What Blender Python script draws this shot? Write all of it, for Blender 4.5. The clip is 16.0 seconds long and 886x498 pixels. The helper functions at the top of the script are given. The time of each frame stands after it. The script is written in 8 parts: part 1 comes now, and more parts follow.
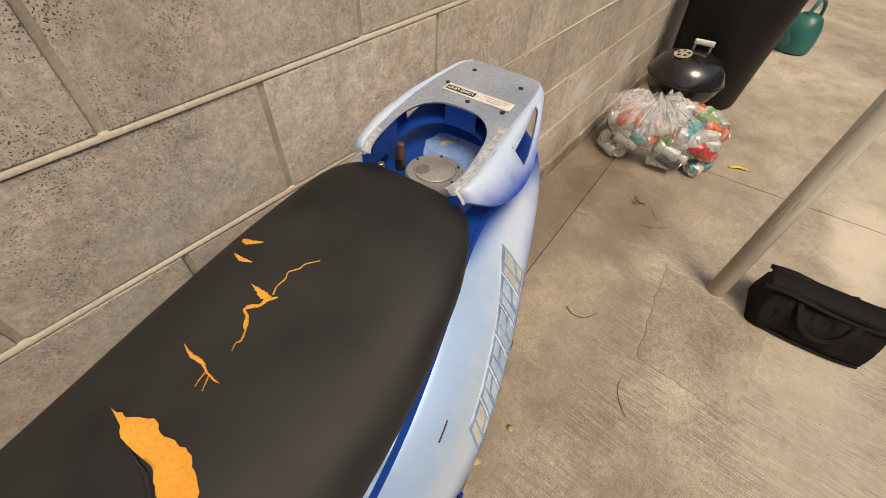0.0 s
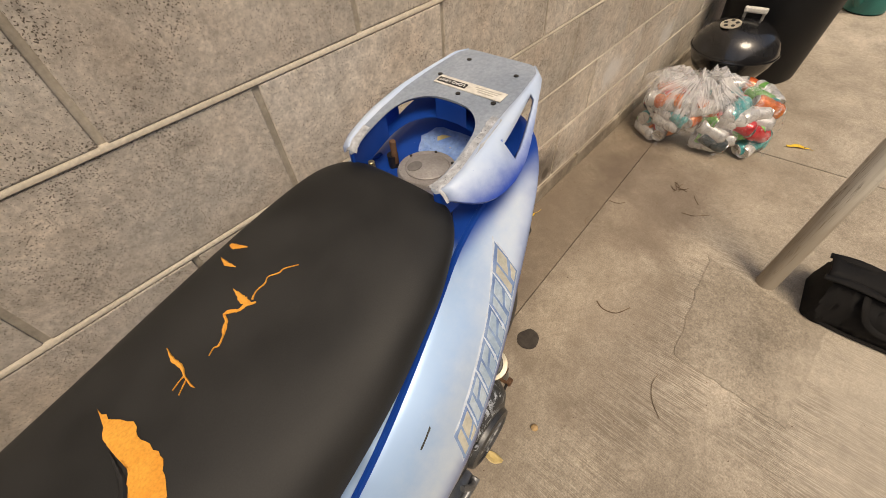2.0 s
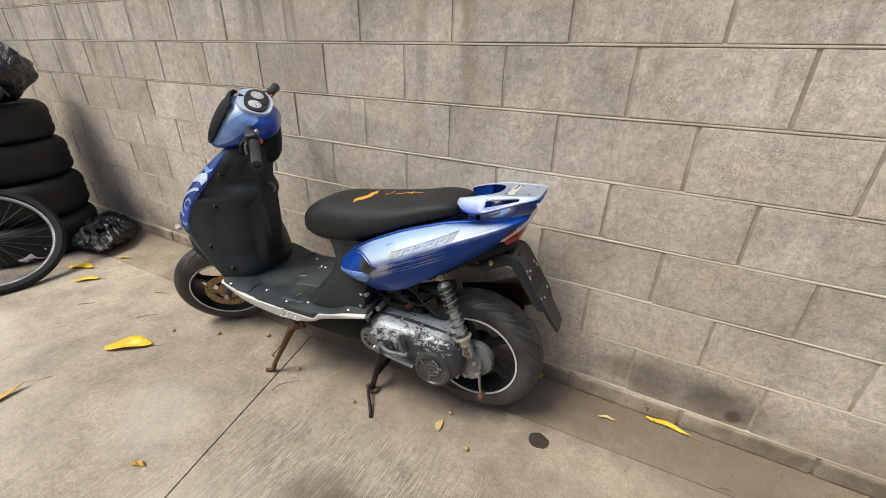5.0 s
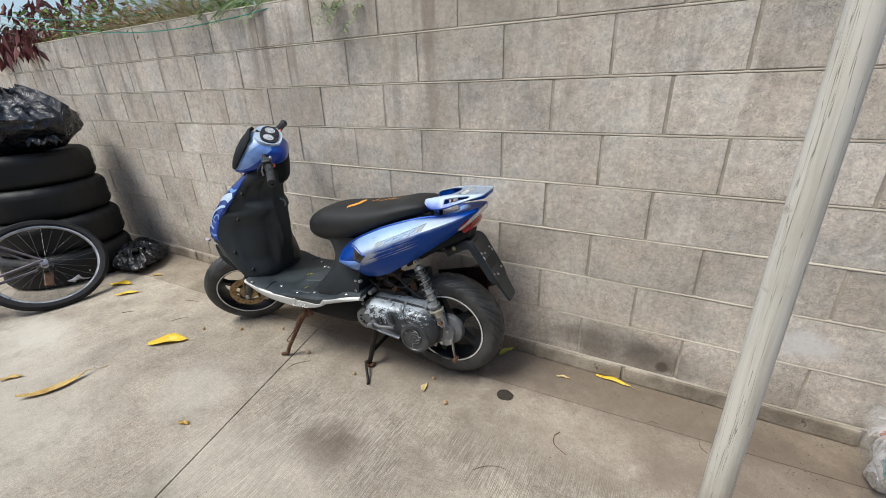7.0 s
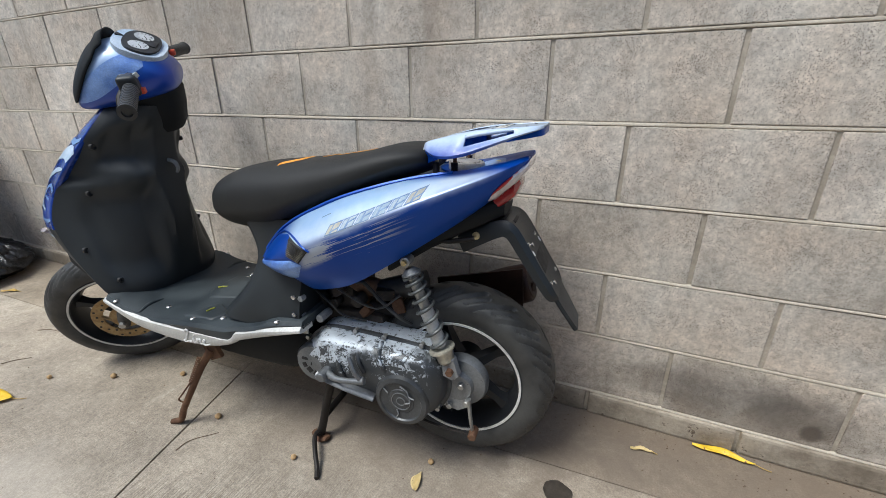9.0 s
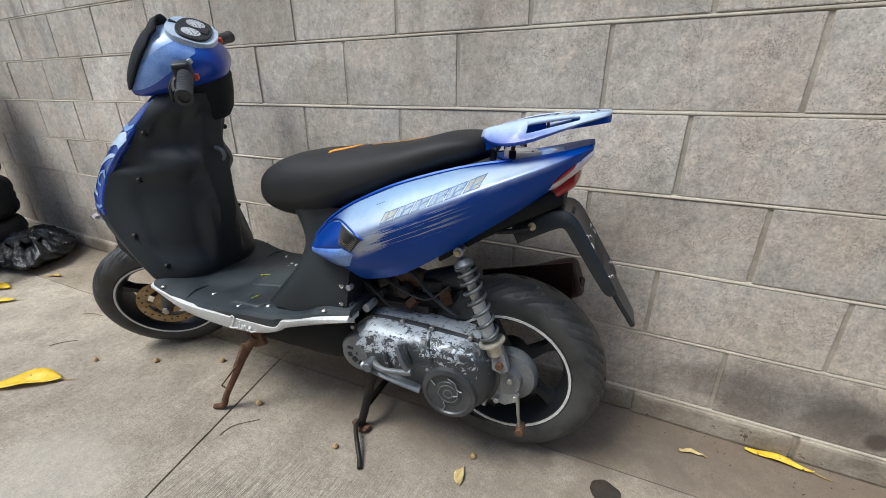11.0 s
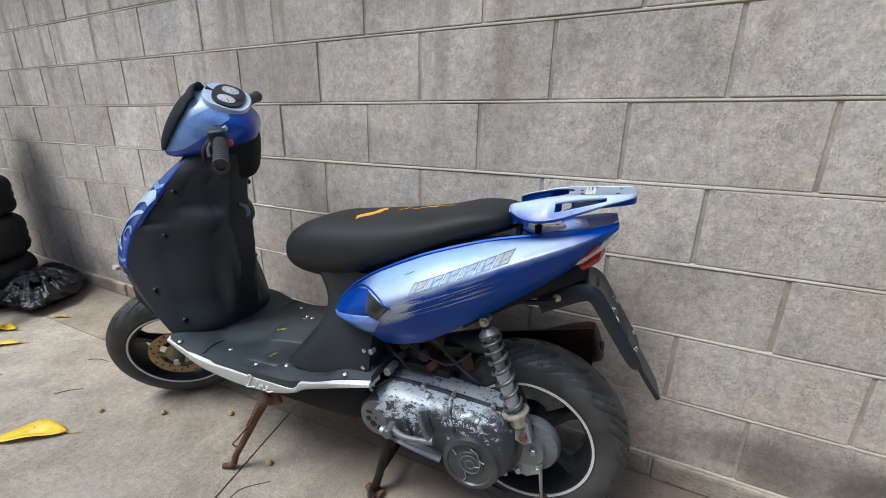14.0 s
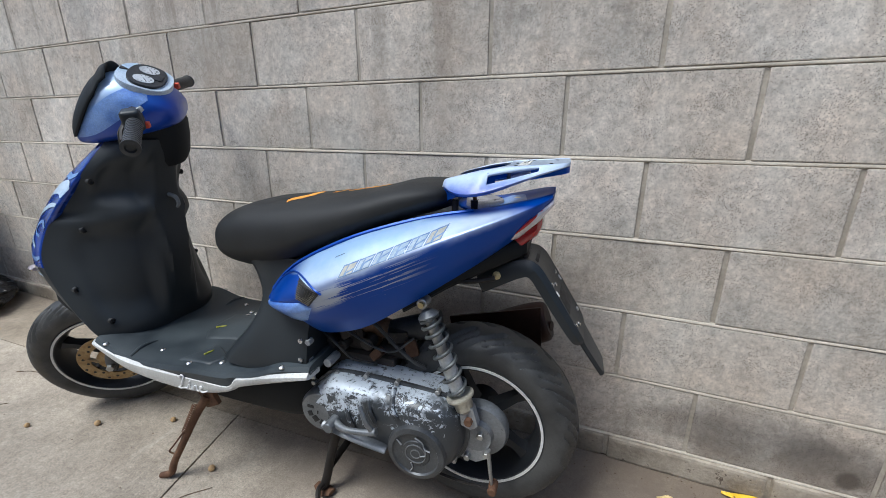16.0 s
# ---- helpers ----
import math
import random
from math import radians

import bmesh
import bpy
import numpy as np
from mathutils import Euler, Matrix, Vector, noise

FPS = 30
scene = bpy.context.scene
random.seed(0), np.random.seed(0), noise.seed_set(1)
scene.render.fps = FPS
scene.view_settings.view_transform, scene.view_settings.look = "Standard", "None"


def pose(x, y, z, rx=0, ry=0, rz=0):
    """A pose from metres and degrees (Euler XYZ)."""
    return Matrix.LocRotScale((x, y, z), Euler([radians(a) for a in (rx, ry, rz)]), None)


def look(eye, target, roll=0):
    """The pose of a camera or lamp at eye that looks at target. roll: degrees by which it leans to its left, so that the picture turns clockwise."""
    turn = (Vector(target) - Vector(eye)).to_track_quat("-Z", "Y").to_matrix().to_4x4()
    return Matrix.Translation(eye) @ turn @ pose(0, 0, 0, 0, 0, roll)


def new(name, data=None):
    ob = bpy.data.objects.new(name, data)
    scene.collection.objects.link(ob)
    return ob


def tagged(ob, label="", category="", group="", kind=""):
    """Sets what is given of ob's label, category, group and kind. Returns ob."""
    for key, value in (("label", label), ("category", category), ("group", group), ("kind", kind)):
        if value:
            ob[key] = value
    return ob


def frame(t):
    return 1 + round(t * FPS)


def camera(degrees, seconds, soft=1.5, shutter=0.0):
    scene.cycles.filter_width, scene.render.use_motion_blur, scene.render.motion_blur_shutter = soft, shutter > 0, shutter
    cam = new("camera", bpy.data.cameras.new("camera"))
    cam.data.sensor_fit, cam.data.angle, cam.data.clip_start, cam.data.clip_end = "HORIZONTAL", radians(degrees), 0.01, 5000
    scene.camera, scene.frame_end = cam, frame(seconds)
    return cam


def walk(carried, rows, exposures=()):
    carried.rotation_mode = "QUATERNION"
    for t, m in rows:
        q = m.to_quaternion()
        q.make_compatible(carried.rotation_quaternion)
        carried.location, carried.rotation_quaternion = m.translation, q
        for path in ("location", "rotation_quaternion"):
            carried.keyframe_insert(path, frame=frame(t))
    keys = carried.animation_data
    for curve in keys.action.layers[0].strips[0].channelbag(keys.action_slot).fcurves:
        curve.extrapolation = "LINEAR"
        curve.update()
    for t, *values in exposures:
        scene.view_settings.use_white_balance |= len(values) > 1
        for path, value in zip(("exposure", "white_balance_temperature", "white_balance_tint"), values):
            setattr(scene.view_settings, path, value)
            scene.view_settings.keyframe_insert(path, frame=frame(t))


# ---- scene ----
from mathutils.bvhtree import BVHTree

cam = camera(95.8, 16.0, soft=0.5)
walk(cam, [
    (0.0, pose(-0.688, -0.552, 1.166, 41.97, -2.23, -51.21)),
    (0.5, pose(-0.696, -0.549, 1.168, 42.21, -2.07, -51.07)),
    (1.0, pose(-0.694, -0.545, 1.158, 42.18, -1.32, -51.07)),
    (1.5, pose(-0.675, -0.548, 1.166, 42.24, -0.23, -51.01)),
    (2.0, pose(-0.631, -0.590, 1.159, 40.84, 3.02, -48.06)),
    (2.5, pose(-0.572, -0.681, 1.090, 36.57, 5.13, -34.48)),
    (3.0, pose(-0.568, -0.772, 1.066, 39.79, 1.90, -15.08)),
    (3.5, pose(-0.549, -0.949, 1.113, 45.56, -1.20, -0.01)),
    (3.7, pose(-0.503, -1.003, 1.137, 48.84, -0.46, 6.21)),
    (5.8, pose(0.411, -1.561, 1.296, 67.68, -2.35, 30.95)),
    (6.0, pose(0.434, -1.575, 1.299, 67.93, -1.54, 28.88)),
    (6.5, pose(0.447, -1.632, 1.303, 66.92, 1.23, 27.45)),
    (7.0, pose(0.428, -1.675, 1.297, 67.40, 1.84, 28.63)),
    (7.3, pose(0.40, -1.650, 1.285, 67.3, 1.7, 28.6)),
    (7.4, pose(0.414, -1.655, 1.289, 67.3, 1.75, 28.5)),
    (7.5, pose(0.295, -1.521, 1.237, 66.22, 1.48, 26.79)),
    (7.8, pose(0.027, -1.176, 1.014, 67.68, 0.14, 23.29)),
    (8.0, pose(0.027, -1.176, 1.014, 67.68, 0.14, 23.29)),
    (8.2, pose(0.022, -1.134, 0.990, 67.90, 0.31, 23.67)),
    (10.3, pose(-0.057, -1.133, 0.949, 70.19, -0.01, 23.90)),
    (10.5, pose(-0.068, -1.136, 0.952, 69.54, 0.02, 24.51)),
    (11.0, pose(-0.085, -1.156, 0.940, 68.49, -0.02, 26.34)),
    (11.5, pose(-0.124, -1.180, 0.959, 68.41, -0.37, 27.98)),
    (12.0, pose(-0.170, -1.203, 0.991, 69.06, -0.64, 29.45)),
    (12.5, pose(-0.206, -1.217, 1.024, 70.00, -0.82, 29.82)),
    (13.0, pose(-0.204, -1.212, 1.040, 71.00, -1.09, 29.18)),
    (13.5, pose(-0.181, -1.192, 1.036, 72.14, -1.15, 27.85)),
    (14.0, pose(-0.147, -1.172, 1.022, 73.06, -1.04, 26.45)),
    (14.5, pose(-0.124, -1.161, 1.016, 73.22, -0.82, 25.30)),
    (15.0, pose(-0.097, -1.153, 1.006, 73.64, -0.61, 24.34)),
    (15.5, pose(-0.074, -1.153, 0.999, 73.37, -0.27, 23.56)),
    (16.0, pose(-0.078, -1.111, 0.972, 72.85, -0.02, 22.55)),
], exposures=[
    (0.0, 0.27, 8200, 12), (2.0, 0.27, 8150, 12), (2.5, 0.35, 8150, 12), (3.0, 0.45, 8600, 12), (3.5, 0.6, 8900, 12), (3.7, 0.6, 8700, 12), (5.8, 0.58, 6150, 5), (7.3, 0.58, 6100, 5), (8.2, 0.56, 6000, 5), (10.5, 0.56, 5950, 4), (12.5, 0.5, 5850, 5), (16.0, 0.57, 5700, 5),
])

# ---- daylight: bright haze, the sun behind thin cloud ----
world = bpy.data.worlds.new("sky")
scene.world = world
world.use_nodes = True
wn = world.node_tree
sky = wn.nodes.new("ShaderNodeTexSky")
sky.sky_type = "NISHITA"
sky.sun_disc = False
sky.sun_elevation, sky.sun_rotation = radians(62), radians(215)
sky.dust_density = 3.0
wn.links.new(sky.outputs[0], wn.nodes["Background"].inputs[0])
wn.nodes["Background"].inputs[1].default_value = 0.115
sun = new("sun", bpy.data.lights.new("sun", "SUN"))
sun.data.energy, sun.data.angle, sun.data.color = 1.95, radians(22), (1.0, 0.95, 0.87)
sun.matrix_world = look((-2.2, -3.2, 7.2), (0, 0, 0))
# ---- node and mesh helpers ----
def mat_new(name):
    m = bpy.data.materials.new(name)
    m.use_nodes = True
    nt = m.node_tree
    return m, nt, nt.nodes["Principled BSDF"]


def nd(nt, kind, **kw):
    n = nt.nodes.new("ShaderNode" + kind)
    for k, v in kw.items():
        n.inputs[k.replace("_", " ")].default_value = v
    return n


def ramp(nt, src, stops):
    r = nt.nodes.new("ShaderNodeValToRGB")
    els = r.color_ramp.elements
    while len(els) < len(stops):
        els.new(0.5)
    for e, (p, c) in zip(els, stops):
        e.position, e.color = p, (*c, 1) if len(c) == 3 else c
    nt.links.new(src, r.inputs[0])
    return r.outputs[0]


def grey(v):
    return (v, v, v)


def mixc(nt, fac, a, b, mode="MIX"):
    m = nt.nodes.new("ShaderNodeMix")
    m.data_type, m.blend_type = "RGBA", mode
    for sock, v in ((m.inputs[0], fac), (m.inputs[6], a), (m.inputs[7], b)):
        if isinstance(v, (int, float)):
            sock.default_value = v
        elif isinstance(v, tuple):
            sock.default_value = (*v, 1)
        else:
            nt.links.new(v, sock)
    return m.outputs[2]


def math_(nt, op, a, b=0.0, clamp=False):
    m = nt.nodes.new("ShaderNodeMath")
    m.operation, m.use_clamp = op, clamp
    for sock, v in ((m.inputs[0], a), (m.inputs[1], b)):
        if isinstance(v, (int, float)):
            sock.default_value = v
        else:
            nt.links.new(v, sock)
    return m.outputs[0]


def step(nt, v, lo, hi, a=0.0, b=1.0):
    m = nt.nodes.new("ShaderNodeMapRange")
    m.interpolation_type = "SMOOTHSTEP"
    nt.links.new(v, m.inputs[0])
    for k, x in zip((1, 2, 3, 4), (lo, hi, a, b)):
        m.inputs[k].default_value = x
    return m.outputs[0]


def coords(nt, scale=(1, 1, 1), world_space=False, turn=0.0):
    if world_space:
        src = nt.nodes.new("ShaderNodeNewGeometry").outputs["Position"]
    else:
        src = nt.nodes.new("ShaderNodeTexCoord").outputs["Object"]
    mp = nt.nodes.new("ShaderNodeMapping")
    mp.inputs["Scale"].default_value = scale
    mp.inputs["Rotation"].default_value = (0, 0, turn)
    nt.links.new(src, mp.inputs[0])
    return mp.outputs[0]


def noise_(nt, vec, scale, detail=4.0, rough=0.55, dist=0.0):
    n = nd(nt, "TexNoise", Scale=scale, Detail=detail, Roughness=rough, Distortion=dist)
    nt.links.new(vec, n.inputs["Vector"])
    return n.outputs["Fac"]


def bump_(nt, bsdf, height, strength=0.3, distance=0.002, chain=None):
    b = nd(nt, "Bump", Strength=strength, Distance=distance)
    nt.links.new(height, b.inputs["Height"])
    if chain is not None:
        nt.links.new(chain, b.inputs["Normal"])
    nt.links.new(b.outputs[0], bsdf.inputs["Normal"])
    return b.outputs[0]


def dot_(nt, vec, k):
    m = nt.nodes.new("ShaderNodeVectorMath")
    m.operation = "DOT_PRODUCT"
    nt.links.new(vec, m.inputs[0])
    m.inputs[1].default_value = k
    return m.outputs["Value"]


def surf(name, c1, c2, scale=8.0, rough=0.5, metal=0.0, fine=150.0, bump=0.15, depth=0.001, rvar=0.12, coat=0.0, fleck=None, world_space=False, fleck_at=0.62, spec=0.5):
    """A worn surface: a slow change between two colours, fine grain, uneven gloss, and flecks of a third colour."""
    m, nt, b = mat_new(name)
    v = coords(nt, world_space=world_space)
    big, small = noise_(nt, v, scale, 5.0), noise_(nt, v, fine, 3.0)
    col = mixc(nt, step(nt, big, 0.32, 0.68), c1, c2)
    col = mixc(nt, 0.35, col, ramp(nt, small, [(0.3, grey(0.55)), (0.7, grey(1.25))]), "MULTIPLY")
    if fleck:
        f = noise_(nt, v, scale * 4.0, 8.0, 0.72)
        col = mixc(nt, step(nt, f, fleck_at, fleck_at + 0.05), col, fleck)
    nt.links.new(col, b.inputs["Base Color"])
    nt.links.new(step(nt, big, 0.2, 0.8, max(rough - rvar, 0.02), min(rough + rvar, 1.0)), b.inputs["Roughness"])
    b.inputs["Metallic"].default_value = metal
    b.inputs["Specular IOR Level"].default_value = spec
    b.inputs["Coat Weight"].default_value = coat
    b.inputs["Coat Roughness"].default_value = 0.12
    if bump:
        bump_(nt, b, small, bump, depth)
    return m


def part(name, bm, material, parent=None, label="", smooth=True, at=None):
    me = bpy.data.meshes.new(name)
    bmesh.ops.recalc_face_normals(bm, faces=bm.faces[:])
    bm.to_mesh(me)
    bm.free()
    for p in me.polygons:
        p.use_smooth = smooth
    if smooth:
        me.set_sharp_from_angle(angle=radians(38))
    me.materials.append(material)
    ob = new(name, me)
    if parent is not None:
        ob.parent = parent
    if at is not None:
        ob.matrix_basis = at
    if label:
        tagged(ob, label)
    return ob


def empty(name, at, label, category, group=""):
    ob = new(name)
    ob.empty_display_size = 0.1
    ob.matrix_basis = at
    return tagged(ob, label, category, group)


def add(bm, verts, faces, m=None):
    vs = [bm.verts.new(m @ Vector(v) if m is not None else v) for v in verts]
    for f in faces:
        try:
            bm.faces.new([vs[i] for i in f])
        except ValueError:
            pass
    return vs


def box(bm, size, m=None, bevel=0.0):
    r = bmesh.ops.create_cube(bm, size=1.0, matrix=(m if m is not None else Matrix()) @ Matrix.Diagonal((*size, 1)))
    if bevel:
        es = {e for v in r["verts"] for e in v.link_edges}
        bmesh.ops.bevel(bm, geom=list(es), offset=bevel, segments=2, affect="EDGES", profile=0.6)
    return bm


def lathe(bm, profile, segs=32, m=None, axis="z", cap=True):
    """Profile of (radius, height) turned about an axis."""
    turn = {"z": Matrix(), "y": pose(0, 0, 0, -90), "x": pose(0, 0, 0, 0, 90)}[axis]
    m = (m if m is not None else Matrix()) @ turn
    rings = []
    for r, h in profile:
        rings.append([bm.verts.new(m @ Vector((max(r, 1e-5) * math.cos(2 * math.pi * i / segs), max(r, 1e-5) * math.sin(2 * math.pi * i / segs), h))) for i in range(segs)])
    for a, b in zip(rings, rings[1:]):
        for i in range(segs):
            j = (i + 1) % segs
            bm.faces.new((a[i], a[j], b[j], b[i]))
    if cap:
        bm.faces.new(rings[0][::-1])
        bm.faces.new(rings[-1])
    return bm


def cyl(bm, a, b, r, r2=None, segs=14, bevel=0.0):
    """A rod from a to b."""
    a, b = Vector(a), Vector(b)
    d = (b - a).length
    r2 = r if r2 is None else r2
    m = Matrix.Translation(a) @ (b - a).to_track_quat("Z", "Y").to_matrix().to_4x4()
    pr = [(r, 0), (r2, d)] if not bevel else [(r - bevel, 0), (r, bevel), (r2, d - bevel), (r2 - bevel, d)]
    return lathe(bm, pr, segs, m)


def smooth_line(pts, n):
    """Catmull-Rom through points of any dimension, n steps a span."""
    pts = [np.array(p, float) for p in pts]
    ext = [2 * pts[0] - pts[1]] + pts + [2 * pts[-1] - pts[-2]]
    out = []
    for i in range(len(pts) - 1):
        p0, p1, p2, p3 = ext[i:i + 4]
        for k in range(n):
            t = k / n
            out.append(0.5 * (2 * p1 + (p2 - p0) * t + (2 * p0 - 5 * p1 + 4 * p2 - p3) * t * t + (3 * p1 - p0 - 3 * p2 + p3) * t ** 3))
    out.append(pts[-1])
    return out


def loft(bm, rings, cap=True, close=True):
    vs = [[bm.verts.new(tuple(p)) for p in r] for r in rings]
    n = len(vs[0])
    for a, b in zip(vs, vs[1:]):
        for i in range(n if close else n - 1):
            j = (i + 1) % n
            try:
                bm.faces.new((a[i], a[j], b[j], b[i]))
            except ValueError:
                pass
    if cap:
        for r in (vs[0][::-1], vs[-1]):
            try:
                bm.faces.new(r)
            except ValueError:
                pass
    return vs


def tube(bm, pts, radii, segs=10, steps=4, squash=1.0):
    """A bent rod through points; radii one number or one a point."""
    rr = radii if isinstance(radii, (list, tuple)) else [radii] * len(pts)
    line = smooth_line([(*p, r) for p, r in zip(pts, rr)], steps)
    rings, up = [], None
    for i, q in enumerate(line):
        p = Vector(q[:3])
        d = Vector(line[min(i + 1, len(line) - 1)][:3]) - Vector(line[max(i - 1, 0)][:3])
        d.normalize()
        if up is None:
            up = Vector((0, 0, 1)) if abs(d.z) < 0.9 else Vector((1, 0, 0))
        s = d.cross(up).normalized()
        up = s.cross(d).normalized()
        rings.append([p + (s * math.cos(2 * math.pi * k / segs) + up * math.sin(2 * math.pi * k / segs) * squash) * q[3] for k in range(segs)])
    loft(bm, rings)
    return bm


def prism(bm, outline, z0, z1, m=None):
    """An outline in the plane, pulled from z0 to z1."""
    n = len(outline)
    vs = [(x, y, z0) for x, y in outline] + [(x, y, z1) for x, y in outline]
    fs = [tuple(range(n - 1, -1, -1)), tuple(range(n, 2 * n))] + [(i, (i + 1) % n, n + (i + 1) % n, n + i) for i in range(n)]
    add(bm, vs, fs, m)
    return bm


def bevel_all(bm, off, segs=2, angle=30):
    es = [e for e in bm.edges if len(e.link_faces) == 2 and e.calc_face_angle(0) > radians(angle)]
    bmesh.ops.bevel(bm, geom=es, offset=off, segments=segs, affect="EDGES", profile=0.6, clamp_overlap=True)
    return bm


def B():
    return bmesh.new()


def super_ring(x, cy, zb, zc, zt, hw, n=28, e=2.6):
    """A ring across x: half width hw, widest at zc, from zb to zt."""
    out = []
    for i in range(n):
        a = 2 * math.pi * i / n
        c, s = math.cos(a), math.sin(a)
        y = cy + hw * math.copysign(abs(c) ** (2 / e), c)
        h = (zt - zc) if s > 0 else (zc - zb)
        out.append((x, y, zc + h * math.copysign(abs(s) ** (2 / e), s)))
    return out
# ---- materials ----
def block_material():
    m, nt, b = mat_new("concrete block")
    w = coords(nt, world_space=True)
    rnd = nt.nodes.new("ShaderNodeObjectInfo").outputs["Random"]
    tone = ramp(nt, rnd, [(0.0, (0.52, 0.466, 0.40)), (0.3, (0.605, 0.547, 0.474)), (0.6, (0.557, 0.50, 0.43)), (1.0, (0.69, 0.63, 0.556))])
    cloud = noise_(nt, w, 2.2, 5.0, 0.6, 0.4)
    col = mixc(nt, 0.8, tone, ramp(nt, cloud, [(0.3, grey(0.62)), (0.5, grey(0.98)), (0.68, grey(1.22))]), "MULTIPLY")
    hue = noise_(nt, w, 5.0, 4.0, 0.6)
    col = mixc(nt, 0.6, col, ramp(nt, hue, [(0.35, (1.05, 0.98, 0.92)), (0.65, (0.96, 1.0, 1.03))]), "MULTIPLY")
    grain = noise_(nt, w, 170.0, 4.0, 0.7)
    col = mixc(nt, 0.5, col, ramp(nt, grain, [(0.33, grey(0.66)), (0.66, grey(1.26))]), "MULTIPLY")
    mott = noise_(nt, w, 32.0, 5.0, 0.7)
    col = mixc(nt, 0.6, col, ramp(nt, mott, [(0.34, grey(0.66)), (0.5, grey(1.0)), (0.66, grey(1.28))]), "MULTIPLY")
    coarse = noise_(nt, w, 75.0, 4.0, 0.75)
    col = mixc(nt, 0.5, col, ramp(nt, coarse, [(0.34, grey(0.62)), (0.5, grey(1.0)), (0.66, grey(1.28))]), "MULTIPLY")
    # open pores between the stones of the mix
    vo = nd(nt, "TexVoronoi", Scale=330.0)
    warp = nt.nodes.new("ShaderNodeVectorMath")
    warp.operation = "ADD"
    wv = nd(nt, "TexNoise", Scale=230.0, Detail=3.0)
    nt.links.new(w, wv.inputs["Vector"])
    sc = nt.nodes.new("ShaderNodeVectorMath")
    sc.operation = "SCALE"
    sc.inputs["Scale"].default_value = 0.007
    nt.links.new(wv.outputs["Color"], sc.inputs[0])
    nt.links.new(w, warp.inputs[0])
    nt.links.new(sc.outputs[0], warp.inputs[1])
    nt.links.new(warp.outputs[0], vo.inputs["Vector"])
    clump = noise_(nt, w, 14.0, 3.0)
    rarity = noise_(nt, w, 3.1, 2.0)
    size = math_(nt, "MULTIPLY", step(nt, clump, 0.28, 0.72, 0.14, 0.36), step(nt, rarity, 0.3, 0.6, 0.75, 1.0))
    pore = step(nt, math_(nt, "SUBTRACT", vo.outputs["Distance"], size), -0.06, 0.05)
    col = mixc(nt, pore, (0.145, 0.12, 0.095), col)
    # soot low on the wall, pale scrub marks and run-off streaks
    sep = nt.nodes.new("ShaderNodeSeparateXYZ")
    nt.links.new(w, sep.inputs[0])
    ragged = noise_(nt, w, 9.0, 5.0, 0.65, 0.6)

    def spot(x, z, rx, rz, lo, hi):
        dx = math_(nt, "DIVIDE", math_(nt, "SUBTRACT", sep.outputs[0], x), rx)
        dz = math_(nt, "DIVIDE", math_(nt, "SUBTRACT", sep.outputs[2], z), rz)
        d = math_(nt, "ADD", math_(nt, "MULTIPLY", dx, dx), math_(nt, "MULTIPLY", dz, dz))
        return step(nt, math_(nt, "ADD", d, math_(nt, "MULTIPLY", ragged, 1.4)), lo, hi, 1.0, 0.0)

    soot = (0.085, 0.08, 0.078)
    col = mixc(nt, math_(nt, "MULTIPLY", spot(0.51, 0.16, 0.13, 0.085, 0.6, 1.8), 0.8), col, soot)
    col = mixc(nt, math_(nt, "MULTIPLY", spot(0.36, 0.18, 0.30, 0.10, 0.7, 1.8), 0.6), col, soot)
    # broad browner tone on the wall behind the scooter
    col = mixc(nt, math_(nt, "MULTIPLY", spot(-0.6, 0.48, 0.6, 0.42, 0.7, 1.9), 0.42), col, (0.27, 0.235, 0.195))
    col = mixc(nt, math_(nt, "MULTIPLY", spot(-1.25, 0.5, 0.35, 0.4, 0.7, 1.9), 0.25), col, (0.27, 0.235, 0.195))
    col = mixc(nt, math_(nt, "MULTIPLY", spot(-0.55, 1.62, 0.85, 0.3, 0.7, 1.9), 0.5), col, (0.26, 0.22, 0.165))
    col = mixc(nt, math_(nt, "MULTIPLY", spot(-1.5, 1.3, 0.4, 0.35, 0.7, 1.9), 0.35), col, (0.28, 0.24, 0.19))
    col = mixc(nt, math_(nt, "MULTIPLY", spot(0.553, 0.125, 0.032, 0.034, 0.9, 1.6), 0.9), col, (0.03, 0.03, 0.032))
    pale = (0.72, 0.71, 0.69)
    col = mixc(nt, math_(nt, "MULTIPLY", spot(0.98, 0.37, 0.13, 0.09, 0.75, 1.35), 0.7), col, pale)
    col = mixc(nt, math_(nt, "MULTIPLY", spot(1.55, 0.33, 0.12, 0.10, 0.75, 1.35), 0.6), col, pale)
    stv = coords(nt, (5.0, 5.0, 0.5), world_space=True)
    streak = noise_(nt, stv, 2.0, 5.0, 0.6)
    high = step(nt, sep.outputs[2], 0.6, 1.7)
    col = mixc(nt, math_(nt, "MULTIPLY", math_(nt, "MULTIPLY", step(nt, streak, 0.50, 0.68), high), 0.7), col, (0.25, 0.2, 0.155))
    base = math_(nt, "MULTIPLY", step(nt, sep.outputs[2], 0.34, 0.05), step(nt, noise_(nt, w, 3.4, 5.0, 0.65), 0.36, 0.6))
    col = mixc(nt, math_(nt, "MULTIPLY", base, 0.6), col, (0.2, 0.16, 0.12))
    nt.links.new(col, b.inputs["Base Color"])
    b.inputs["Roughness"].default_value = 0.93
    b.inputs["Specular IOR Level"].default_value = 0.25
    h1 = bump_(nt, b, grain, 0.55, 0.002)
    bump_(nt, b, pore, 0.6, 0.003, h1)
    return m


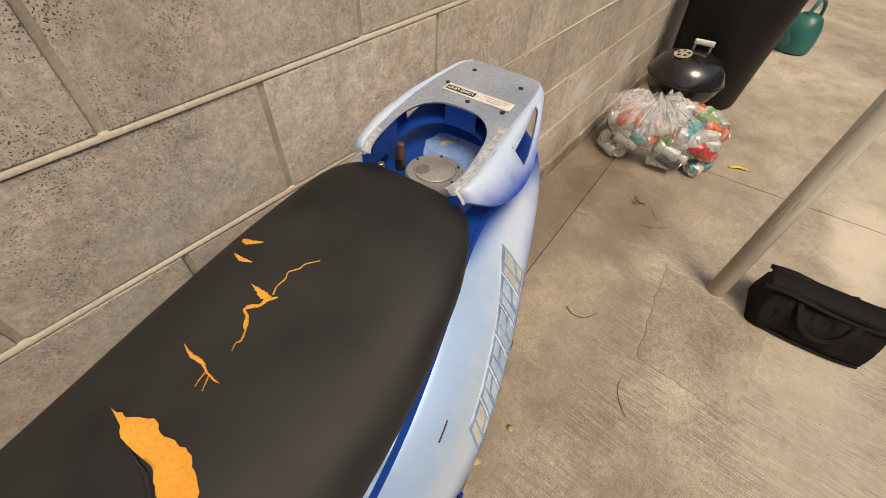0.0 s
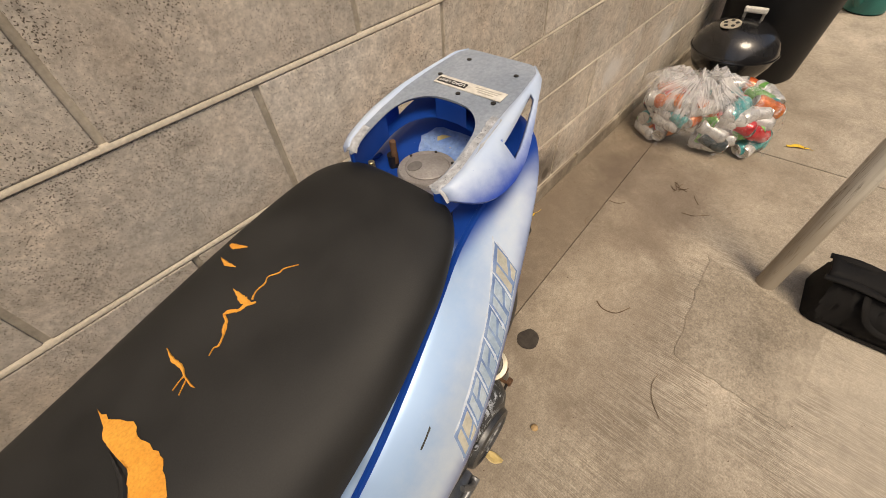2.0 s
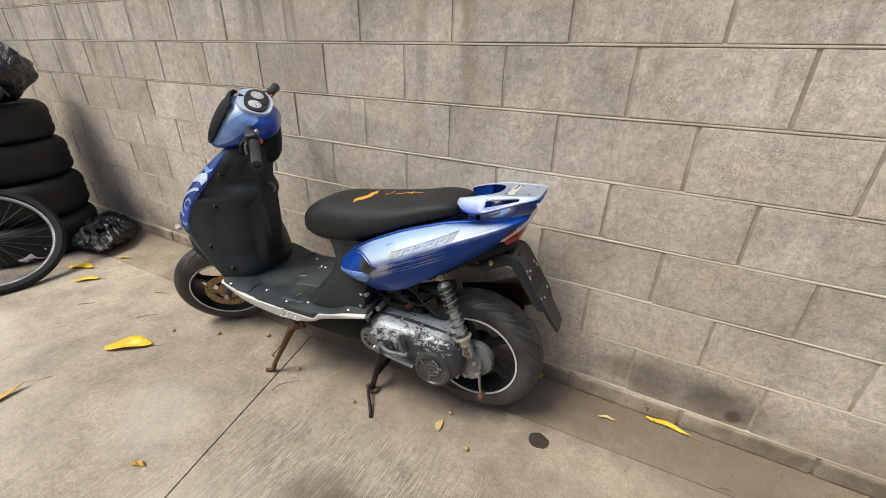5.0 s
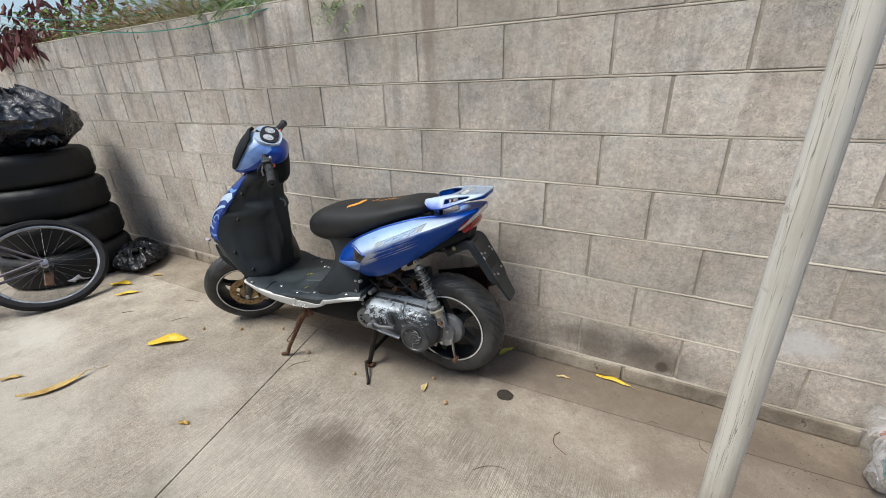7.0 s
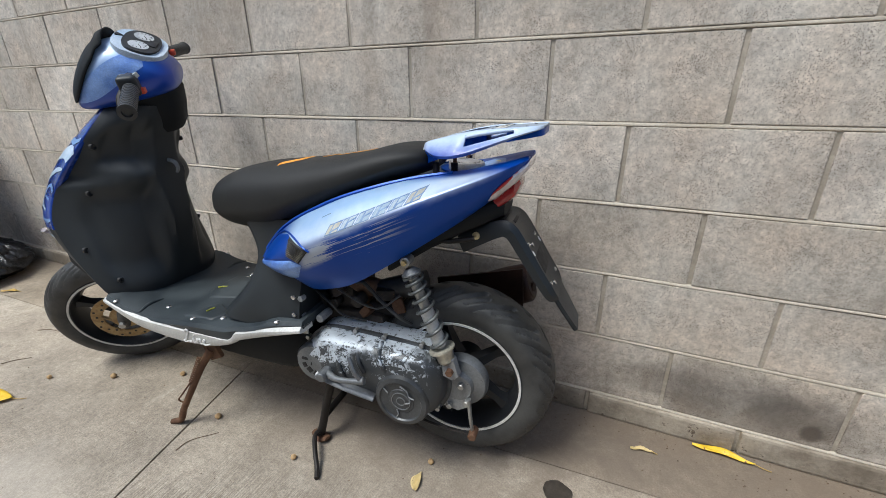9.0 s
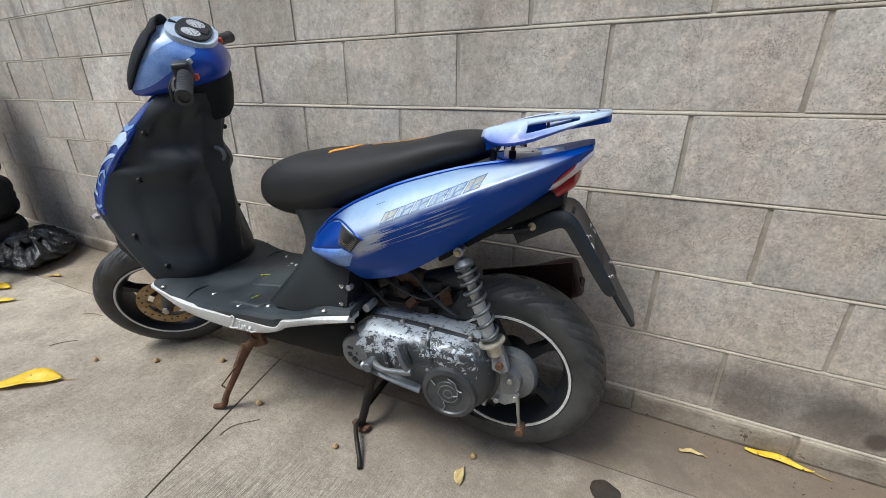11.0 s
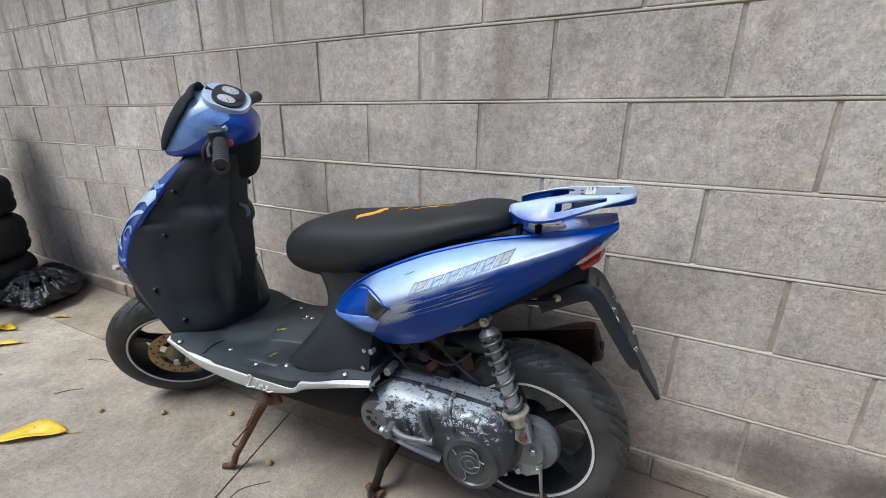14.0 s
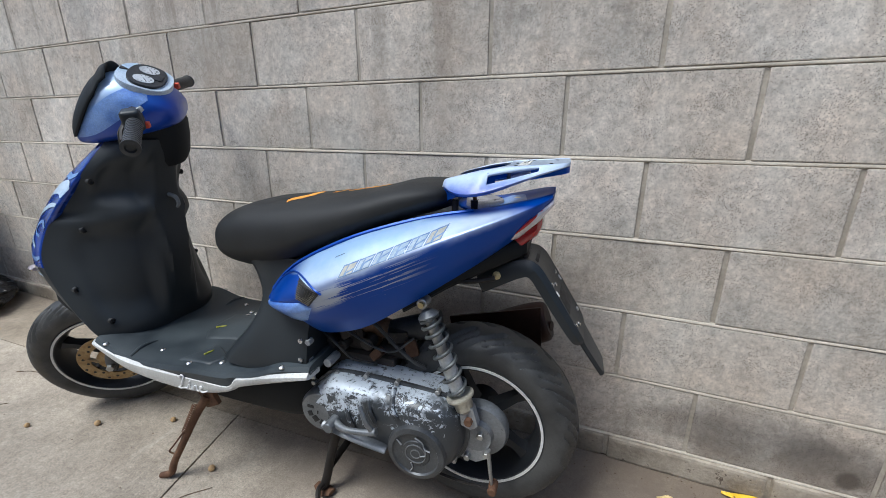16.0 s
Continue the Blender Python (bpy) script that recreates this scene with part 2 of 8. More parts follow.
def concrete_material(name, tint=(1, 1, 1), broom=1.0):
    m, nt, b = mat_new(name)
    w = coords(nt, world_space=True)
    big, mid, grain = noise_(nt, w, 0.9, 5.0, 0.6, 0.3), noise_(nt, w, 5.5, 6.0, 0.65), noise_(nt, w, 210.0, 4.0, 0.7)
    t = tint
    col = ramp(nt, big, [(0.3, (0.305 * t[0], 0.26 * t[1], 0.207 * t[2])), (0.5, (0.395 * t[0], 0.343 * t[1], 0.276 * t[2])), (0.7, (0.53 * t[0], 0.470 * t[1], 0.388 * t[2]))])
    col = mixc(nt, 0.6, col, ramp(nt, mid, [(0.3, grey(0.58)), (0.5, grey(1.0)), (0.7, grey(1.28))]), "MULTIPLY")
    col = mixc(nt, 0.85, col, ramp(nt, grain, [(0.32, grey(0.58)), (0.68, grey(1.32))]), "MULTIPLY")
    blot = noise_(nt, w, 2.3, 6.0, 0.7, 0.8)
    col = mixc(nt, 0.5, col, ramp(nt, blot, [(0.36, grey(0.68)), (0.5, grey(1.0)), (0.66, grey(1.22))]), "MULTIPLY")
    speck = noise_(nt, w, 90.0, 5.0, 0.75)
    col = mixc(nt, math_(nt, "MULTIPLY", step(nt, blot, 0.46, 0.62), 0.5 * broom), col, ramp(nt, speck, [(0.36, grey(0.25)), (0.5, grey(0.42)), (0.64, grey(0.62))]), "SOFT_LIGHT")
    # the broom's fine furrows, worn away in places
    bv = coords(nt, (430.0, 11.0, 1.0), world_space=True, turn=radians(-13.5))
    lines = noise_(nt, bv, 1.0, 3.0, 0.6)
    wide = nt.nodes.new("ShaderNodeSeparateXYZ")
    nt.links.new(w, wide.inputs[0])
    worn = noise_(nt, w, 1.7, 4.0, 0.6, 0.5)
    wear = math_(nt, "MULTIPLY", math_(nt, "MULTIPLY", step(nt, worn, 0.36, 0.50), math_(nt, "MULTIPLY", step(nt, wide.outputs[1], -0.40, -0.75), math_(nt, "MULTIPLY", step(nt, wide.outputs[0], -1.5, -0.7, 0.25, 1.0), step(nt, wide.outputs[0], 0.95, 0.55, 0.0, 1.0)))), broom)
    fur = math_(nt, "MULTIPLY", step(nt, lines, 0.40, 0.56, 1.0, 0.0), wear)
    col = mixc(nt, math_(nt, "MULTIPLY", fur, 0.72), col, (0.16, 0.13, 0.10))
    crest = math_(nt, "MULTIPLY", step(nt, lines, 0.52, 0.66), wear)
    col = mixc(nt, math_(nt, "MULTIPLY", crest, 0.42), col, (0.66, 0.61, 0.53))
    chalk = noise_(nt, coords(nt, (7.0, 1.2, 1.0), world_space=True, turn=radians(-13.5)), 1.5, 6.0, 0.7)
    col = mixc(nt, step(nt, chalk, 0.6, 0.78, 0.0, 0.35), col, (0.62, 0.57, 0.49))
    rough = noise_(nt, w, 55.0, 5.0, 0.8)
    col = mixc(nt, 0.55, col, ramp(nt, rough, [(0.34, grey(0.6)), (0.5, grey(1.0)), (0.66, grey(1.35))]), "MULTIPLY")
    pits = noise_(nt, w, 26.0, 6.0, 0.75)
    col = mixc(nt, step(nt, pits, 0.58, 0.70, 0.0, 0.4), col, (0.20, 0.16, 0.12))
    # small dark specks of dirt
    dots = noise_(nt, w, 42.0, 3.0, 0.6)
    col = mixc(nt, step(nt, dots, 0.70, 0.76, 0.0, 0.5), col, (0.15, 0.12, 0.09))
    sep = nt.nodes.new("ShaderNodeSeparateXYZ")
    nt.links.new(w, sep.inputs[0])
    ragged = noise_(nt, w, 8.0, 5.0, 0.65, 0.5)

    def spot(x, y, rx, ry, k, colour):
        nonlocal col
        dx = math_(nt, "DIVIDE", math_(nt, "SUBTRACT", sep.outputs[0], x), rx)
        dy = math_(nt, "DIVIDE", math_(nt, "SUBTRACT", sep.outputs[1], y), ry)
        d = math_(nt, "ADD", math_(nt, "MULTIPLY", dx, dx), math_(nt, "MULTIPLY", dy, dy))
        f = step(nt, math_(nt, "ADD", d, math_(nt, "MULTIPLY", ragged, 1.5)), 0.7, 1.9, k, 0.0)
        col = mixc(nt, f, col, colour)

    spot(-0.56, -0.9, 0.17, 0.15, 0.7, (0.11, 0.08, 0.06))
    # the spots at x -0.62 and -0.6 paint in the scooter's contact shade
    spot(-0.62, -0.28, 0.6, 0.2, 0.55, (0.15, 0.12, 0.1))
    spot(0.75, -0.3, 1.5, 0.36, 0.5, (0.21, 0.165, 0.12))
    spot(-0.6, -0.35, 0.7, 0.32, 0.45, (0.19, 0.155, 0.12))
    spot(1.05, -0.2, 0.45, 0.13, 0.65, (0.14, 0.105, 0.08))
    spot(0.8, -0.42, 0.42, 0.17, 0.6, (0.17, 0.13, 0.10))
    # pale spots near the bicycle and holdall paint sunlit ground into the colour
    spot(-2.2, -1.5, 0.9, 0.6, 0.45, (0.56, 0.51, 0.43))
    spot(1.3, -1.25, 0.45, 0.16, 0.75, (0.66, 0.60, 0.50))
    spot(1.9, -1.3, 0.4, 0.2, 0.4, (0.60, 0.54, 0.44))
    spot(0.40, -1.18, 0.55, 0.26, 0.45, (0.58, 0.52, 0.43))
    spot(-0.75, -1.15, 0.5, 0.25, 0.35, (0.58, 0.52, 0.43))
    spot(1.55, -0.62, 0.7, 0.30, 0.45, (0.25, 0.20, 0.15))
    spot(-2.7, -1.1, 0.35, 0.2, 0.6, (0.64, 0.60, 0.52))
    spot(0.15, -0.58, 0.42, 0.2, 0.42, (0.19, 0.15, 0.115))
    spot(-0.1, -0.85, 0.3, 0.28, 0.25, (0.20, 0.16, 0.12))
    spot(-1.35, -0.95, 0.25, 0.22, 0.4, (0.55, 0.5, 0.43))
    # dirt and shade painted as one tone between the scooter and the wall
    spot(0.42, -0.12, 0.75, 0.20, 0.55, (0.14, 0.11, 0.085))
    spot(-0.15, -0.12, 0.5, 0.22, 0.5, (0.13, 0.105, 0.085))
    # dirt gathered at the foot of the wall, its tone taking in the corner's shade
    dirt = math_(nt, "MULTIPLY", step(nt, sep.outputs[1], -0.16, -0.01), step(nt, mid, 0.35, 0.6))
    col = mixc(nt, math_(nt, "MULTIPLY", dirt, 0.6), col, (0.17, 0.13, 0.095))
    nt.links.new(col, b.inputs["Base Color"])
    nt.links.new(step(nt, mid, 0.3, 0.7, 0.95, 0.78), b.inputs["Roughness"])
    b.inputs["Specular IOR Level"].default_value = 0.3
    h = bump_(nt, b, grain, 0.4, 0.0015)
    bump_(nt, b, fur, 0.45, 0.0015, h)
    return m


def blue_paint(name, fade=True):
    """Metallic blue, bleached milky white on the surfaces that face the sun; scraped grey along one flank."""
    m, nt, b = mat_new(name)
    v = coords(nt)
    n1, n2, fine = noise_(nt, v, 7.0, 5.0, 0.6), noise_(nt, v, 30.0, 6.0, 0.7), noise_(nt, v, 260.0, 2.0)
    col = mixc(nt, n1, (0.002, 0.036, 0.27), (0.004, 0.080, 0.44))
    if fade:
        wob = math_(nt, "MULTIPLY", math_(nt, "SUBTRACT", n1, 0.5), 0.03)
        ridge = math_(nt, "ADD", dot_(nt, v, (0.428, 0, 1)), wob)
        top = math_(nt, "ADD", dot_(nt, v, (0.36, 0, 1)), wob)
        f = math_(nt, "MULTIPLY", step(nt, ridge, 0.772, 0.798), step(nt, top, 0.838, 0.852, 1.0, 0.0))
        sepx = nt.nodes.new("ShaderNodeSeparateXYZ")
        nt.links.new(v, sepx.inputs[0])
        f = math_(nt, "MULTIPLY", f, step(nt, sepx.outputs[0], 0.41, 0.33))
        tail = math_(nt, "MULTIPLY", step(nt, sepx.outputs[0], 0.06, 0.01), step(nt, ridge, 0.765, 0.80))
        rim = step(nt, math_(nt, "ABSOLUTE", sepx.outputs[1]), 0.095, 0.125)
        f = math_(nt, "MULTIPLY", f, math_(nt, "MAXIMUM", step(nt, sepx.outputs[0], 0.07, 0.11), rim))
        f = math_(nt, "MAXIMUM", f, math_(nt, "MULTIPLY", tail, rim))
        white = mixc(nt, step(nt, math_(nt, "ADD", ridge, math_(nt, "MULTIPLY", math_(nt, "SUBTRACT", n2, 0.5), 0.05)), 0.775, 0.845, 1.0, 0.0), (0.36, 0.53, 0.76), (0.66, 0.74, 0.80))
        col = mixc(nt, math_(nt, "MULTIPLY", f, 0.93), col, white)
        # long grey scrape under the ridge, behind the air intake
        cmb = nt.nodes.new("ShaderNodeCombineXYZ")
        nt.links.new(math_(nt, "MULTIPLY", dot_(nt, v, (0.919, 0, -0.393)), 7.0), cmb.inputs[0])
        nt.links.new(math_(nt, "MULTIPLY", dot_(nt, v, (0.393, 0, 0.919)), 190.0), cmb.inputs[1])
        sc = noise_(nt, cmb.outputs[0], 1.0, 5.0, 0.65)
        band = math_(nt, "MULTIPLY", step(nt, ridge, 0.722, 0.742), step(nt, ridge, 0.79, 0.77))
        band = math_(nt, "MULTIPLY", band, math_(nt, "MULTIPLY", step(nt, sepx.outputs[0], 0.05, 0.16), step(nt, sepx.outputs[0], 0.335, 0.30)))
        col = mixc(nt, math_(nt, "MULTIPLY", band, step(nt, math_(nt, "ADD", sc, step(nt, sepx.outputs[0], 0.19, 0.30, 0.0, 0.17)), 0.53, 0.60, 0.0, 0.92)), col, (0.44, 0.49, 0.57))
    scuff = step(nt, n2, 0.70, 0.76)
    col = mixc(nt, math_(nt, "MULTIPLY", scuff, 0.5), col, (0.55, 0.58, 0.66))
    nt.links.new(col, b.inputs["Base Color"])
    b.inputs["Metallic"].default_value = 0.3
    b.inputs["Specular IOR Level"].default_value = 0.3
    nt.links.new(step(nt, n1, 0.3, 0.7, 0.3, 0.45), b.inputs["Roughness"])
    b.inputs["Coat Weight"].default_value = 0.12
    b.inputs["Coat Roughness"].default_value = 0.2
    bump_(nt, b, fine, 0.04, 0.0005)
    return m


def clear_material(name, tint, rough, alpha_lo, alpha_hi, scale=14.0):
    """Thin creased film: mostly see-through, milky at the creases."""
    m, nt, b = mat_new(name)
    v = coords(nt)
    n = noise_(nt, v, scale, 6.0, 0.65, 1.2)
    b.inputs["Base Color"].default_value = (*tint, 1)
    b.inputs["Roughness"].default_value = rough
    nt.links.new(step(nt, n, 0.4, 0.68, alpha_lo, alpha_hi), b.inputs["Alpha"])
    bump_(nt, b, n, 0.9, 0.012)
    return m


def wood_post_material():
    m, nt, b = mat_new("weathered painted post")
    v = coords(nt)
    gr = noise_(nt, coords(nt, (30, 30, 1.2)), 1.6, 6.0, 0.7)
    cl = noise_(nt, v, 4.0, 5.0, 0.6)
    col = mixc(nt, step(nt, gr, 0.42, 0.66), (0.66, 0.622, 0.545), (0.51, 0.472, 0.395))
    col = mixc(nt, step(nt, cl, 0.45, 0.72, 0.0, 0.6), col, (0.66, 0.66, 0.61))
    crack = noise_(nt, coords(nt, (34, 34, 0.8)), 1.3, 4.0, 0.6)
    col = mixc(nt, step(nt, math_(nt, "ABSOLUTE", math_(nt, "SUBTRACT", crack, 0.5)), 0.002, 0.007, 0.75, 0.0), col, (0.16, 0.135, 0.10))
    stain = noise_(nt, coords(nt, (9, 9, 14)), 1.2, 5.0, 0.65)
    col = mixc(nt, step(nt, stain, 0.62, 0.74, 0.0, 0.6), col, (0.22, 0.19, 0.15))
    # browner towards the foot of the post, with a ragged upper edge
    sep = nt.nodes.new("ShaderNodeSeparateXYZ")
    nt.links.new(v, sep.inputs[0])
    foot_tone = math_(nt, "ADD", sep.outputs[2], math_(nt, "MULTIPLY", noise_(nt, coords(nt, (14, 14, 3)), 1.4, 5.0, 0.65), 0.5))
    col = mixc(nt, step(nt, foot_tone, 0.42, 0.85, 0.72, 0.0), col, (0.26, 0.205, 0.145))
    nt.links.new(col, b.inputs["Base Color"])
    b.inputs["Roughness"].default_value = 0.75
    bump_(nt, b, gr, 0.5, 0.003)
    return m


def leaf_material(name, c1, c2):
    m, nt, b = mat_new(name)
    v = coords(nt)
    col = mixc(nt, step(nt, noise_(nt, v, 35.0, 5.0), 0.35, 0.65), c1, c2)
    col = mixc(nt, step(nt, noise_(nt, v, 60.0, 3.0), 0.66, 0.72), col, (0.16, 0.08, 0.03))
    nt.links.new(col, b.inputs["Base Color"])
    b.inputs["Roughness"].default_value = 0.5
    return m


def foliage_material(name, c1, c2):
    m, nt, b = mat_new(name)
    g = nt.nodes.new("ShaderNodeNewGeometry")
    col = mixc(nt, g.outputs["Random Per Island"], c1, c2)
    nt.links.new(col, b.inputs["Base Color"])
    b.inputs["Roughness"].default_value = 0.6
    b.inputs["Subsurface Weight"].default_value = 0.1
    return m


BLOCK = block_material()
MORTAR = surf("mortar", (0.46, 0.405, 0.325), (0.61, 0.55, 0.455), 5.0, 0.95, fine=180, bump=0.5, depth=0.002, world_space=True)
MORTAR_DULL = surf("dull mortar", (0.37, 0.325, 0.26), (0.53, 0.475, 0.39), 4.0, 0.95, fine=180, bump=0.5, depth=0.002, world_space=True)
HEADJOINT = surf("grey mortar", (0.31, 0.272, 0.218), (0.49, 0.437, 0.36), 8.0, 0.95, fine=180, bump=0.5, depth=0.002, world_space=True)
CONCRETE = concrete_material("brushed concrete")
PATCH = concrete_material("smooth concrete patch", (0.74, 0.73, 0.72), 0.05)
# strip along the wall: its darker tint takes in dirt and the wall's shade
STRIP = concrete_material("smooth brown concrete with shade in its tint", (0.79, 0.76, 0.72), 0.0)
SOIL = surf("soil", (0.10, 0.075, 0.05), (0.17, 0.13, 0.09), 3.0, 0.95, fine=60, bump=0.8, depth=0.01)
PAINT = blue_paint("faded blue paint")
PAINT_DEEP = blue_paint("blue paint", False)
RACKGREY = surf("worn grey rack plate", (0.25, 0.30, 0.37), (0.34, 0.39, 0.46), 10.0, 0.5, 0.1, 200, 0.1, fleck=(0.45, 0.47, 0.5), fleck_at=0.68)
BAREMETAL = surf("flaked bare alloy", (0.34, 0.36, 0.39), (0.60, 0.63, 0.67), 90.0, 0.6, 0.3, 260, 0.8, 0.002, fleck=(0.10, 0.11, 0.13), fleck_at=0.58)
VINYL = surf("black seat vinyl", (0.0085, 0.0088, 0.0088), (0.0215, 0.0215, 0.021), 8.0, 0.62, 0.0, 700, 0.35, 0.0006, spec=0.4)
FOAM = surf("orange seat foam", (0.72, 0.29, 0.035), (0.80, 0.37, 0.06), 25.0, 0.9, fine=400, bump=0.4)
PLASTIC = surf("black plastic", (0.0105, 0.0138, 0.017), (0.020, 0.0245, 0.028), 4.0, 0.48, 0.0, 500, 0.25, 0.0006, spec=0.5)
PLASTIC_MATT = surf("matt black plastic", (0.0075, 0.009, 0.0105), (0.012, 0.0135, 0.015), 6.0, 0.68, 0.0, 500, 0.3, 0.0006, spec=0.25)
FLOORPLASTIC = surf("dusty black floor plastic", (0.019, 0.026, 0.032), (0.042, 0.053, 0.060), 9.0, 0.52, 0.0, 320, 0.35, 0.001, spec=0.5)
SILVER = surf("dirty silver trim", (0.52, 0.52, 0.50), (0.64, 0.64, 0.62), 9.0, 0.5, 0.15, 200, 0.1, fleck=(0.32, 0.27, 0.2), fleck_at=0.66)
RUBBER = surf("tyre rubber", (0.030, 0.0305, 0.031), (0.066, 0.066, 0.064), 14.0, 0.5, 0.0, 300, 0.3, 0.001, spec=0.45)
OLDRUBBER = surf("old tyre rubber", (0.006, 0.006, 0.007), (0.012, 0.012, 0.012), 7.0, 0.6, 0.0, 200, 0.4, 0.002)
RIMBLACK = surf("black wheel", (0.012, 0.014, 0.017), (0.02, 0.022, 0.026), 9.0, 0.45, 0.2, 300, 0.1)
RIMLINE = surf("rim tape", (0.62, 0.62, 0.60), (0.74, 0.74, 0.72), 30.0, 0.45, 0.2, 200, 0.05, fleck=(0.2, 0.2, 0.2), fleck_at=0.7)


def case_material():
    """Drive case: black paint, flaked to pale alloy over its upper faces."""
    m, nt, b = mat_new("flaked black paint on pale alloy")
    v = coords(nt)
    n1, n2, fine = noise_(nt, v, 40.0, 8.0, 0.78, 0.5), noise_(nt, v, 7.0, 4.0, 0.6), noise_(nt, v, 220.0, 3.0)
    up = dot_(nt, v, (0.22, -0.55, 1.0))
    bare = step(nt, math_(nt, "ADD", math_(nt, "MULTIPLY", math_(nt, "SUBTRACT", n1, 0.5), 0.6), up), 0.300, 0.313)
    flake = noise_(nt, v, 75.0, 6.0, 0.75)
    bare = math_(nt, "MULTIPLY", bare, math_(nt, "MULTIPLY", step(nt, n2, 0.33, 0.43), step(nt, flake, 0.38, 0.46)))
    paint = mixc(nt, n2, (0.022, 0.025, 0.028), (0.085, 0.090, 0.096))
    alloy = mixc(nt, n1, (0.36, 0.40, 0.45), (0.66, 0.71, 0.76))
    nt.links.new(mixc(nt, bare, paint, alloy), b.inputs["Base Color"])
    b.inputs["Metallic"].default_value = 0.25
    nt.links.new(step(nt, bare, 0.0, 1.0, 0.4, 0.55), b.inputs["Roughness"])
    h = bump_(nt, b, bare, 0.5, 0.001)
    bump_(nt, b, fine, 0.15, 0.001, h)
    return m


CASE = case_material()
CASE_GREY = surf("grey alloy", (0.16, 0.17, 0.18), (0.24, 0.25, 0.26), 12.0, 0.42, 0.6, 200, 0.2, 0.001, fleck=(0.06, 0.06, 0.06), fleck_at=0.66)
HUBGREY = surf("pale cast alloy", (0.26, 0.27, 0.28), (0.38, 0.39, 0.40), 18.0, 0.5, 0.4, 200, 0.2, 0.001, fleck=(0.10, 0.09, 0.08), fleck_at=0.62)
CASE_DARK = surf("dark alloy cover", (0.055, 0.058, 0.062), (0.11, 0.115, 0.12), 10.0, 0.4, 0.5, 250, 0.15, 0.001, fleck=(0.40, 0.42, 0.45), fleck_at=0.65)
ENGINE = surf("greasy engine metal", (0.035, 0.03, 0.026), (0.085, 0.07, 0.058), 22.0, 0.6, 0.4, 160, 0.5, 0.003, fleck=(0.20, 0.10, 0.055), fleck_at=0.62)
RUST = surf("rusty steel", (0.105, 0.05, 0.028), (0.19, 0.105, 0.06), 26.0, 0.8, 0.3, 200, 0.5, 0.001, fleck=(0.05, 0.03, 0.02))
DARKSTEEL = surf("dark oily steel", (0.015, 0.013, 0.012), (0.035, 0.03, 0.027), 20.0, 0.6, 0.4, 200, 0.3)
STEEL = surf("zinc steel", (0.36, 0.36, 0.35), (0.5, 0.5, 0.48), 30.0, 0.42, 0.8, 300, 0.1, fleck=(0.3, 0.22, 0.14), fleck_at=0.66)
CHROME = surf("chrome screw", (0.62, 0.62, 0.62), (0.75, 0.75, 0.75), 40.0, 0.25, 0.95, 300, 0.0)
BRASS = surf("passivated gold steel", (0.42, 0.34, 0.18), (0.55, 0.47, 0.28), 30.0, 0.4, 0.8, 300, 0.1)
DISC = surf("rusty gold brake disc", (0.26, 0.17, 0.08), (0.40, 0.30, 0.16), 30.0, 0.45, 0.7, 200, 0.2)
EXHAUST = surf("burnt exhaust steel", (0.016, 0.007, 0.006), (0.046, 0.020, 0.015), 14.0, 0.5, 0.5, 200, 0.3)
CAPMETAL = surf("dull fuel cap alloy", (0.33, 0.31, 0.30), (0.42, 0.40, 0.385), 20.0, 0.5, 0.4, 300, 0.1)
REDLENS = surf("red lens", (0.32, 0.012, 0.015), (0.42, 0.02, 0.02), 12.0, 0.15, 0.0, 200, 0.02, coat=0.6)
CLEARLENS = surf("clear lens over reflector", (0.58, 0.50, 0.52), (0.72, 0.68, 0.70), 18.0, 0.15, 0.3, 200, 0.1, coat=0.8)
AMBER = surf("amber lens", (0.72, 0.20, 0.02), (0.8, 0.28, 0.03), 18.0, 0.2, 0.0, 200, 0.02)
REDSWITCH = surf("red switch", (0.55, 0.045, 0.02), (0.66, 0.09, 0.04), 30.0, 0.45)
DASH = surf("pale blue dash", (0.46, 0.57, 0.70), (0.60, 0.69, 0.79), 10.0, 0.4, 0.2, 250, 0.04)
DIALFACE = surf("dial face", (0.44, 0.46, 0.48), (0.62, 0.64, 0.66), 20.0, 0.3, 0.0, 300, 0.0, coat=0.8)
WHITEPAINT = surf("white paint marker", (0.78, 0.78, 0.77), (0.85, 0.85, 0.84), 30.0, 0.5)
DECALGOLD = surf("worn decal gold", (0.36, 0.36, 0.31), (0.48, 0.46, 0.38), 30.0, 0.5)
DECALBLUE = surf("worn decal blue", (0.27, 0.37, 0.48), (0.40, 0.48, 0.55), 30.0, 0.5)
DECALINK = surf("worn decal outline blue", (0.11, 0.19, 0.37), (0.21, 0.31, 0.48), 40.0, 0.5)
DECALPALE = surf("worn decal ground", (0.48, 0.56, 0.66), (0.56, 0.63, 0.71), 40.0, 0.5)
GRAPHIC = surf("pale graphic film", (0.42, 0.54, 0.70), (0.58, 0.67, 0.78), 20.0, 0.35, coat=0.4)
GRAPHIC_BLUE = surf("light blue graphic film", (0.12, 0.24, 0.52), (0.22, 0.36, 0.64), 20.0, 0.35, coat=0.4)
BLACKINK = surf("black ink", (0.012, 0.012, 0.013), (0.02, 0.02, 0.02), 30.0, 0.5)
PAPER = surf("aged label film", (0.62, 0.60, 0.54), (0.70, 0.68, 0.62), 40.0, 0.5)
PAINT_LIP = surf("sun-bleached blue paint", (0.06, 0.18, 0.62), (0.30, 0.46, 0.82), 9.0, 0.35, 0.2, 250, 0.03, coat=0.4)


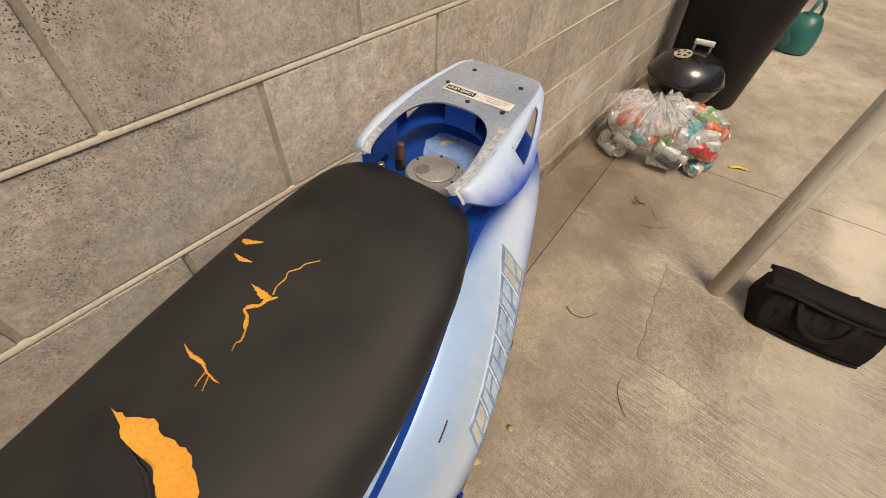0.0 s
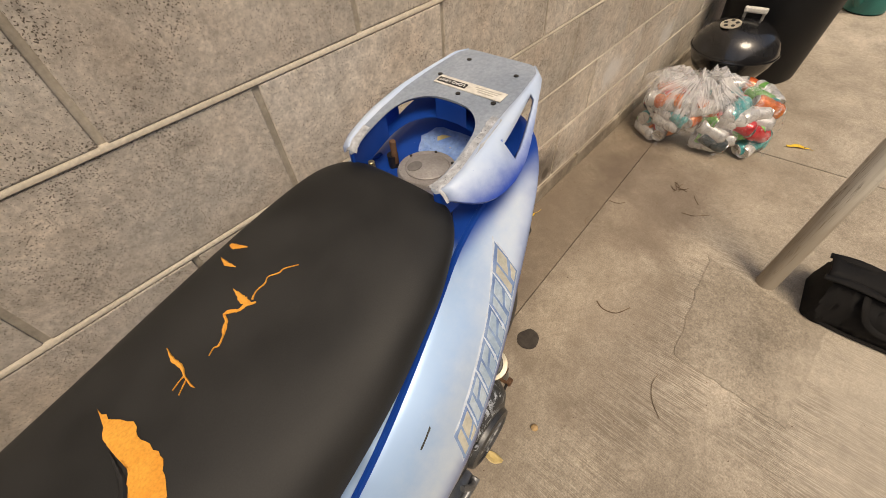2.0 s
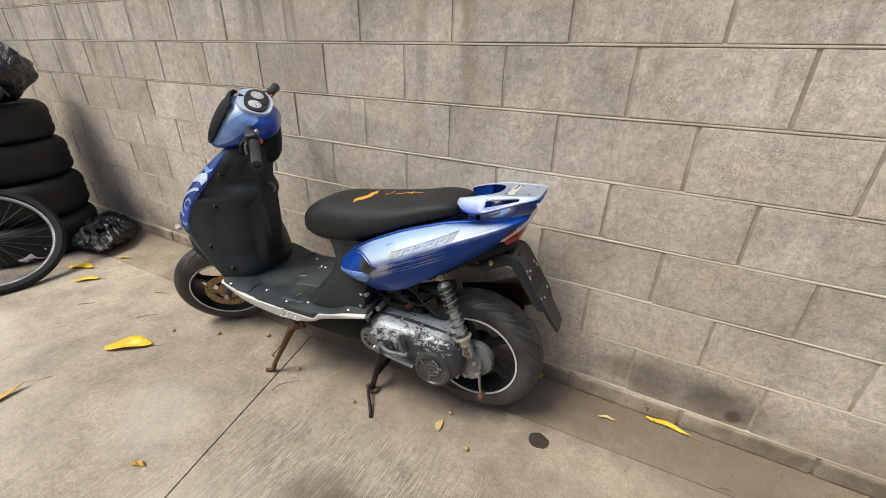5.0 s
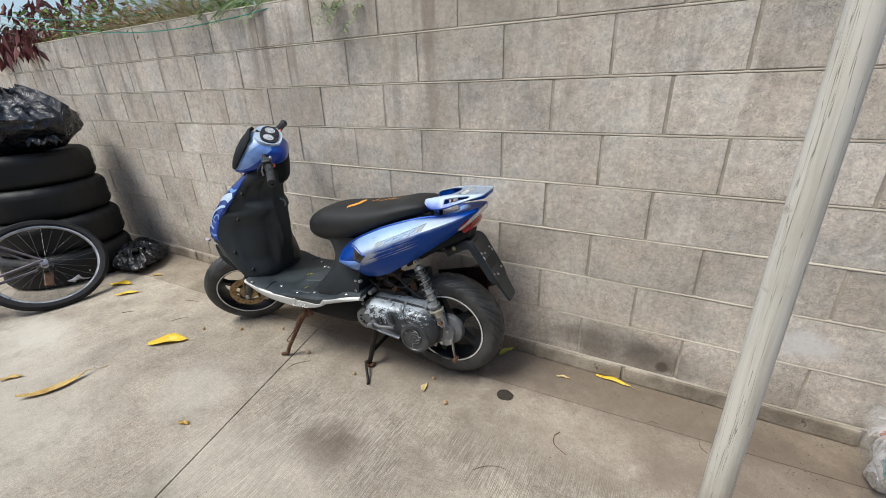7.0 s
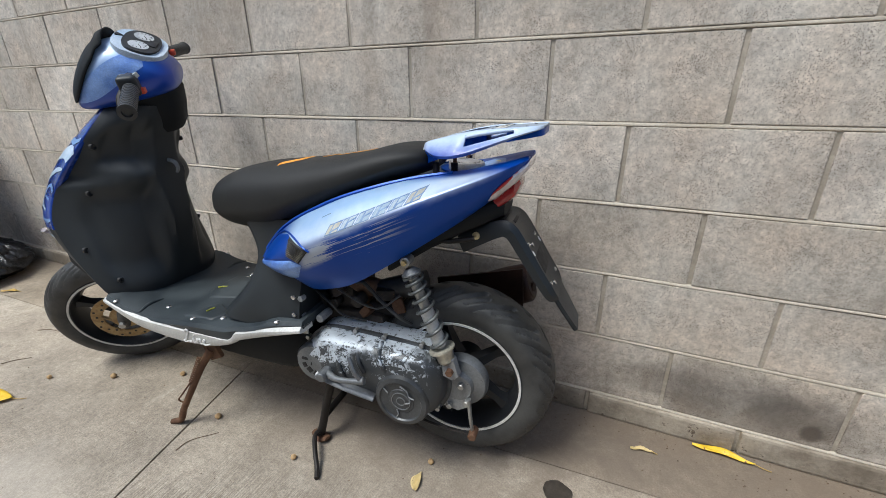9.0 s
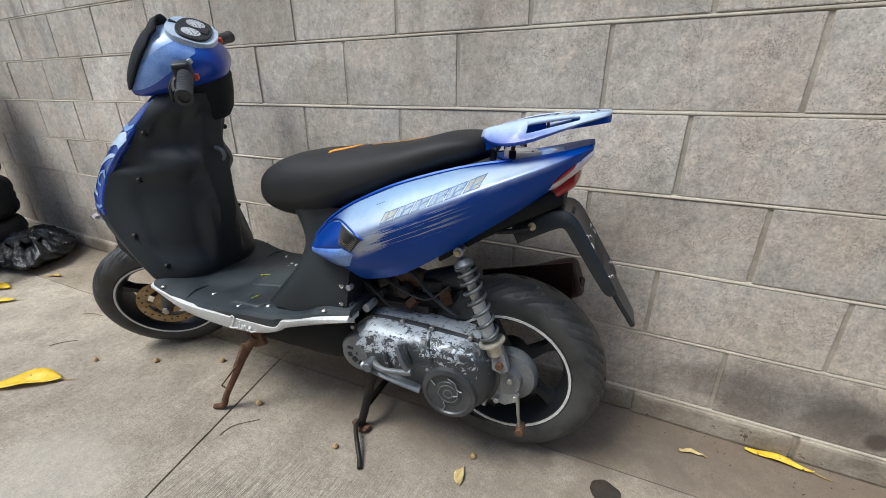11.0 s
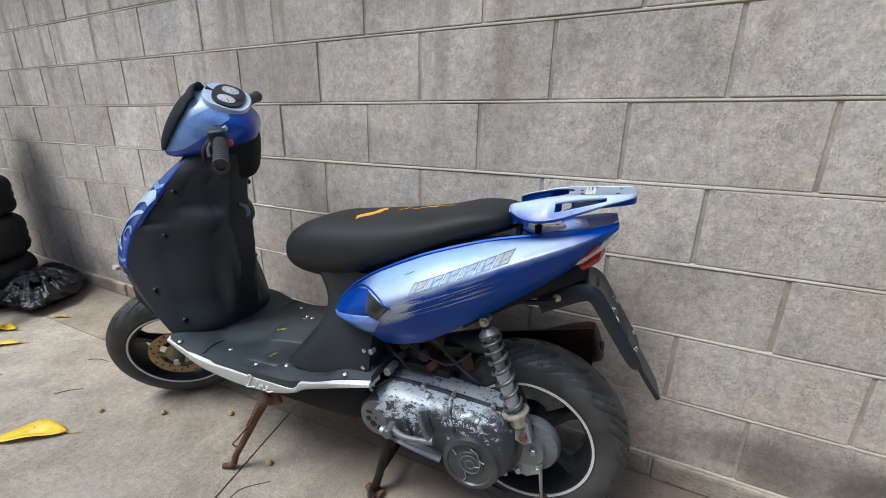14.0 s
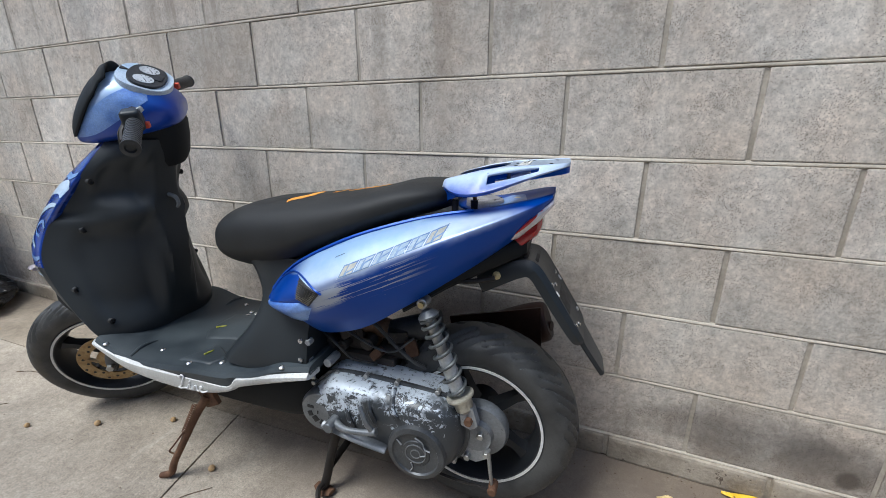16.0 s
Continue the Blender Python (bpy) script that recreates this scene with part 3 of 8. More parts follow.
def head_paint():
    """Blue paint turning a milky silver-blue on the upper half of the handlebar cover."""
    m, nt, b = mat_new("blue paint paling upward")
    v = coords(nt)
    sep = nt.nodes.new("ShaderNodeSeparateXYZ")
    nt.links.new(v, sep.inputs[0])
    n = noise_(nt, v, 9.0, 5.0, 0.6)
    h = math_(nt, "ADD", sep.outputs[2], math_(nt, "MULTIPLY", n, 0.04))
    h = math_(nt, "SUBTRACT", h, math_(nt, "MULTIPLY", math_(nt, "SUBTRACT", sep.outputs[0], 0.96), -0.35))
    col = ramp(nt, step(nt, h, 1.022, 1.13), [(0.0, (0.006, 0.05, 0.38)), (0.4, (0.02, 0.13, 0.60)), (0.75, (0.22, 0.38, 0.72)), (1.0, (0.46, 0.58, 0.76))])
    nt.links.new(col, b.inputs["Base Color"])
    b.inputs["Metallic"].default_value = 0.2
    b.inputs["Roughness"].default_value = 0.33
    b.inputs["Coat Weight"].default_value = 0.4
    return m


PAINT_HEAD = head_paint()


def flank_paint():
    """Rack flank: bleached above, still blue along its lower edge."""
    m, nt, b = mat_new("half bleached rack flank")
    v = coords(nt)
    n1 = noise_(nt, v, 22.0, 6.0, 0.65)
    edge = math_(nt, "ADD", dot_(nt, v, (0.12, 0, 1)), math_(nt, "MULTIPLY", math_(nt, "SUBTRACT", n1, 0.5), 0.02))
    side = nt.nodes.new("ShaderNodeSeparateXYZ")
    nt.links.new(v, side.inputs[0])
    y = math_(nt, "ADD", math_(nt, "ABSOLUTE", side.outputs[1]), math_(nt, "MULTIPLY", side.outputs[0], 0.0))
    pale = mixc(nt, n1, (0.38, 0.52, 0.76), (0.60, 0.68, 0.78))
    col = mixc(nt, step(nt, edge, 0.846, 0.880), (0.012, 0.06, 0.40), pale)
    chip = noise_(nt, v, 60.0, 5.0, 0.7)
    col = mixc(nt, step(nt, chip, 0.66, 0.70), col, (0.05, 0.14, 0.52))
    nt.links.new(col, b.inputs["Base Color"])
    b.inputs["Roughness"].default_value = 0.42
    b.inputs["Coat Weight"].default_value = 0.2
    return m


FLANKPAINT = flank_paint()
PAINT_NAVY = surf("navy blue apron paint", (0.004, 0.016, 0.12), (0.010, 0.055, 0.36), 7.0, 0.25, 0.15, 250, 0.03, coat=0.4)
# ---- setting: yard wall and paved yard ----
BLOCK_L, BLOCK_H, FOOT = 0.4064, 0.2032, 0.079   # module of a block, height of the bottom bed joint
wall = new("wall_north")
tagged(wall, "grey concrete block wall with smeared mortar joints", "wall", kind="structure")
bm = B()
box(bm, (18.0, 0.1880, 1.695), pose(-1.0, 0.0976, 0.8475))
part("core", bm, HEADJOINT, wall, smooth=False)
# bed joints: struck proud, slightly ragged
for low in (True, False):
    bm = B()
    for k in range(0, 9):
        if (k < 5) != low:
            continue
        z = FOOT + k * BLOCK_H
        pts = [(-9.8 + i * 0.07, -0.0012 + 0.0016 * noise.noise(Vector((i * 0.31, k * 7.1, 0))), z + 0.0018 * noise.noise(Vector((i * 0.22, k * 3.3, 5)))) for i in range(250)]
        rings = []
        for x, y, zz in pts:
            hgt = (0.0059 if low else 0.0053) + 0.0018 * noise.noise(Vector((x * 2.7, k * 5.5, 2)))
            y += 0.0030 if low else 0.0036
            rings.append([(x, 0.012, zz + hgt * 1.05), (x, y + 0.0020, zz + hgt), (x, y - 0.0010, zz + hgt * 0.6), (x, y - 0.0030, zz), (x, y - 0.0028, zz - hgt * 0.5), (x, y + 0.0012, zz - hgt), (x, 0.012, zz - hgt * 1.1)])
        loft(bm, rings, cap=False, close=False)
    part("mortar_bed", bm, MORTAR if low else MORTAR_DULL, wall, "pale cream mortar struck along the bed joints" if low else "dull grey-brown mortar in the upper bed joints")

# yard: broom-finished slabs with open joints, one sheet to the horizon below
bm = B()
box(bm, (600, 600, 0.2), pose(0, -100, -0.112))
tagged(part("ground", bm, CONCRETE, smooth=False), "bare grey concrete ground of the yard", "ground", kind="structure")
paving = tagged(new("pavement"), "brushed concrete yard slabs with stains, painted sun and shade, open joints", "pavement", kind="structure")


def slab(outline, material=CONCRETE, top=0.0, name="slab", label=""):
    bm = B()
    prism(bm, outline, -0.04, top)
    bevel_all(bm, 0.0018, 1, 60)
    return part(name, bm, material, paving, label, smooth=False)


G, GA = 0.0014, 0.0032   # half a joint along the wall, half a joint out from it


def jb(x):   # the joint that runs along the wall
    return -0.263 + 0.062 * x * (0.6 if x < 0 else 0.8)


def ja(y):   # the joint that runs out from the wall
    return -1.253 - 0.24 * y


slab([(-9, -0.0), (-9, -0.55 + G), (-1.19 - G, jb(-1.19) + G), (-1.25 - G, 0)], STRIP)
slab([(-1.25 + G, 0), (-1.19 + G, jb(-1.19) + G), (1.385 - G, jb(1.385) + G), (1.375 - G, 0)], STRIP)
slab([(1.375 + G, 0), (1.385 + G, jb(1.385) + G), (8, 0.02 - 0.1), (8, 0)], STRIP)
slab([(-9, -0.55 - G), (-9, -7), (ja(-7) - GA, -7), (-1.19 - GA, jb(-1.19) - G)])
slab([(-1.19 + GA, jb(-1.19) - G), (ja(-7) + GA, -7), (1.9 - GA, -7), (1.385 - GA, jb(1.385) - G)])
slab([(1.385 + GA, jb(1.385) - G), (1.9 + GA, -7), (8, -7), (8, -0.08 - 2 * G)])
edge = [(0.204, -0.692), (0.43, -0.668), (0.65, -0.643), (0.615, -0.83), (0.58, -1.012), (0.38, -1.005), (0.184, -0.995), (0.193, -0.84)]
ragged = []
for (x0, y0), (x1, y1) in zip(edge, edge[1:] + edge[:1]):
    for k in range(9):
        x, y = x0 + (x1 - x0) * k / 9, y0 + (y1 - y0) * k / 9
        ragged.append((x + 0.012 * noise.noise(Vector((x * 30, y * 30, 1))), y + 0.012 * noise.noise(Vector((x * 30, y * 30, 8)))))
slab(ragged, PATCH, 0.0025, "mended_patch", "smoother square patch round the post")
# dark wet oil spot
bm = B()
pts = [(-0.035 + 0.038 * (1 + 0.2 * noise.noise(Vector((math.cos(a) * 1.5, math.sin(a) * 1.5, 3)))) * math.cos(a), -0.335 + 0.033 * (1 + 0.2 * noise.noise(Vector((math.cos(a), math.sin(a), 9)))) * math.sin(a)) for a in np.linspace(0, 2 * math.pi, 28, endpoint=False)]
prism(bm, pts, 0.001, 0.0022)
OIL = surf("oil soaked concrete", (0.035, 0.028, 0.022), (0.06, 0.05, 0.04), 40.0, 0.45)
part("oil_spot", bm, OIL, paving, "dark round oil spot", smooth=False)


# unseen plain walls added behind and beside the yard to block low sky light
SKY_BLOCKER = surf("grey-brown sky blocker", (0.24, 0.21, 0.18), (0.34, 0.30, 0.26), 1.5, 0.9, fine=60, bump=0.4, depth=0.003, world_space=True)
for nm, size, at_ in (("sky_blocker_south", (18.0, 0.2, 3.2), (-1.0, -4.6, 1.6)), ("sky_blocker_east", (0.2, 4.4, 2.6), (7.8, -2.3, 1.3))):
    bm = B()
    box(bm, size, pose(*at_))
    tagged(part(nm, bm, SKY_BLOCKER, smooth=False), "plain grey-brown wall added out of view to block low sky light", "wall", kind="structure")
# ---- the scooter: x forward from the rear axle, y to its left, z up ----
SCOOTER_AT = pose(-0.325, -0.27, 0, 0, 0, 184.87)
scooter = empty("scooter", SCOOTER_AT, "old blue and black motor scooter with bleached paint and torn seat", "scooter")
STEER = 40.0


# x, lower edge, widest height, top, half width
SEAT_TAB = [(r[0], r[1], r[2], r[3], r[4]) for r in smooth_line([
    (0.060, 0.815, 0.830, 0.843, 0.058), (0.066, 0.806, 0.828, 0.852, 0.080), (0.082, 0.798, 0.828, 0.858, 0.098), (0.115, 0.786, 0.824, 0.861, 0.116),
    (0.17, 0.770, 0.806, 0.858, 0.134), (0.25, 0.735, 0.780, 0.838, 0.152), (0.35, 0.690, 0.745, 0.822, 0.160), (0.45, 0.642, 0.712, 0.811, 0.159),
    (0.55, 0.626, 0.700, 0.800, 0.149), (0.61, 0.620, 0.692, 0.788, 0.138), (0.665, 0.622, 0.690, 0.770, 0.122), (0.702, 0.632, 0.688, 0.748, 0.101), (0.722, 0.650, 0.688, 0.724, 0.070), (0.728, 0.668, 0.688, 0.706, 0.035)], 4)]
SEAT_TAB = [(x if x < 0.55 else 0.55 + (x - 0.55) * 0.78, zb - float(np.interp(x, [0.15, 0.35, 0.50, 0.62], [0.0, 0.004, 0.014, 0.004])), zc, zt - 0.004, hw * float(np.interp(x, [0.10, 0.20, 0.60], [0.98, 0.945, 0.95]))) for x, zb, zc, zt, hw in SEAT_TAB]
bm = B()


SEAT_SHIFT = 0.010


def seat_ring(x, zb, zc, zt, hw, n=44):
    """Rounded above, chamfered below a crease at the widest height."""
    out = []
    for i in range(n):
        a = 2 * math.pi * i / n
        c, s = math.cos(a), math.sin(a)
        e = 3.1 if s > 0 else 1.75
        h = (zt - zc) if s > 0 else (zc - zb)
        out.append((x, SEAT_SHIFT * min(1.0, max(0.0, (x - 0.06) / 0.1)) + hw * math.copysign(abs(c) ** (2 / e), c), zc + h * math.copysign(abs(s) ** (2 / e), s)))
    return out


loft(bm, [seat_ring(x, zb, zc, zt, hw) for x, zb, zc, zt, hw in SEAT_TAB])
seat_tree = BVHTree.FromBMesh(bm)
seat = part("seat", bm, VINYL, scooter, "black vinyl seat, split open over orange foam")


def lay_on_seat(outline, lift=0.0016):
    """A flat outline (x, y) laid on the seat's top."""
    bm = B()
    c = np.mean(np.array(outline), axis=0)
    rings = []
    for s in (1.0, 0.7, 0.35, 0.02):
        ring = []
        for x, y in outline:
            px, py = c[0] + (x - c[0]) * s, c[1] + (y - c[1]) * s
            hit = seat_tree.ray_cast(Vector((px, py, 1.2)), Vector((0, 0, -1)))[0]
            ring.append((px, py, (hit.z if hit else 0.75) + lift * (1.0 if s < 1 else 0.3)))
        rings.append(ring)
    loft(bm, rings, cap=True)
    return bm


def tear_line(pts, widths):
    """A ragged split along points, as wide as given."""
    rg = random.Random(len(pts) * 31 + int(widths[0] * 1e4))
    line = smooth_line([(*p, w) for p, w in zip(pts, widths)], 5)
    left, right = [], []
    for i, q in enumerate(line):
        a, b = line[max(i - 1, 0)], line[min(i + 1, len(line) - 1)]
        d = np.array([b[0] - a[0], b[1] - a[1]])
        d = d / (np.linalg.norm(d) + 1e-9)
        n = np.array([-d[1], d[0]])
        w = max(q[2], 0.0004)
        left.append(tuple(q[:2] + n * w * rg.uniform(0.72, 1.25)))
        right.append(tuple(q[:2] - n * w * rg.uniform(0.72, 1.25)))
    bm = B()
    vs = []
    for a, b in zip(left, right):
        row = []
        for k in range(5):
            x, y = a[0] + (b[0] - a[0]) * k / 4, a[1] + (b[1] - a[1]) * k / 4
            hit = seat_tree.ray_cast(Vector((x, y, 1.2)), Vector((0, 0, -1)))[0]
            row.append((x, y, (hit.z if hit else 0.7) + (0.0004 if k in (0, 4) else 0.0016)))
        vs.append(row)
    loft(bm, vs, cap=False, close=False)
    return bm


# x, lower edge, ridge, half width, inner top half width, top
COWL_TAB = smooth_line([
    (0.482, 0.566, 0.578, 0.156, 0.146, 0.588), (0.46, 0.553, 0.586, 0.178, 0.146, 0.618), (0.43, 0.545, 0.598, 0.197, 0.150, 0.648), (0.395, 0.535, 0.612, 0.211, 0.155, 0.676), (0.343, 0.518, 0.632, 0.223, 0.158, 0.708),
    (0.28, 0.530, 0.657, 0.228, 0.150, 0.738), (0.22, 0.552, 0.683, 0.223, 0.138, 0.762), (0.133, 0.606, 0.720, 0.201, 0.115, 0.787), (0.06, 0.655, 0.751, 0.176, 0.094, 0.802),
    (-0.02, 0.711, 0.786, 0.147, 0.084, 0.815), (-0.08, 0.758, 0.811, 0.121, 0.078, 0.829), (-0.122, 0.796, 0.829, 0.092, 0.068, 0.840), (-0.144, 0.826, 0.838, 0.062, 0.046, 0.845)], 3)


def cowl_half(x, zb, zr, hw, yt, zt):
    ctl = [(hw * 0.70, zb), (hw * 0.86, zb + 0.35 * (zr - zb)), (hw * 0.97, zr - 0.22 * (zr - zb)), (hw, zr), (hw * 0.965, zr + 0.25 * (zt - zr)), (0.5 * (hw + yt), zr + 0.66 * (zt - zr)), (yt, zt)]
    return smooth_line(ctl, 3)


bm = B()
rings = []
for x, zb, zr, hw, yt, zt in COWL_TAB:
    half = cowl_half(x, zb, zr, hw, yt, zt)
    left = [(x, p[0], p[1]) for p in half]
    deck = [(x, yt * s, zt - 0.012 * (1 - abs(s))) for s in (0.6, 0.0, -0.6)]
    right = [(x, -p[0], p[1]) for p in half[::-1]]
    rings.append(left + deck + right)
loft(bm, rings)
cowl_tree = BVHTree.FromBMesh(bm)
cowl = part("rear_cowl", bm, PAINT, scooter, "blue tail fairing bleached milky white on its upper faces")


def shield_rings(front):
    out = []
    for z, xr, xe, hw, xf in SHIELD_TAB:
        if front:
            ctl = [(xe - 0.004, hw * 0.97), (xe + 0.012, hw), (xe + (xf - xe) * 0.55, hw * 0.86), (xf - (xf - xe) * 0.10, hw * 0.45), (xf, 0.0)]
        else:
            ctl = [(xe, hw), (xe - 0.03, hw * 0.985), (xr + (xe - xr) * 0.45, hw * 0.86), (xr + 0.03, hw * 0.52), (xr, 0.0)]
        half = smooth_line(ctl, 4)
        ring = [(p[0], p[1], z) for p in half] + [(p[0], -p[1], z) for p in half[-2::-1]]
        out.append(ring)
    return out


SHIELD_TAB = smooth_line([
    (0.375, 0.975, 1.05, 0.185, 1.10), (0.42, 0.962, 1.075, 0.197, 1.20), (0.48, 0.950, 1.115, 0.205, 1.31), (0.55, 0.945, 1.160, 0.207, 1.41), (0.62, 0.945, 1.190, 0.202, 1.445), (0.70, 0.952, 1.165, 0.186, 1.405),
    (0.78, 0.955, 1.10, 0.170, 1.340), (0.85, 0.945, 1.045, 0.142, 1.245), (0.90, 0.925, 1.015, 0.115, 1.15), (0.935, 0.915, 1.00, 0.090, 1.08)], 3)
SHIELD_TAB = [np.array((z, xr, xe, hw, xe + (xf - xe) * 0.66)) for z, xr, xe, hw, xf in SHIELD_TAB]


def soft(v, lo, hi):
    t = min(1.0, max(0.0, (v - lo) / (hi - lo)))
    return t * t * (3 - 2 * t)


def shield_back(z, xr, xe, hw, n=57):
    """The rider's side: a raised steering column between two knee hollows under a shelf."""
    out = []
    for i in range(n):
        y = hw * (1 - 2 * i / (n - 1))
        u = abs(y) / hw
        x = xr + (xe - xr) * u ** 3.0
        side_ = soft(u, 0.22, 0.36) * (1 - soft(u, 0.74, 0.93))
        x += 0.034 * side_ * (1 - soft(z, 0.665, 0.735)) * soft(z, 0.40, 0.50)
        x += 0.024 * side_ * soft(z, 0.755, 0.80) * (1 - soft(z, 0.84, 0.90))
        x -= 0.012 * side_ * math.exp(-((z - 0.742) / 0.022) ** 2)
        col_w = float(np.interp(z, [0.40, 0.60, 0.75, 0.93], [0.035, 0.040, 0.062, 0.066]))
        x -= 0.020 * (1 - soft(abs(y), col_w * 0.72, col_w)) * soft(z, 0.46, 0.66)
        out.append((x, y, z))
    return out


bm = B()
fine_tab = smooth_line(SHIELD_TAB, 2)
loft(bm, [shield_back(z, xr, xe, hw * (1.0 - 0.085 * soft(z, 0.722, 0.735) * (1 - soft(z, 0.80, 0.86)))) for z, xr, xe, hw, xf in fine_tab])
part("leg_shield", bm, PLASTIC, scooter, "black plastic inner leg shield")
bm = B()
loft(bm, [[(x, y, z) for x, y, z in r] for r in shield_rings(True) if r[0][2] > 0.575])
apron = part("front_apron", bm, PAINT_NAVY, scooter, "blue front apron with pale graphics")

bm = B()
loft(bm, [[(x, y * 0.985, z) for x, y, z in r] for r in shield_rings(True) if 0.40 < r[0][2] < 0.60])
part("lower_fairing", bm, PLASTIC, scooter, "black lower front fairing")

# floor: dusty plastic deck with raised edges
bm = B()
rows = []
for x, z, hw in smooth_line([(0.36, 0.440, 0.196), (0.44, 0.432, 0.206), (0.50, 0.408, 0.210), (0.565, 0.394, 0.211), (0.585, 0.390, 0.215), (0.61, 0.386, 0.216), (0.72, 0.380, 0.216), (0.86, 0.366, 0.212), (0.95, 0.372, 0.212), (1.02, 0.394, 0.210), (1.06, 0.402, 0.204)], 3):
    low_ = float(np.interp(x, [0.36, 0.570, 0.583, 0.75, 0.90, 1.06], [0.420, 0.380, 0.350, 0.349, 0.356, 0.376]))
    rows.append([(x, hw - 0.004, low_), (x, hw + 0.001, z - 0.010), (x, hw - 0.006, z), (x, hw * 0.82, z + 0.004), (x, hw * 0.4, z + 0.006), (x, 0, z + 0.012), (x, -hw * 0.4, z + 0.006), (x, -hw * 0.82, z + 0.004), (x, -hw + 0.006, z), (x, -hw - 0.001, z - 0.010), (x, -hw + 0.004, low_)])
loft(bm, rows)
floor = part("floorboard", bm, FLOORPLASTIC, scooter, "dusty black plastic footboard with bare screws")

# silver sill below the floor
for side in (1, -1):
    bm = B()
    rows = []
    for x, zt, zb, hw in smooth_line([(1.075, 0.384, 0.372, 0.196), (1.0, 0.372, 0.345, 0.204), (0.92, 0.356, 0.322, 0.207), (0.78, 0.349, 0.306, 0.205), (0.67, 0.349, 0.312, 0.204), (0.595, 0.350, 0.332, 0.204), (0.565, 0.376, 0.350, 0.204), (0.53, 0.385, 0.363, 0.204), (0.46, 0.405, 0.385, 0.204), (0.36, 0.422, 0.410, 0.196)], 3):
        hw += 0.009
        rows.append([(x, side * (hw - 0.008), zt + 0.008), (x, side * (hw + 0.001), zt), (x, side * (hw + 0.001), (zt + zb) / 2), (x, side * (hw - 0.004), zb + 0.003), (x, side * (hw - 0.014), zb), (x, side * (hw - 0.05), zb - 0.002), (x, side * (hw - 0.05), zt)])
    loft(bm, rows)
    part("sill", bm, SILVER, scooter, "dirty silver sill")
# belly pan
bm = B()
loft(bm, [super_ring(x, 0, zb, (zb + zt) / 2, zt, hw, 20, 4) for x, zb, zt, hw in smooth_line([(0.40, 0.235, 0.41, 0.13), (0.46, 0.222, 0.40, 0.15), (0.58, 0.226, 0.375, 0.155), (0.75, 0.235, 0.36, 0.155), (0.86, 0.27, 0.355, 0.15), (0.98, 0.33, 0.375, 0.13)], 3)])
part("belly_pan", bm, PLASTIC_MATT, scooter)
# panel below the seat
bm = B()
loft(bm, [[(x, y, z) for x, y in smooth_line([(xb, hw), (xf - 0.05, hw * 0.98), (xf, hw * 0.6), (xf + 0.012, 0), (xf, -hw * 0.6), (xf - 0.05, -hw * 0.98), (xb, -hw)], 3)] for z, xb, xf, hw in smooth_line([(0.40, 0.375, 0.66, 0.186), (0.44, 0.375, 0.625, 0.182), (0.50, 0.375, 0.575, 0.168), (0.57, 0.37, 0.548, 0.148), (0.63, 0.36, 0.560, 0.140), (0.68, 0.35, 0.59, 0.135)], 3)])
part("under_seat_panel", bm, PLASTIC, scooter)


# wheels
def tyre_mesh(r, w, segs=420, tread=True, rim_r=0.165):
    bm = B()
    prof = smooth_line([(rim_r, w * 0.40), (rim_r + 0.012, w * 0.47), (r - 0.045, w * 0.50), (r - 0.022, w * 0.44), (r - 0.006, w * 0.26), (r, 0.0), (r - 0.006, -w * 0.26), (r - 0.022, -w * 0.44), (r - 0.045, -w * 0.50), (rim_r + 0.012, -w * 0.47), (rim_r, -w * 0.40)], 6)
    rings = []
    for i in range(segs):
        a = 2 * math.pi * i / segs
        ring = []
        for pr, y in prof:
            d = 0.0
            if tread and pr > r - 0.03:
                # long slanted grooves from the shoulder to the crown, and short sipes between them
                v_ = abs(y) / (w * 0.5)
                turn_ = a * 20 / (2 * math.pi) + 1.5 * v_ ** 1.6 + (0.5 if y > 0 else 0)
                ph = abs((turn_ % 1.0) - 0.5)
                if v_ > 0.10:
                    d = 0.0095 * max(0.0, 1 - ph / 0.13) ** 0.5
                ph2 = abs(((turn_ + 0.5) % 1.0) - 0.5)
                if 0.42 < v_ < 0.86:
                    d = max(d, 0.0065 * max(0.0, 1 - ph2 / 0.09) ** 0.5)
            ring.append((math.cos(a) * (pr - d), y, math.sin(a) * (pr - d)))
        rings.append(ring)
    loft(bm, rings + [rings[0]], cap=False, close=False)
    bmesh.ops.remove_doubles(bm, verts=bm.verts[:], dist=1e-5)
    return bm


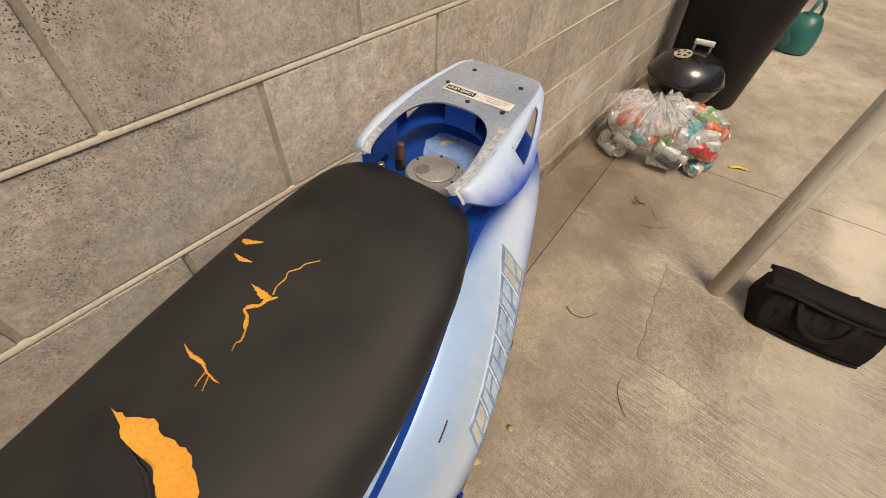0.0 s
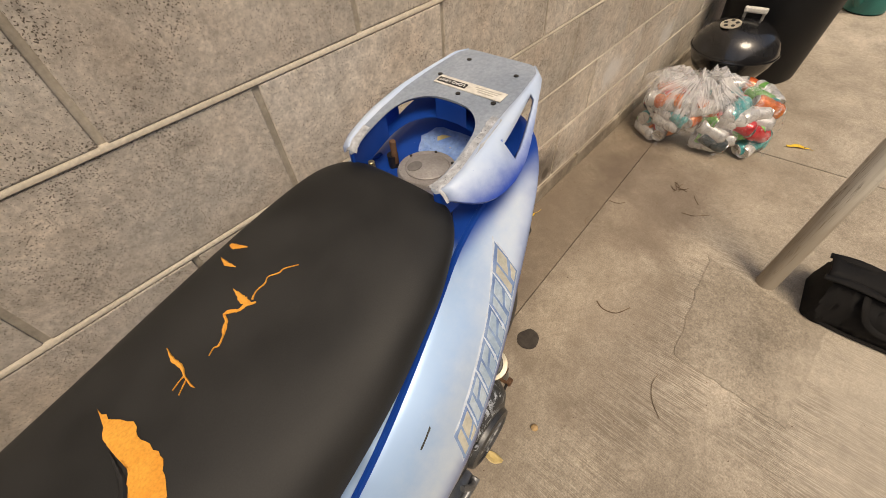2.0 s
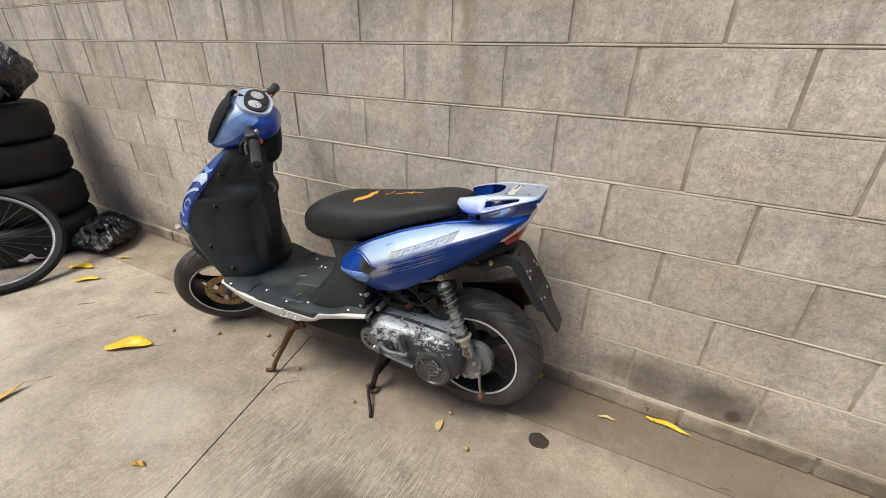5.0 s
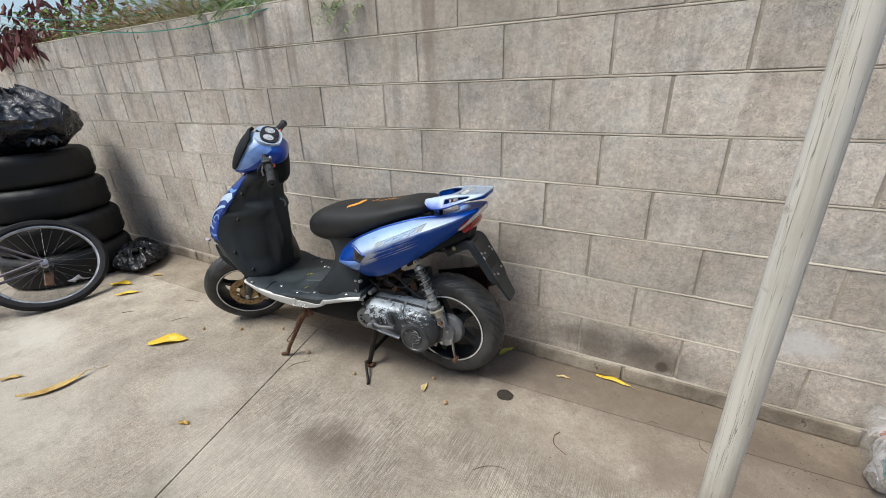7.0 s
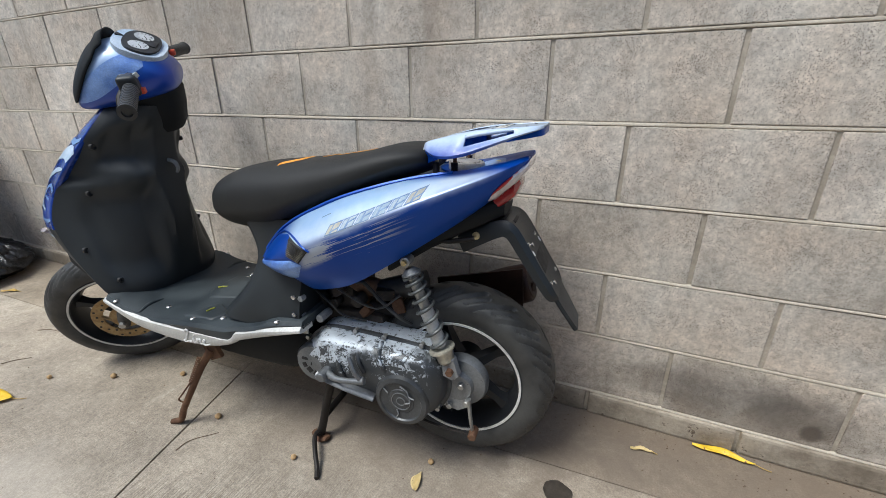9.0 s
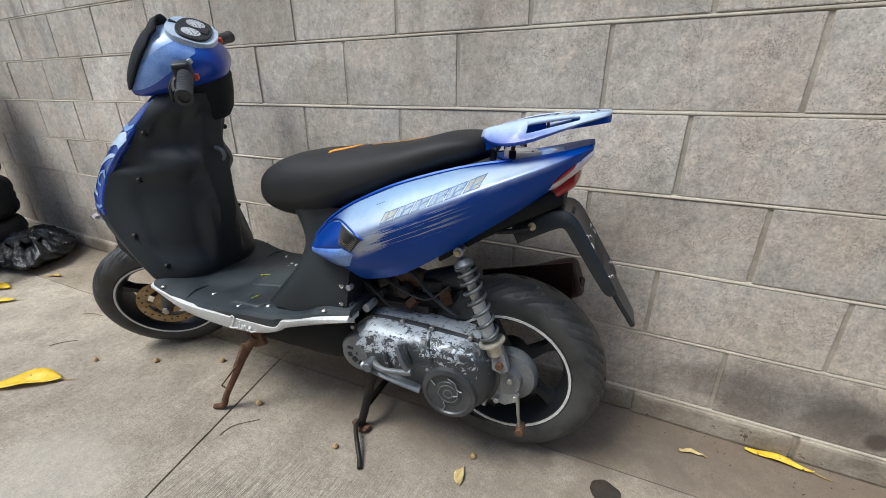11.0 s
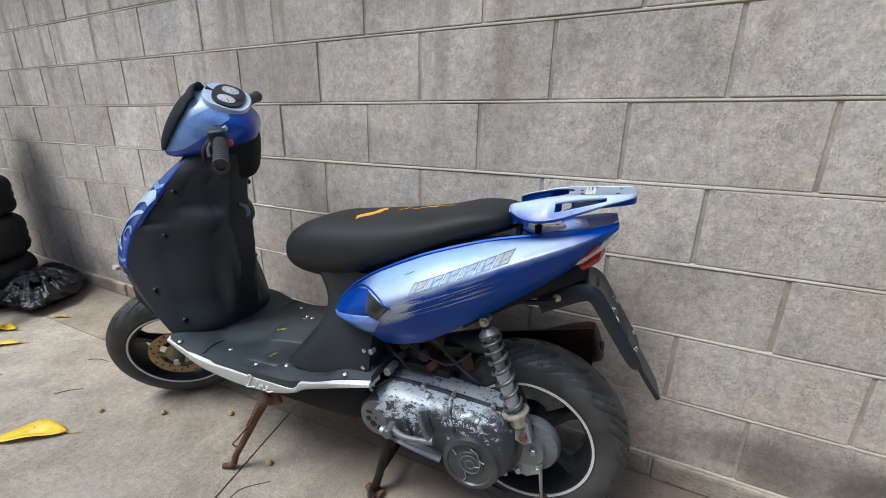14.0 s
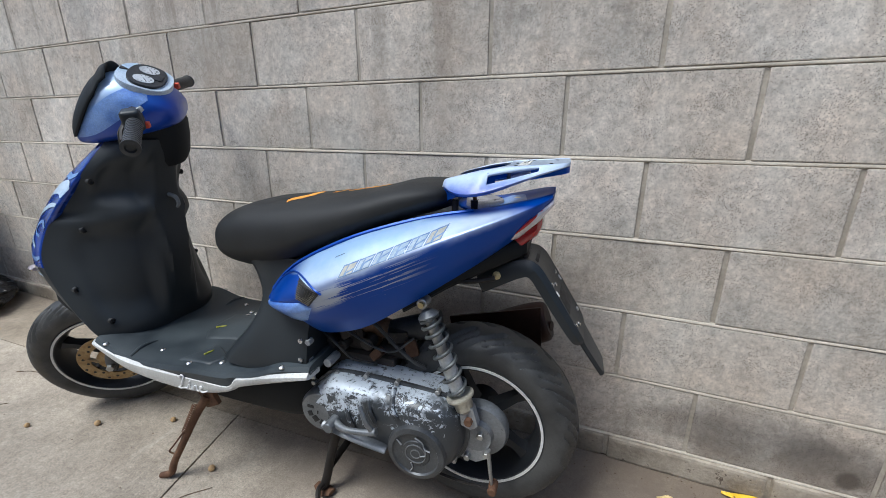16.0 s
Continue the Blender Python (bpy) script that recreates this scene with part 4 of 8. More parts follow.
def wheel(parent_at, r, w, spokes, name):
    hub = part(name, lathe(B(), [(0.02, -w * 0.42), (0.045, -w * 0.40), (0.048, 0), (0.045, w * 0.36), (0.02, w * 0.38)], 24, None, "y"), RIMBLACK, scooter, "black five-spoke wheel with a pale rim line", at=parent_at)
    part("tyre", tyre_mesh(r, w), RUBBER, hub, "black tyre with slanting tread grooves")
    bm = B()
    lathe(bm, [(0.168, -w * 0.44), (0.158, -w * 0.44), (0.150, -w * 0.30), (0.143, 0), (0.150, w * 0.30), (0.158, w * 0.44), (0.168, w * 0.44), (0.160, 0), (0.168, -w * 0.44)], 64, None, "y", cap=False)
    part("rim", bm, RIMBLACK, hub)
    for s in (1, -1):
        part("rim_line", lathe(B(), [(0.1615, s * w * 0.455), (0.1675, s * w * 0.46), (0.168, s * w * 0.44), (0.1615, s * w * 0.44), (0.1615, s * w * 0.455)], 72, None, "y", cap=False), RIMLINE, hub, "worn pale rim line")
    for k in range(spokes):
        a = 2 * math.pi * k / spokes + 0.3
        bm = B()
        rows = []
        for d, hw_, hy in ((0.035, 0.022, 0.02), (0.075, 0.016, 0.015), (0.12, 0.013, 0.012), (0.150, 0.020, 0.016)):
            c, s = math.cos(a), math.sin(a)
            rows.append([(c * d - s * u, y + 0.012, s * d + c * u) for u, y in ((-hw_, -hy), (hw_, -hy), (hw_ * 0.7, hy), (-hw_ * 0.7, hy))])
        loft(bm, rows)
        part("spoke", bevel_all(bm, 0.003, 1), RIMBLACK, hub)
    return hub


RAKE = Vector((-math.sin(radians(26)), 0, math.cos(radians(26))))
TURN = Matrix.Rotation(radians(STEER), 4, RAKE)   # the steering stands turned to the left
rear_wheel = wheel(pose(0, 0, 0.262, 0, 20), 0.246, 0.132, 5, "rear_wheel")
front_wheel = wheel(Matrix.Translation((1.278, 0.02, 0.238)) @ TURN @ pose(0, 0, 0, 0, -10), 0.238, 0.118, 5, "front_wheel")
# ---- scooter: splits in the seat, badges, rack, tail ----
for pts, ws in (
        ([(0.225, 0.002), (0.236, -0.009), (0.243, -0.011), (0.252, -0.018), (0.259, -0.015), (0.270, -0.016), (0.279, -0.012)], [0.0002, 0.0004, 0.0006, 0.0004, 0.0008, 0.0005, 0.0012]),
        ([(0.278, -0.006), (0.286, -0.013), (0.294, -0.015), (0.300, -0.023), (0.306, -0.025)], [0.0008, 0.0022, 0.0018, 0.0024, 0.0010]),
        ([(0.306, -0.025), (0.308, -0.017), (0.315, -0.011), (0.319, -0.006)], [0.0010, 0.0018, 0.0024, 0.0008]),
        ([(0.319, -0.006), (0.328, -0.001), (0.333, -0.003), (0.340, 0.000)], [0.0008, 0.0009, 0.0004, 0.0002]),
        ([(0.282, -0.041), (0.283, -0.030), (0.284, -0.020), (0.283, -0.009)], [0.0004, 0.0026, 0.0040, 0.0016]),
        ([(0.360, -0.045), (0.362, -0.036), (0.363, -0.028), (0.362, -0.014), (0.366, -0.001)], [0.0004, 0.0014, 0.0022, 0.0019, 0.0007]),
        ([(0.365, -0.003), (0.366, 0.009), (0.365, 0.015)], [0.0009, 0.0010, 0.0002]),
        ([(0.366, 0.001), (0.371, 0.004), (0.378, 0.008)], [0.0006, 0.0006, 0.0002]),
        ([(0.366, -0.004), (0.372, -0.003), (0.379, -0.001)], [0.0005, 0.0004, 0.0002]),
        ([(0.246, -0.102), (0.246, -0.093), (0.243, -0.083), (0.239, -0.073)], [0.0022, 0.0034, 0.0022, 0.0004]),
        ([(0.264, -0.094), (0.266, -0.083), (0.266, -0.076), (0.263, -0.063)], [0.0005, 0.0022, 0.0026, 0.0004])):
    part("foam_tear", tear_line(pts, ws), FOAM, seat, "split showing orange foam")
# the widest split: a hooked hole; a black strip paints the shade under its edge
tear = smooth_line([(0.430, -0.049), (0.427, -0.030), (0.416, -0.006), (0.418, 0.014), (0.414, 0.034), (0.418, 0.052), (0.428, 0.070), (0.441, 0.082), (0.452, 0.094), (0.455, 0.082), (0.462, 0.070), (0.452, 0.058), (0.446, 0.044), (0.437, 0.026), (0.436, 0.006), (0.440, -0.008), (0.434, -0.026)], 4)
rt_ = random.Random(5)
tear = [(x + rt_.uniform(-0.0014, 0.0014), y + rt_.uniform(-0.0014, 0.0014)) for x, y in tear]
part("foam_tear", lay_on_seat(tear), FOAM, seat, "hooked tear showing orange foam")
part("tear_shadow_gap", tear_line([(0.440, 0.000), (0.441, 0.014), (0.444, 0.030), (0.452, 0.046), (0.460, 0.060), (0.464, 0.068)], [0.0004, 0.0016, 0.0026, 0.0030, 0.0022, 0.0005]), BLACKINK, seat, "black strip painting the shade under the torn vinyl")
def on_cowl(x, z, lift=0.001, side=1):
    hit = cowl_tree.ray_cast(Vector((x, side * 0.5, z)), Vector((0, -side, 0)))[0]
    return Vector((x, (hit.y if hit else side * 0.16) + side * lift, z))


def lay_on_cowl(outline, lift=0.001, bulge=0.0, side=1, n=5):
    """A flat outline (x, z) laid on the flank of the tail fairing, swelling by bulge in the middle."""
    pts = []
    for (x0, z0), (x1, z1) in zip(outline, outline[1:] + outline[:1]):
        pts += [(x0 + (x1 - x0) * k / n, z0 + (z1 - z0) * k / n) for k in range(n)]
    c = np.mean(np.array(pts), axis=0)
    bm = B()
    rings = [[on_cowl(c[0] + (x - c[0]) * s, c[1] + (z - c[1]) * s, lift * (0.2 if s == 1 else 1) + bulge * (1 - s * s), side) for x, z in pts] for s in (1.0, 0.93, 0.75, 0.5, 0.25, 0.02)]
    loft(bm, rings)
    return bm


# worn maker's badge: a slanted band of letter-like bars, gold at the ends and blue between
def badge_xz(u, v):
    return 0.246 - 0.196 * u - 0.008 * v, 0.683 + 0.0825 * u + 0.026 * v


for side in (1, -1):
    part("badge_ground", lay_on_cowl([badge_xz(-0.01, 0.0), badge_xz(1.0, 0.0), badge_xz(1.015, 1.0), badge_xz(0.012, 1.0)], 0.0008, 0, side), DECALPALE, cowl, "worn slanted badge strip")
    for k in range(6):
        u0, u1 = k / 6 + 0.006, (k + 1) / 6 - 0.006
        ink = DECALGOLD if k in (0, 5) else DECALBLUE
        part("badge_outline", lay_on_cowl([badge_xz(u0 - 0.004, 0.05), badge_xz(u1 + 0.004, 0.05), badge_xz(u1 + 0.004, 0.95), badge_xz(u0 - 0.004, 0.95)], 0.0013, 0, side, 2), DECALINK, cowl)
        e = 0.010
        cut = 0.34 + 0.3 * ((k * 5) % 6) / 6
        part("badge_fill", lay_on_cowl([badge_xz(u0 + e, 0.16), badge_xz(u0 + e, 0.86), badge_xz(u0 + e + 0.045, 0.86), badge_xz(u0 + e + 0.045, 0.16)], 0.0018, 0, side, 2), ink, cowl)
        part("badge_fill", lay_on_cowl([badge_xz(u0 + e + 0.057, cut), badge_xz(u0 + e + 0.057, 0.86), badge_xz(u1 - e, 0.86), badge_xz(u1 - e, cut + 0.14)], 0.0018, 0, side, 2), ink, cowl)
        part("badge_fill", lay_on_cowl([badge_xz(u0 + e + 0.072, 0.14), badge_xz(u0 + e + 0.072, cut - 0.1), badge_xz(u1 - e, cut), badge_xz(u1 - e, 0.14)], 0.0018, 0, side, 2), ink, cowl)
bm = B()
part("scratch", lay_on_cowl([(0.270, 0.7155), (0.248, 0.7258), (0.2485, 0.7248), (0.270, 0.7148)], 0.0012, 0, 1, 2), BLACKINK, cowl, "dark scratch in the paint")

# air intake in the front of each flank
MESHBLACK = surf("black mesh", (0.008, 0.008, 0.009), (0.015, 0.015, 0.016), 40.0, 0.6)
MESHWIRE = surf("dark mesh wire", (0.05, 0.045, 0.035), (0.09, 0.08, 0.06), 40.0, 0.5, 0.5)
for side in (1, -1):
    hollow = part("intake_hollow", lay_on_cowl([(0.474, 0.588), (0.440, 0.632), (0.405, 0.657), (0.362, 0.669), (0.325, 0.657), (0.345, 0.622), (0.41, 0.606)], 0.0015, 0.0, side), PAINT_DEEP, cowl, "deep blue hollow of the air intake")
    mouth = part("intake_mouth", lay_on_cowl([(0.352, 0.666), (0.285, 0.650), (0.322, 0.612), (0.348, 0.628)], 0.003, 0.0, side), MESHBLACK, cowl, "black mesh air inlet")
    for k in range(9):
        f = (k + 0.5) / 9
        a, b = Vector((0.352 - 0.067 * f, 0, 0.666 - 0.016 * f)), Vector((0.345 - 0.025 * f, 0, 0.630 - 0.016 * f))
        bm = B()
        cyl(bm, on_cowl(a.x, a.z - 0.002, 0.0052, side), on_cowl(b.x, b.z + 0.002, 0.0052, side), 0.0007, segs=4)
        part("wire", bm, MESHWIRE, mouth)
        a, b = Vector((0.350 - 0.003 * f, 0, 0.663 - 0.034 * f)), Vector((0.292 + 0.028 * f, 0, 0.649 - 0.034 * f))
        bm = B()
        cyl(bm, on_cowl(a.x, a.z, 0.006, side), on_cowl(b.x, b.z, 0.006, side), 0.0007, segs=4)
        part("wire", bm, MESHWIRE, mouth)
    part("intake_lip", lay_on_cowl([(0.476, 0.584), (0.41, 0.603), (0.345, 0.617), (0.318, 0.607), (0.345, 0.566), (0.39, 0.546), (0.44, 0.556)], 0.002, 0.012, side), PAINT_LIP, cowl, "pale blue lower lip of the air intake")
    bm = B()
    tube(bm, [on_cowl(x, z, 0.003, side) for x, z in ((0.476, 0.586), (0.45, 0.626), (0.405, 0.660), (0.362, 0.673), (0.30, 0.658), (0.282, 0.648))], 0.0022, 6, 4)
    part("intake_rim", bm, PAINT_DEEP, cowl)
# dark blue edge along the seat
for side in (1, -1):
    bm = B()
    tube(bm, [(x, side * (yt + 0.004), zt - 0.001) for x, zb, zr, hw, yt, zt in COWL_TAB[2:27:3]], 0.0042, 6, 3)
    part("cowl_edge", bm, PAINT_DEEP, cowl)

# fuel filler in the deck behind the seat
cap = part("fuel_cap", lathe(B(), [(0.0405, 0), (0.0415, 0.004), (0.0415, 0.016), (0.0395, 0.0195), (0.031, 0.020), (0.0305, 0.0185), (0.0001, 0.0185)], 40, pose(0.003, -0.006, 0.800, 0, -3)), CAPMETAL, scooter, "round grey alloy fuel filler cap")
part("lid", lathe(B(), [(0.0298, 0.018), (0.0298, 0.0208), (0.028, 0.0222), (0.0001, 0.0225)], 36, pose(0.003, -0.006, 0.800, 0, -3)), CAPMETAL, cap)
bm = B()
prism(bm, [(0.012 * math.cos(a) + 0.012, 0.009 * math.sin(a) - 0.012) for a in np.linspace(0, 2 * math.pi, 16, endpoint=False)], 0.0222, 0.0232, pose(0.003, -0.006, 0.800, 0, -3))
# recess painted as a flat patch in a shaded copy of the cap alloy
part("finger_recess_shade", bm, surf("shaded alloy", (0.2, 0.19, 0.18), (0.25, 0.24, 0.23), 20, 0.5, 0.4), cap)
for k in range(6):
    a = k * math.pi / 3 + 0.3
    part("cap_screw", lathe(B(), [(0.0019, 0.0195), (0.0019, 0.0210), (0.0001, 0.0211)], 8, pose(0.003 + 0.0355 * math.cos(a), -0.006 + 0.0355 * math.sin(a), 0.800)), BLACKINK, cap)
bm = B()
lathe(bm, [(0.062, 0.0), (0.062, 0.004), (0.052, 0.006), (0.044, 0.002), (0.044, 0.0)], 40, pose(0.0, -0.004, 0.7985, 0, -5), cap=False)
part("filler_ring", bm, PAINT_DEEP, scooter)


DECKPALE = surf("bleached blue deck", (0.06, 0.17, 0.52), (0.26, 0.40, 0.68), 30.0, 0.4, 0.1, 200, 0.05, fleck=(0.02, 0.08, 0.36), fleck_at=0.62, coat=0.3)
YELLOWED = surf("yellowed paint", (0.50, 0.42, 0.20), (0.60, 0.52, 0.32), 40.0, 0.45)
for nm, cx_, cy_, rx_, ry_, mt, lift in (("deck_patch", -0.052, 0.0, 0.036, 0.060, DECKPALE, 0.0012), ("yellow_patch", -0.062, -0.012, 0.011, 0.026, YELLOWED, 0.002)):
    outline = [(cx_ + rx_ * (1 + 0.2 * noise.noise(Vector((math.cos(a) * 2, math.sin(a) * 2, cx_ * 90)))) * math.cos(a), cy_ + ry_ * (1 + 0.2 * noise.noise(Vector((math.cos(a) * 2, math.sin(a) * 2, 5)))) * math.sin(a)) for a in np.linspace(0, 2 * math.pi, 28, endpoint=False)]
    rows = []
    for s_ in (1.0, 0.7, 0.35, 0.02):
        row = []
        for x, y in outline:
            px, py = cx_ + (x - cx_) * s_, cy_ + (y - cy_) * s_
            h_ = cowl_tree.ray_cast(Vector((px, py, 1.0)), Vector((0, 0, -1)))[0]
            row.append((px, py, (h_.z if h_ else 0.80) + lift))
        rows.append(row)
    bm = B()
    loft(bm, rows)
    part(nm, bm, mt, cowl, "bleached patch of the deck" if lift < 0.0015 else "yellowed patch of paint")


# luggage rack: a horseshoe with a flat plate and flared flanks
def rack_z(x):
    return float(np.interp(x, [-0.17, -0.05, 0.0, 0.06, 0.10], [0.900, 0.891, 0.882, 0.866, 0.850]))


outer = [(-0.170, 0.050), (-0.164, 0.061), (-0.150, 0.067), (-0.10, 0.074), (-0.05, 0.079), (0.0, 0.082), (0.036, 0.083), (0.060, 0.079), (0.074, 0.072)]
inner = [(0.073, 0.064), (0.048, 0.068), (0.016, 0.0675), (-0.012, 0.063), (-0.032, 0.052), (-0.046, 0.032), (-0.050, 0.010)]
u_out = smooth_line(outer + inner, 3)
ring2 = [tuple(p) for p in u_out] + [(p[0], -p[1]) for p in u_out[::-1]]


def rack_solid(drop0, drop1, lift, shrink=0.0, windows=False):
    bm = B()
    n = len(ring2)
    top = [(x, y - math.copysign(shrink, y), rack_z(x) + lift) for x, y in ring2]
    low = [(x, y, rack_z(x) + lift - float(np.interp(x, [-0.17, -0.05, 0.09], [drop0, (drop0 + drop1) * 0.5, drop1]))) for x, y in ring2]
    h = n // 2
    tv, lv = [bm.verts.new(p) for p in top], [bm.verts.new(p) for p in low]
    for i in range(n):
        j = (i + 1) % n
        if windows and all(-0.049 < ring2[q][0] < 0.014 and 0.022 < abs(ring2[q][1]) < 0.0695 for q in (i, j)):
            continue   # side windows of the horseshoe
        if windows and all(-0.115 < ring2[q][0] < -0.02 and abs(ring2[q][1]) > 0.0695 for q in (i, j)):
            continue
        bm.faces.new((tv[i], tv[j], lv[j], lv[i]))
    no = (len(outer) - 1) * 3 + 1
    for vv in (tv, lv):
        # rungs between the outer and the inner line of each arm, then the rear plate
        for off in (0, 1):
            idx = list(range(h)) if off == 0 else [n - 1 - i for i in range(h)]
            o, inn = idx[:no], idx[no:]
            inn = inn[::-1]
            m = len(inn)
            for i in range(no - 1):
                a, b = o[i], o[i + 1]
                ia, ib = inn[min(int(i * m / no), m - 1)], inn[min(int((i + 1) * m / no), m - 1)]
                quad = [a, b, ib, ia] if ia != ib else [a, b, ib]
                try:
                    bm.faces.new([vv[q] for q in quad])
                except ValueError:
                    pass
            try:
                bm.faces.new([vv[o[-1]], vv[inn[-1]], vv[idx[no]]])
            except ValueError:
                pass
        try:
            bm.faces.new([vv[0], vv[h - 1], vv[h], vv[n - 1]])
        except ValueError:
            pass
    return bm


rack = part("luggage_rack", rack_solid(0.014, 0.042, 0.0, 0.0, True), PAINT_DEEP, scooter, "worn blue and grey grab rail and luggage rack")
part("rack_plate", rack_solid(0.003, 0.003, 0.004, 0.003), RACKGREY, rack, "worn grey top plate, paint gone at its edges")
for side in (1, -1):
    bm = B()
    rows = []
    for x, w in smooth_line([(-0.168, 0.003), (-0.14, 0.012), (-0.115, 0.020), (-0.08, 0.034), (-0.04, 0.048), (-0.005, 0.052), (0.025, 0.046), (0.050, 0.032), (0.070, 0.012)], 2):
        yo = float(np.interp(x, [p[0] for p in outer], [p[1] for p in outer]))
        z = rack_z(x) + 0.003
        rows.append([(x, side * (yo + w * f), z - 0.8 * w * g) for f, g in ((-0.1, 0.0), (0.12, 0.06), (0.30, 0.22), (0.62, 0.62), (0.78, 0.88), (0.70, 1.0))])
    vs = [[bm.verts.new(p) for p in r] for r in rows]
    for i, (a, b) in enumerate(zip(vs, vs[1:])):
        for k in range(5):
            if 4 <= i <= 8 and k == 2:
                continue   # the long opening in the flank
            bm.faces.new((a[k], a[k + 1], b[k + 1], b[k]))
    fl = part("rack_flank", bm, FLANKPAINT, rack, "bleached pale flank of the rack with a long opening")
    sol = fl.modifiers.new("thickness", "SOLIDIFY")
    sol.thickness, sol.offset = 0.005, 0
    bm = B()
    rows = []
    for k, x in enumerate(np.linspace(-0.045 if side > 0 else 0.035, 0.074, 22)):
        yo_ = float(np.interp(x, [p[0] for p in outer], [p[1] for p in outer]))
        grow = float(np.interp(x, [-0.045, 0.0, 0.05, 0.074], [0.002, 0.008, 0.016, 0.012]))
        ja_, jb_ = 0.004 * noise.noise(Vector((k * 1.9, side, 1))), 0.006 * noise.noise(Vector((k * 1.3, side, 7)))
        rows.append([(x, side * (yo_ + dy), rack_z(x) + dz) for dy, dz in ((-0.015 - ja_, 0.0046), (-0.007, 0.0052), (0.0, 0.0046), (grow * 0.5, 0.0026 - grow * 0.25), (grow * 0.9 + jb_, 0.0022 - grow * 0.8 - jb_))])
    loft(bm, rows, cap=False, close=False)
    part("bare_patch", bm, BAREMETAL, rack, "flaked patch of bare alloy")
    for x, y in ((0.052, 0.060), (0.012, 0.056)):
        part("mount_bolt", cyl(B(), (x, side * y, 0.812), (x, side * y, rack_z(x) - 0.030), 0.0045, segs=10, bevel=0.001), BRASS if x > 0.03 else RUST, rack)
        part("mount_post", cyl(B(), (x, side * (y + 0.004), 0.795), (x, side * (y + 0.004), 0.825), 0.007, 0.008, 12), DARKSTEEL, rack)
for x, y in ((-0.143, -0.036), (-0.093, -0.05), (-0.135, 0.045), (-0.068, 0.052), (-0.065, 0.0)):
    part("rack_hole", lathe(B(), [(0.0034, 0), (0.0034, 0.0012), (0.0001, 0.0012)], 10, pose(x, y, rack_z(x) + 0.0042, 0, -4)), BLACKINK, rack)
# load label: black strip lettered white, pale strip with unreadable small print
LAB = pose(-0.083, 0.0, rack_z(-0.083) + 0.0048, 0, 4.2, 0)
bm = B()
box(bm, (0.019, 0.105, 0.0012), LAB @ pose(0, 0.006, 0))
label_strip = part("label", bm, PAPER, rack, "pale load limit label", smooth=False)
bm = B()
box(bm, (0.010, 0.046, 0.0016), LAB @ pose(0.001, -0.0215, 0.0002))
part("label_band", bm, BLACKINK, label_strip, smooth=False)
for k in range(3):
    bm = B()
    box(bm, (0.0014, 0.040 - 0.008 * k, 0.0015), LAB @ pose(-0.004 + 0.004 * k, 0.033, 0.0003))
    part("print_bar", bm, surf("faded print", (0.42, 0.4, 0.36), (0.5, 0.48, 0.43), 30, 0.6), label_strip, smooth=False)


def lettering(text, size, m, material, parent, name, shear=0.0, depth=0.0004, spacing=1.0):
    cu = bpy.data.curves.new(name, "FONT")
    cu.body, cu.size, cu.extrude, cu.shear, cu.space_character = text, size, depth, shear, spacing
    cu.align_x = cu.align_y = "CENTER"
    tmp = bpy.data.objects.new(name, cu)
    me = bpy.data.meshes.new_from_object(tmp)
    bpy.data.objects.remove(tmp)
    ob = new(name, me)
    me.materials.append(material)
    ob.parent = parent
    ob.matrix_basis = m
    return ob


lettering("LOAD LIMIT", 0.0078, LAB @ pose(0.001, -0.0215, 0.0012, 0, 0, -90), WHITEPAINT, label_strip, "label_words")

# tail lamp, under-tail, number plate carrier
bm = B()
loft(bm, [super_ring(x, 0, zb, (zb + zt) / 2, zt, hw, 20, 3) for x, zb, zt, hw in ((-0.050, 0.735, 0.762, 0.092), (-0.085, 0.752, 0.795, 0.098), (-0.120, 0.785, 0.822, 0.088), (-0.146, 0.818, 0.838, 0.064))])
lamp = part("tail_lamp", bm, CLEARLENS, scooter, "clear and red tail lamp under the tail")
bm = B()
loft(bm, [super_ring(x, 0, zb, (zb + zt) / 2, zt, hw, 20, 3) for x, zb, zt, hw in ((-0.060, 0.716, 0.745, 0.06), (-0.090, 0.728, 0.770, 0.066), (-0.118, 0.752, 0.795, 0.060), (-0.126, 0.770, 0.790, 0.045))])
part("red_lens", bm, REDLENS, lamp, "red lens")
for side in (1, -1):
    bm = B()
    tube(bm, [(-0.072, side * 0.094, 0.764), (-0.100, side * 0.092, 0.790), (-0.126, side * 0.076, 0.816)], [0.004, 0.007, 0.004], 8, 4, 0.6)
    part("red_edge", bm, REDLENS, lamp)
bm = B()
loft(bm, [super_ring(x, 0, zb, (zb + zt) / 2, zt, hw, 20, 4) for x, zb, zt, hw in ((0.16, 0.56, 0.62, 0.11), (0.06, 0.628, 0.69, 0.105), (-0.02, 0.672, 0.74, 0.092), (-0.075, 0.700, 0.752, 0.072), (-0.10, 0.712, 0.752, 0.055))])
part("under_tail", bm, PLASTIC_MATT, scooter)
bm = B()
rings = []
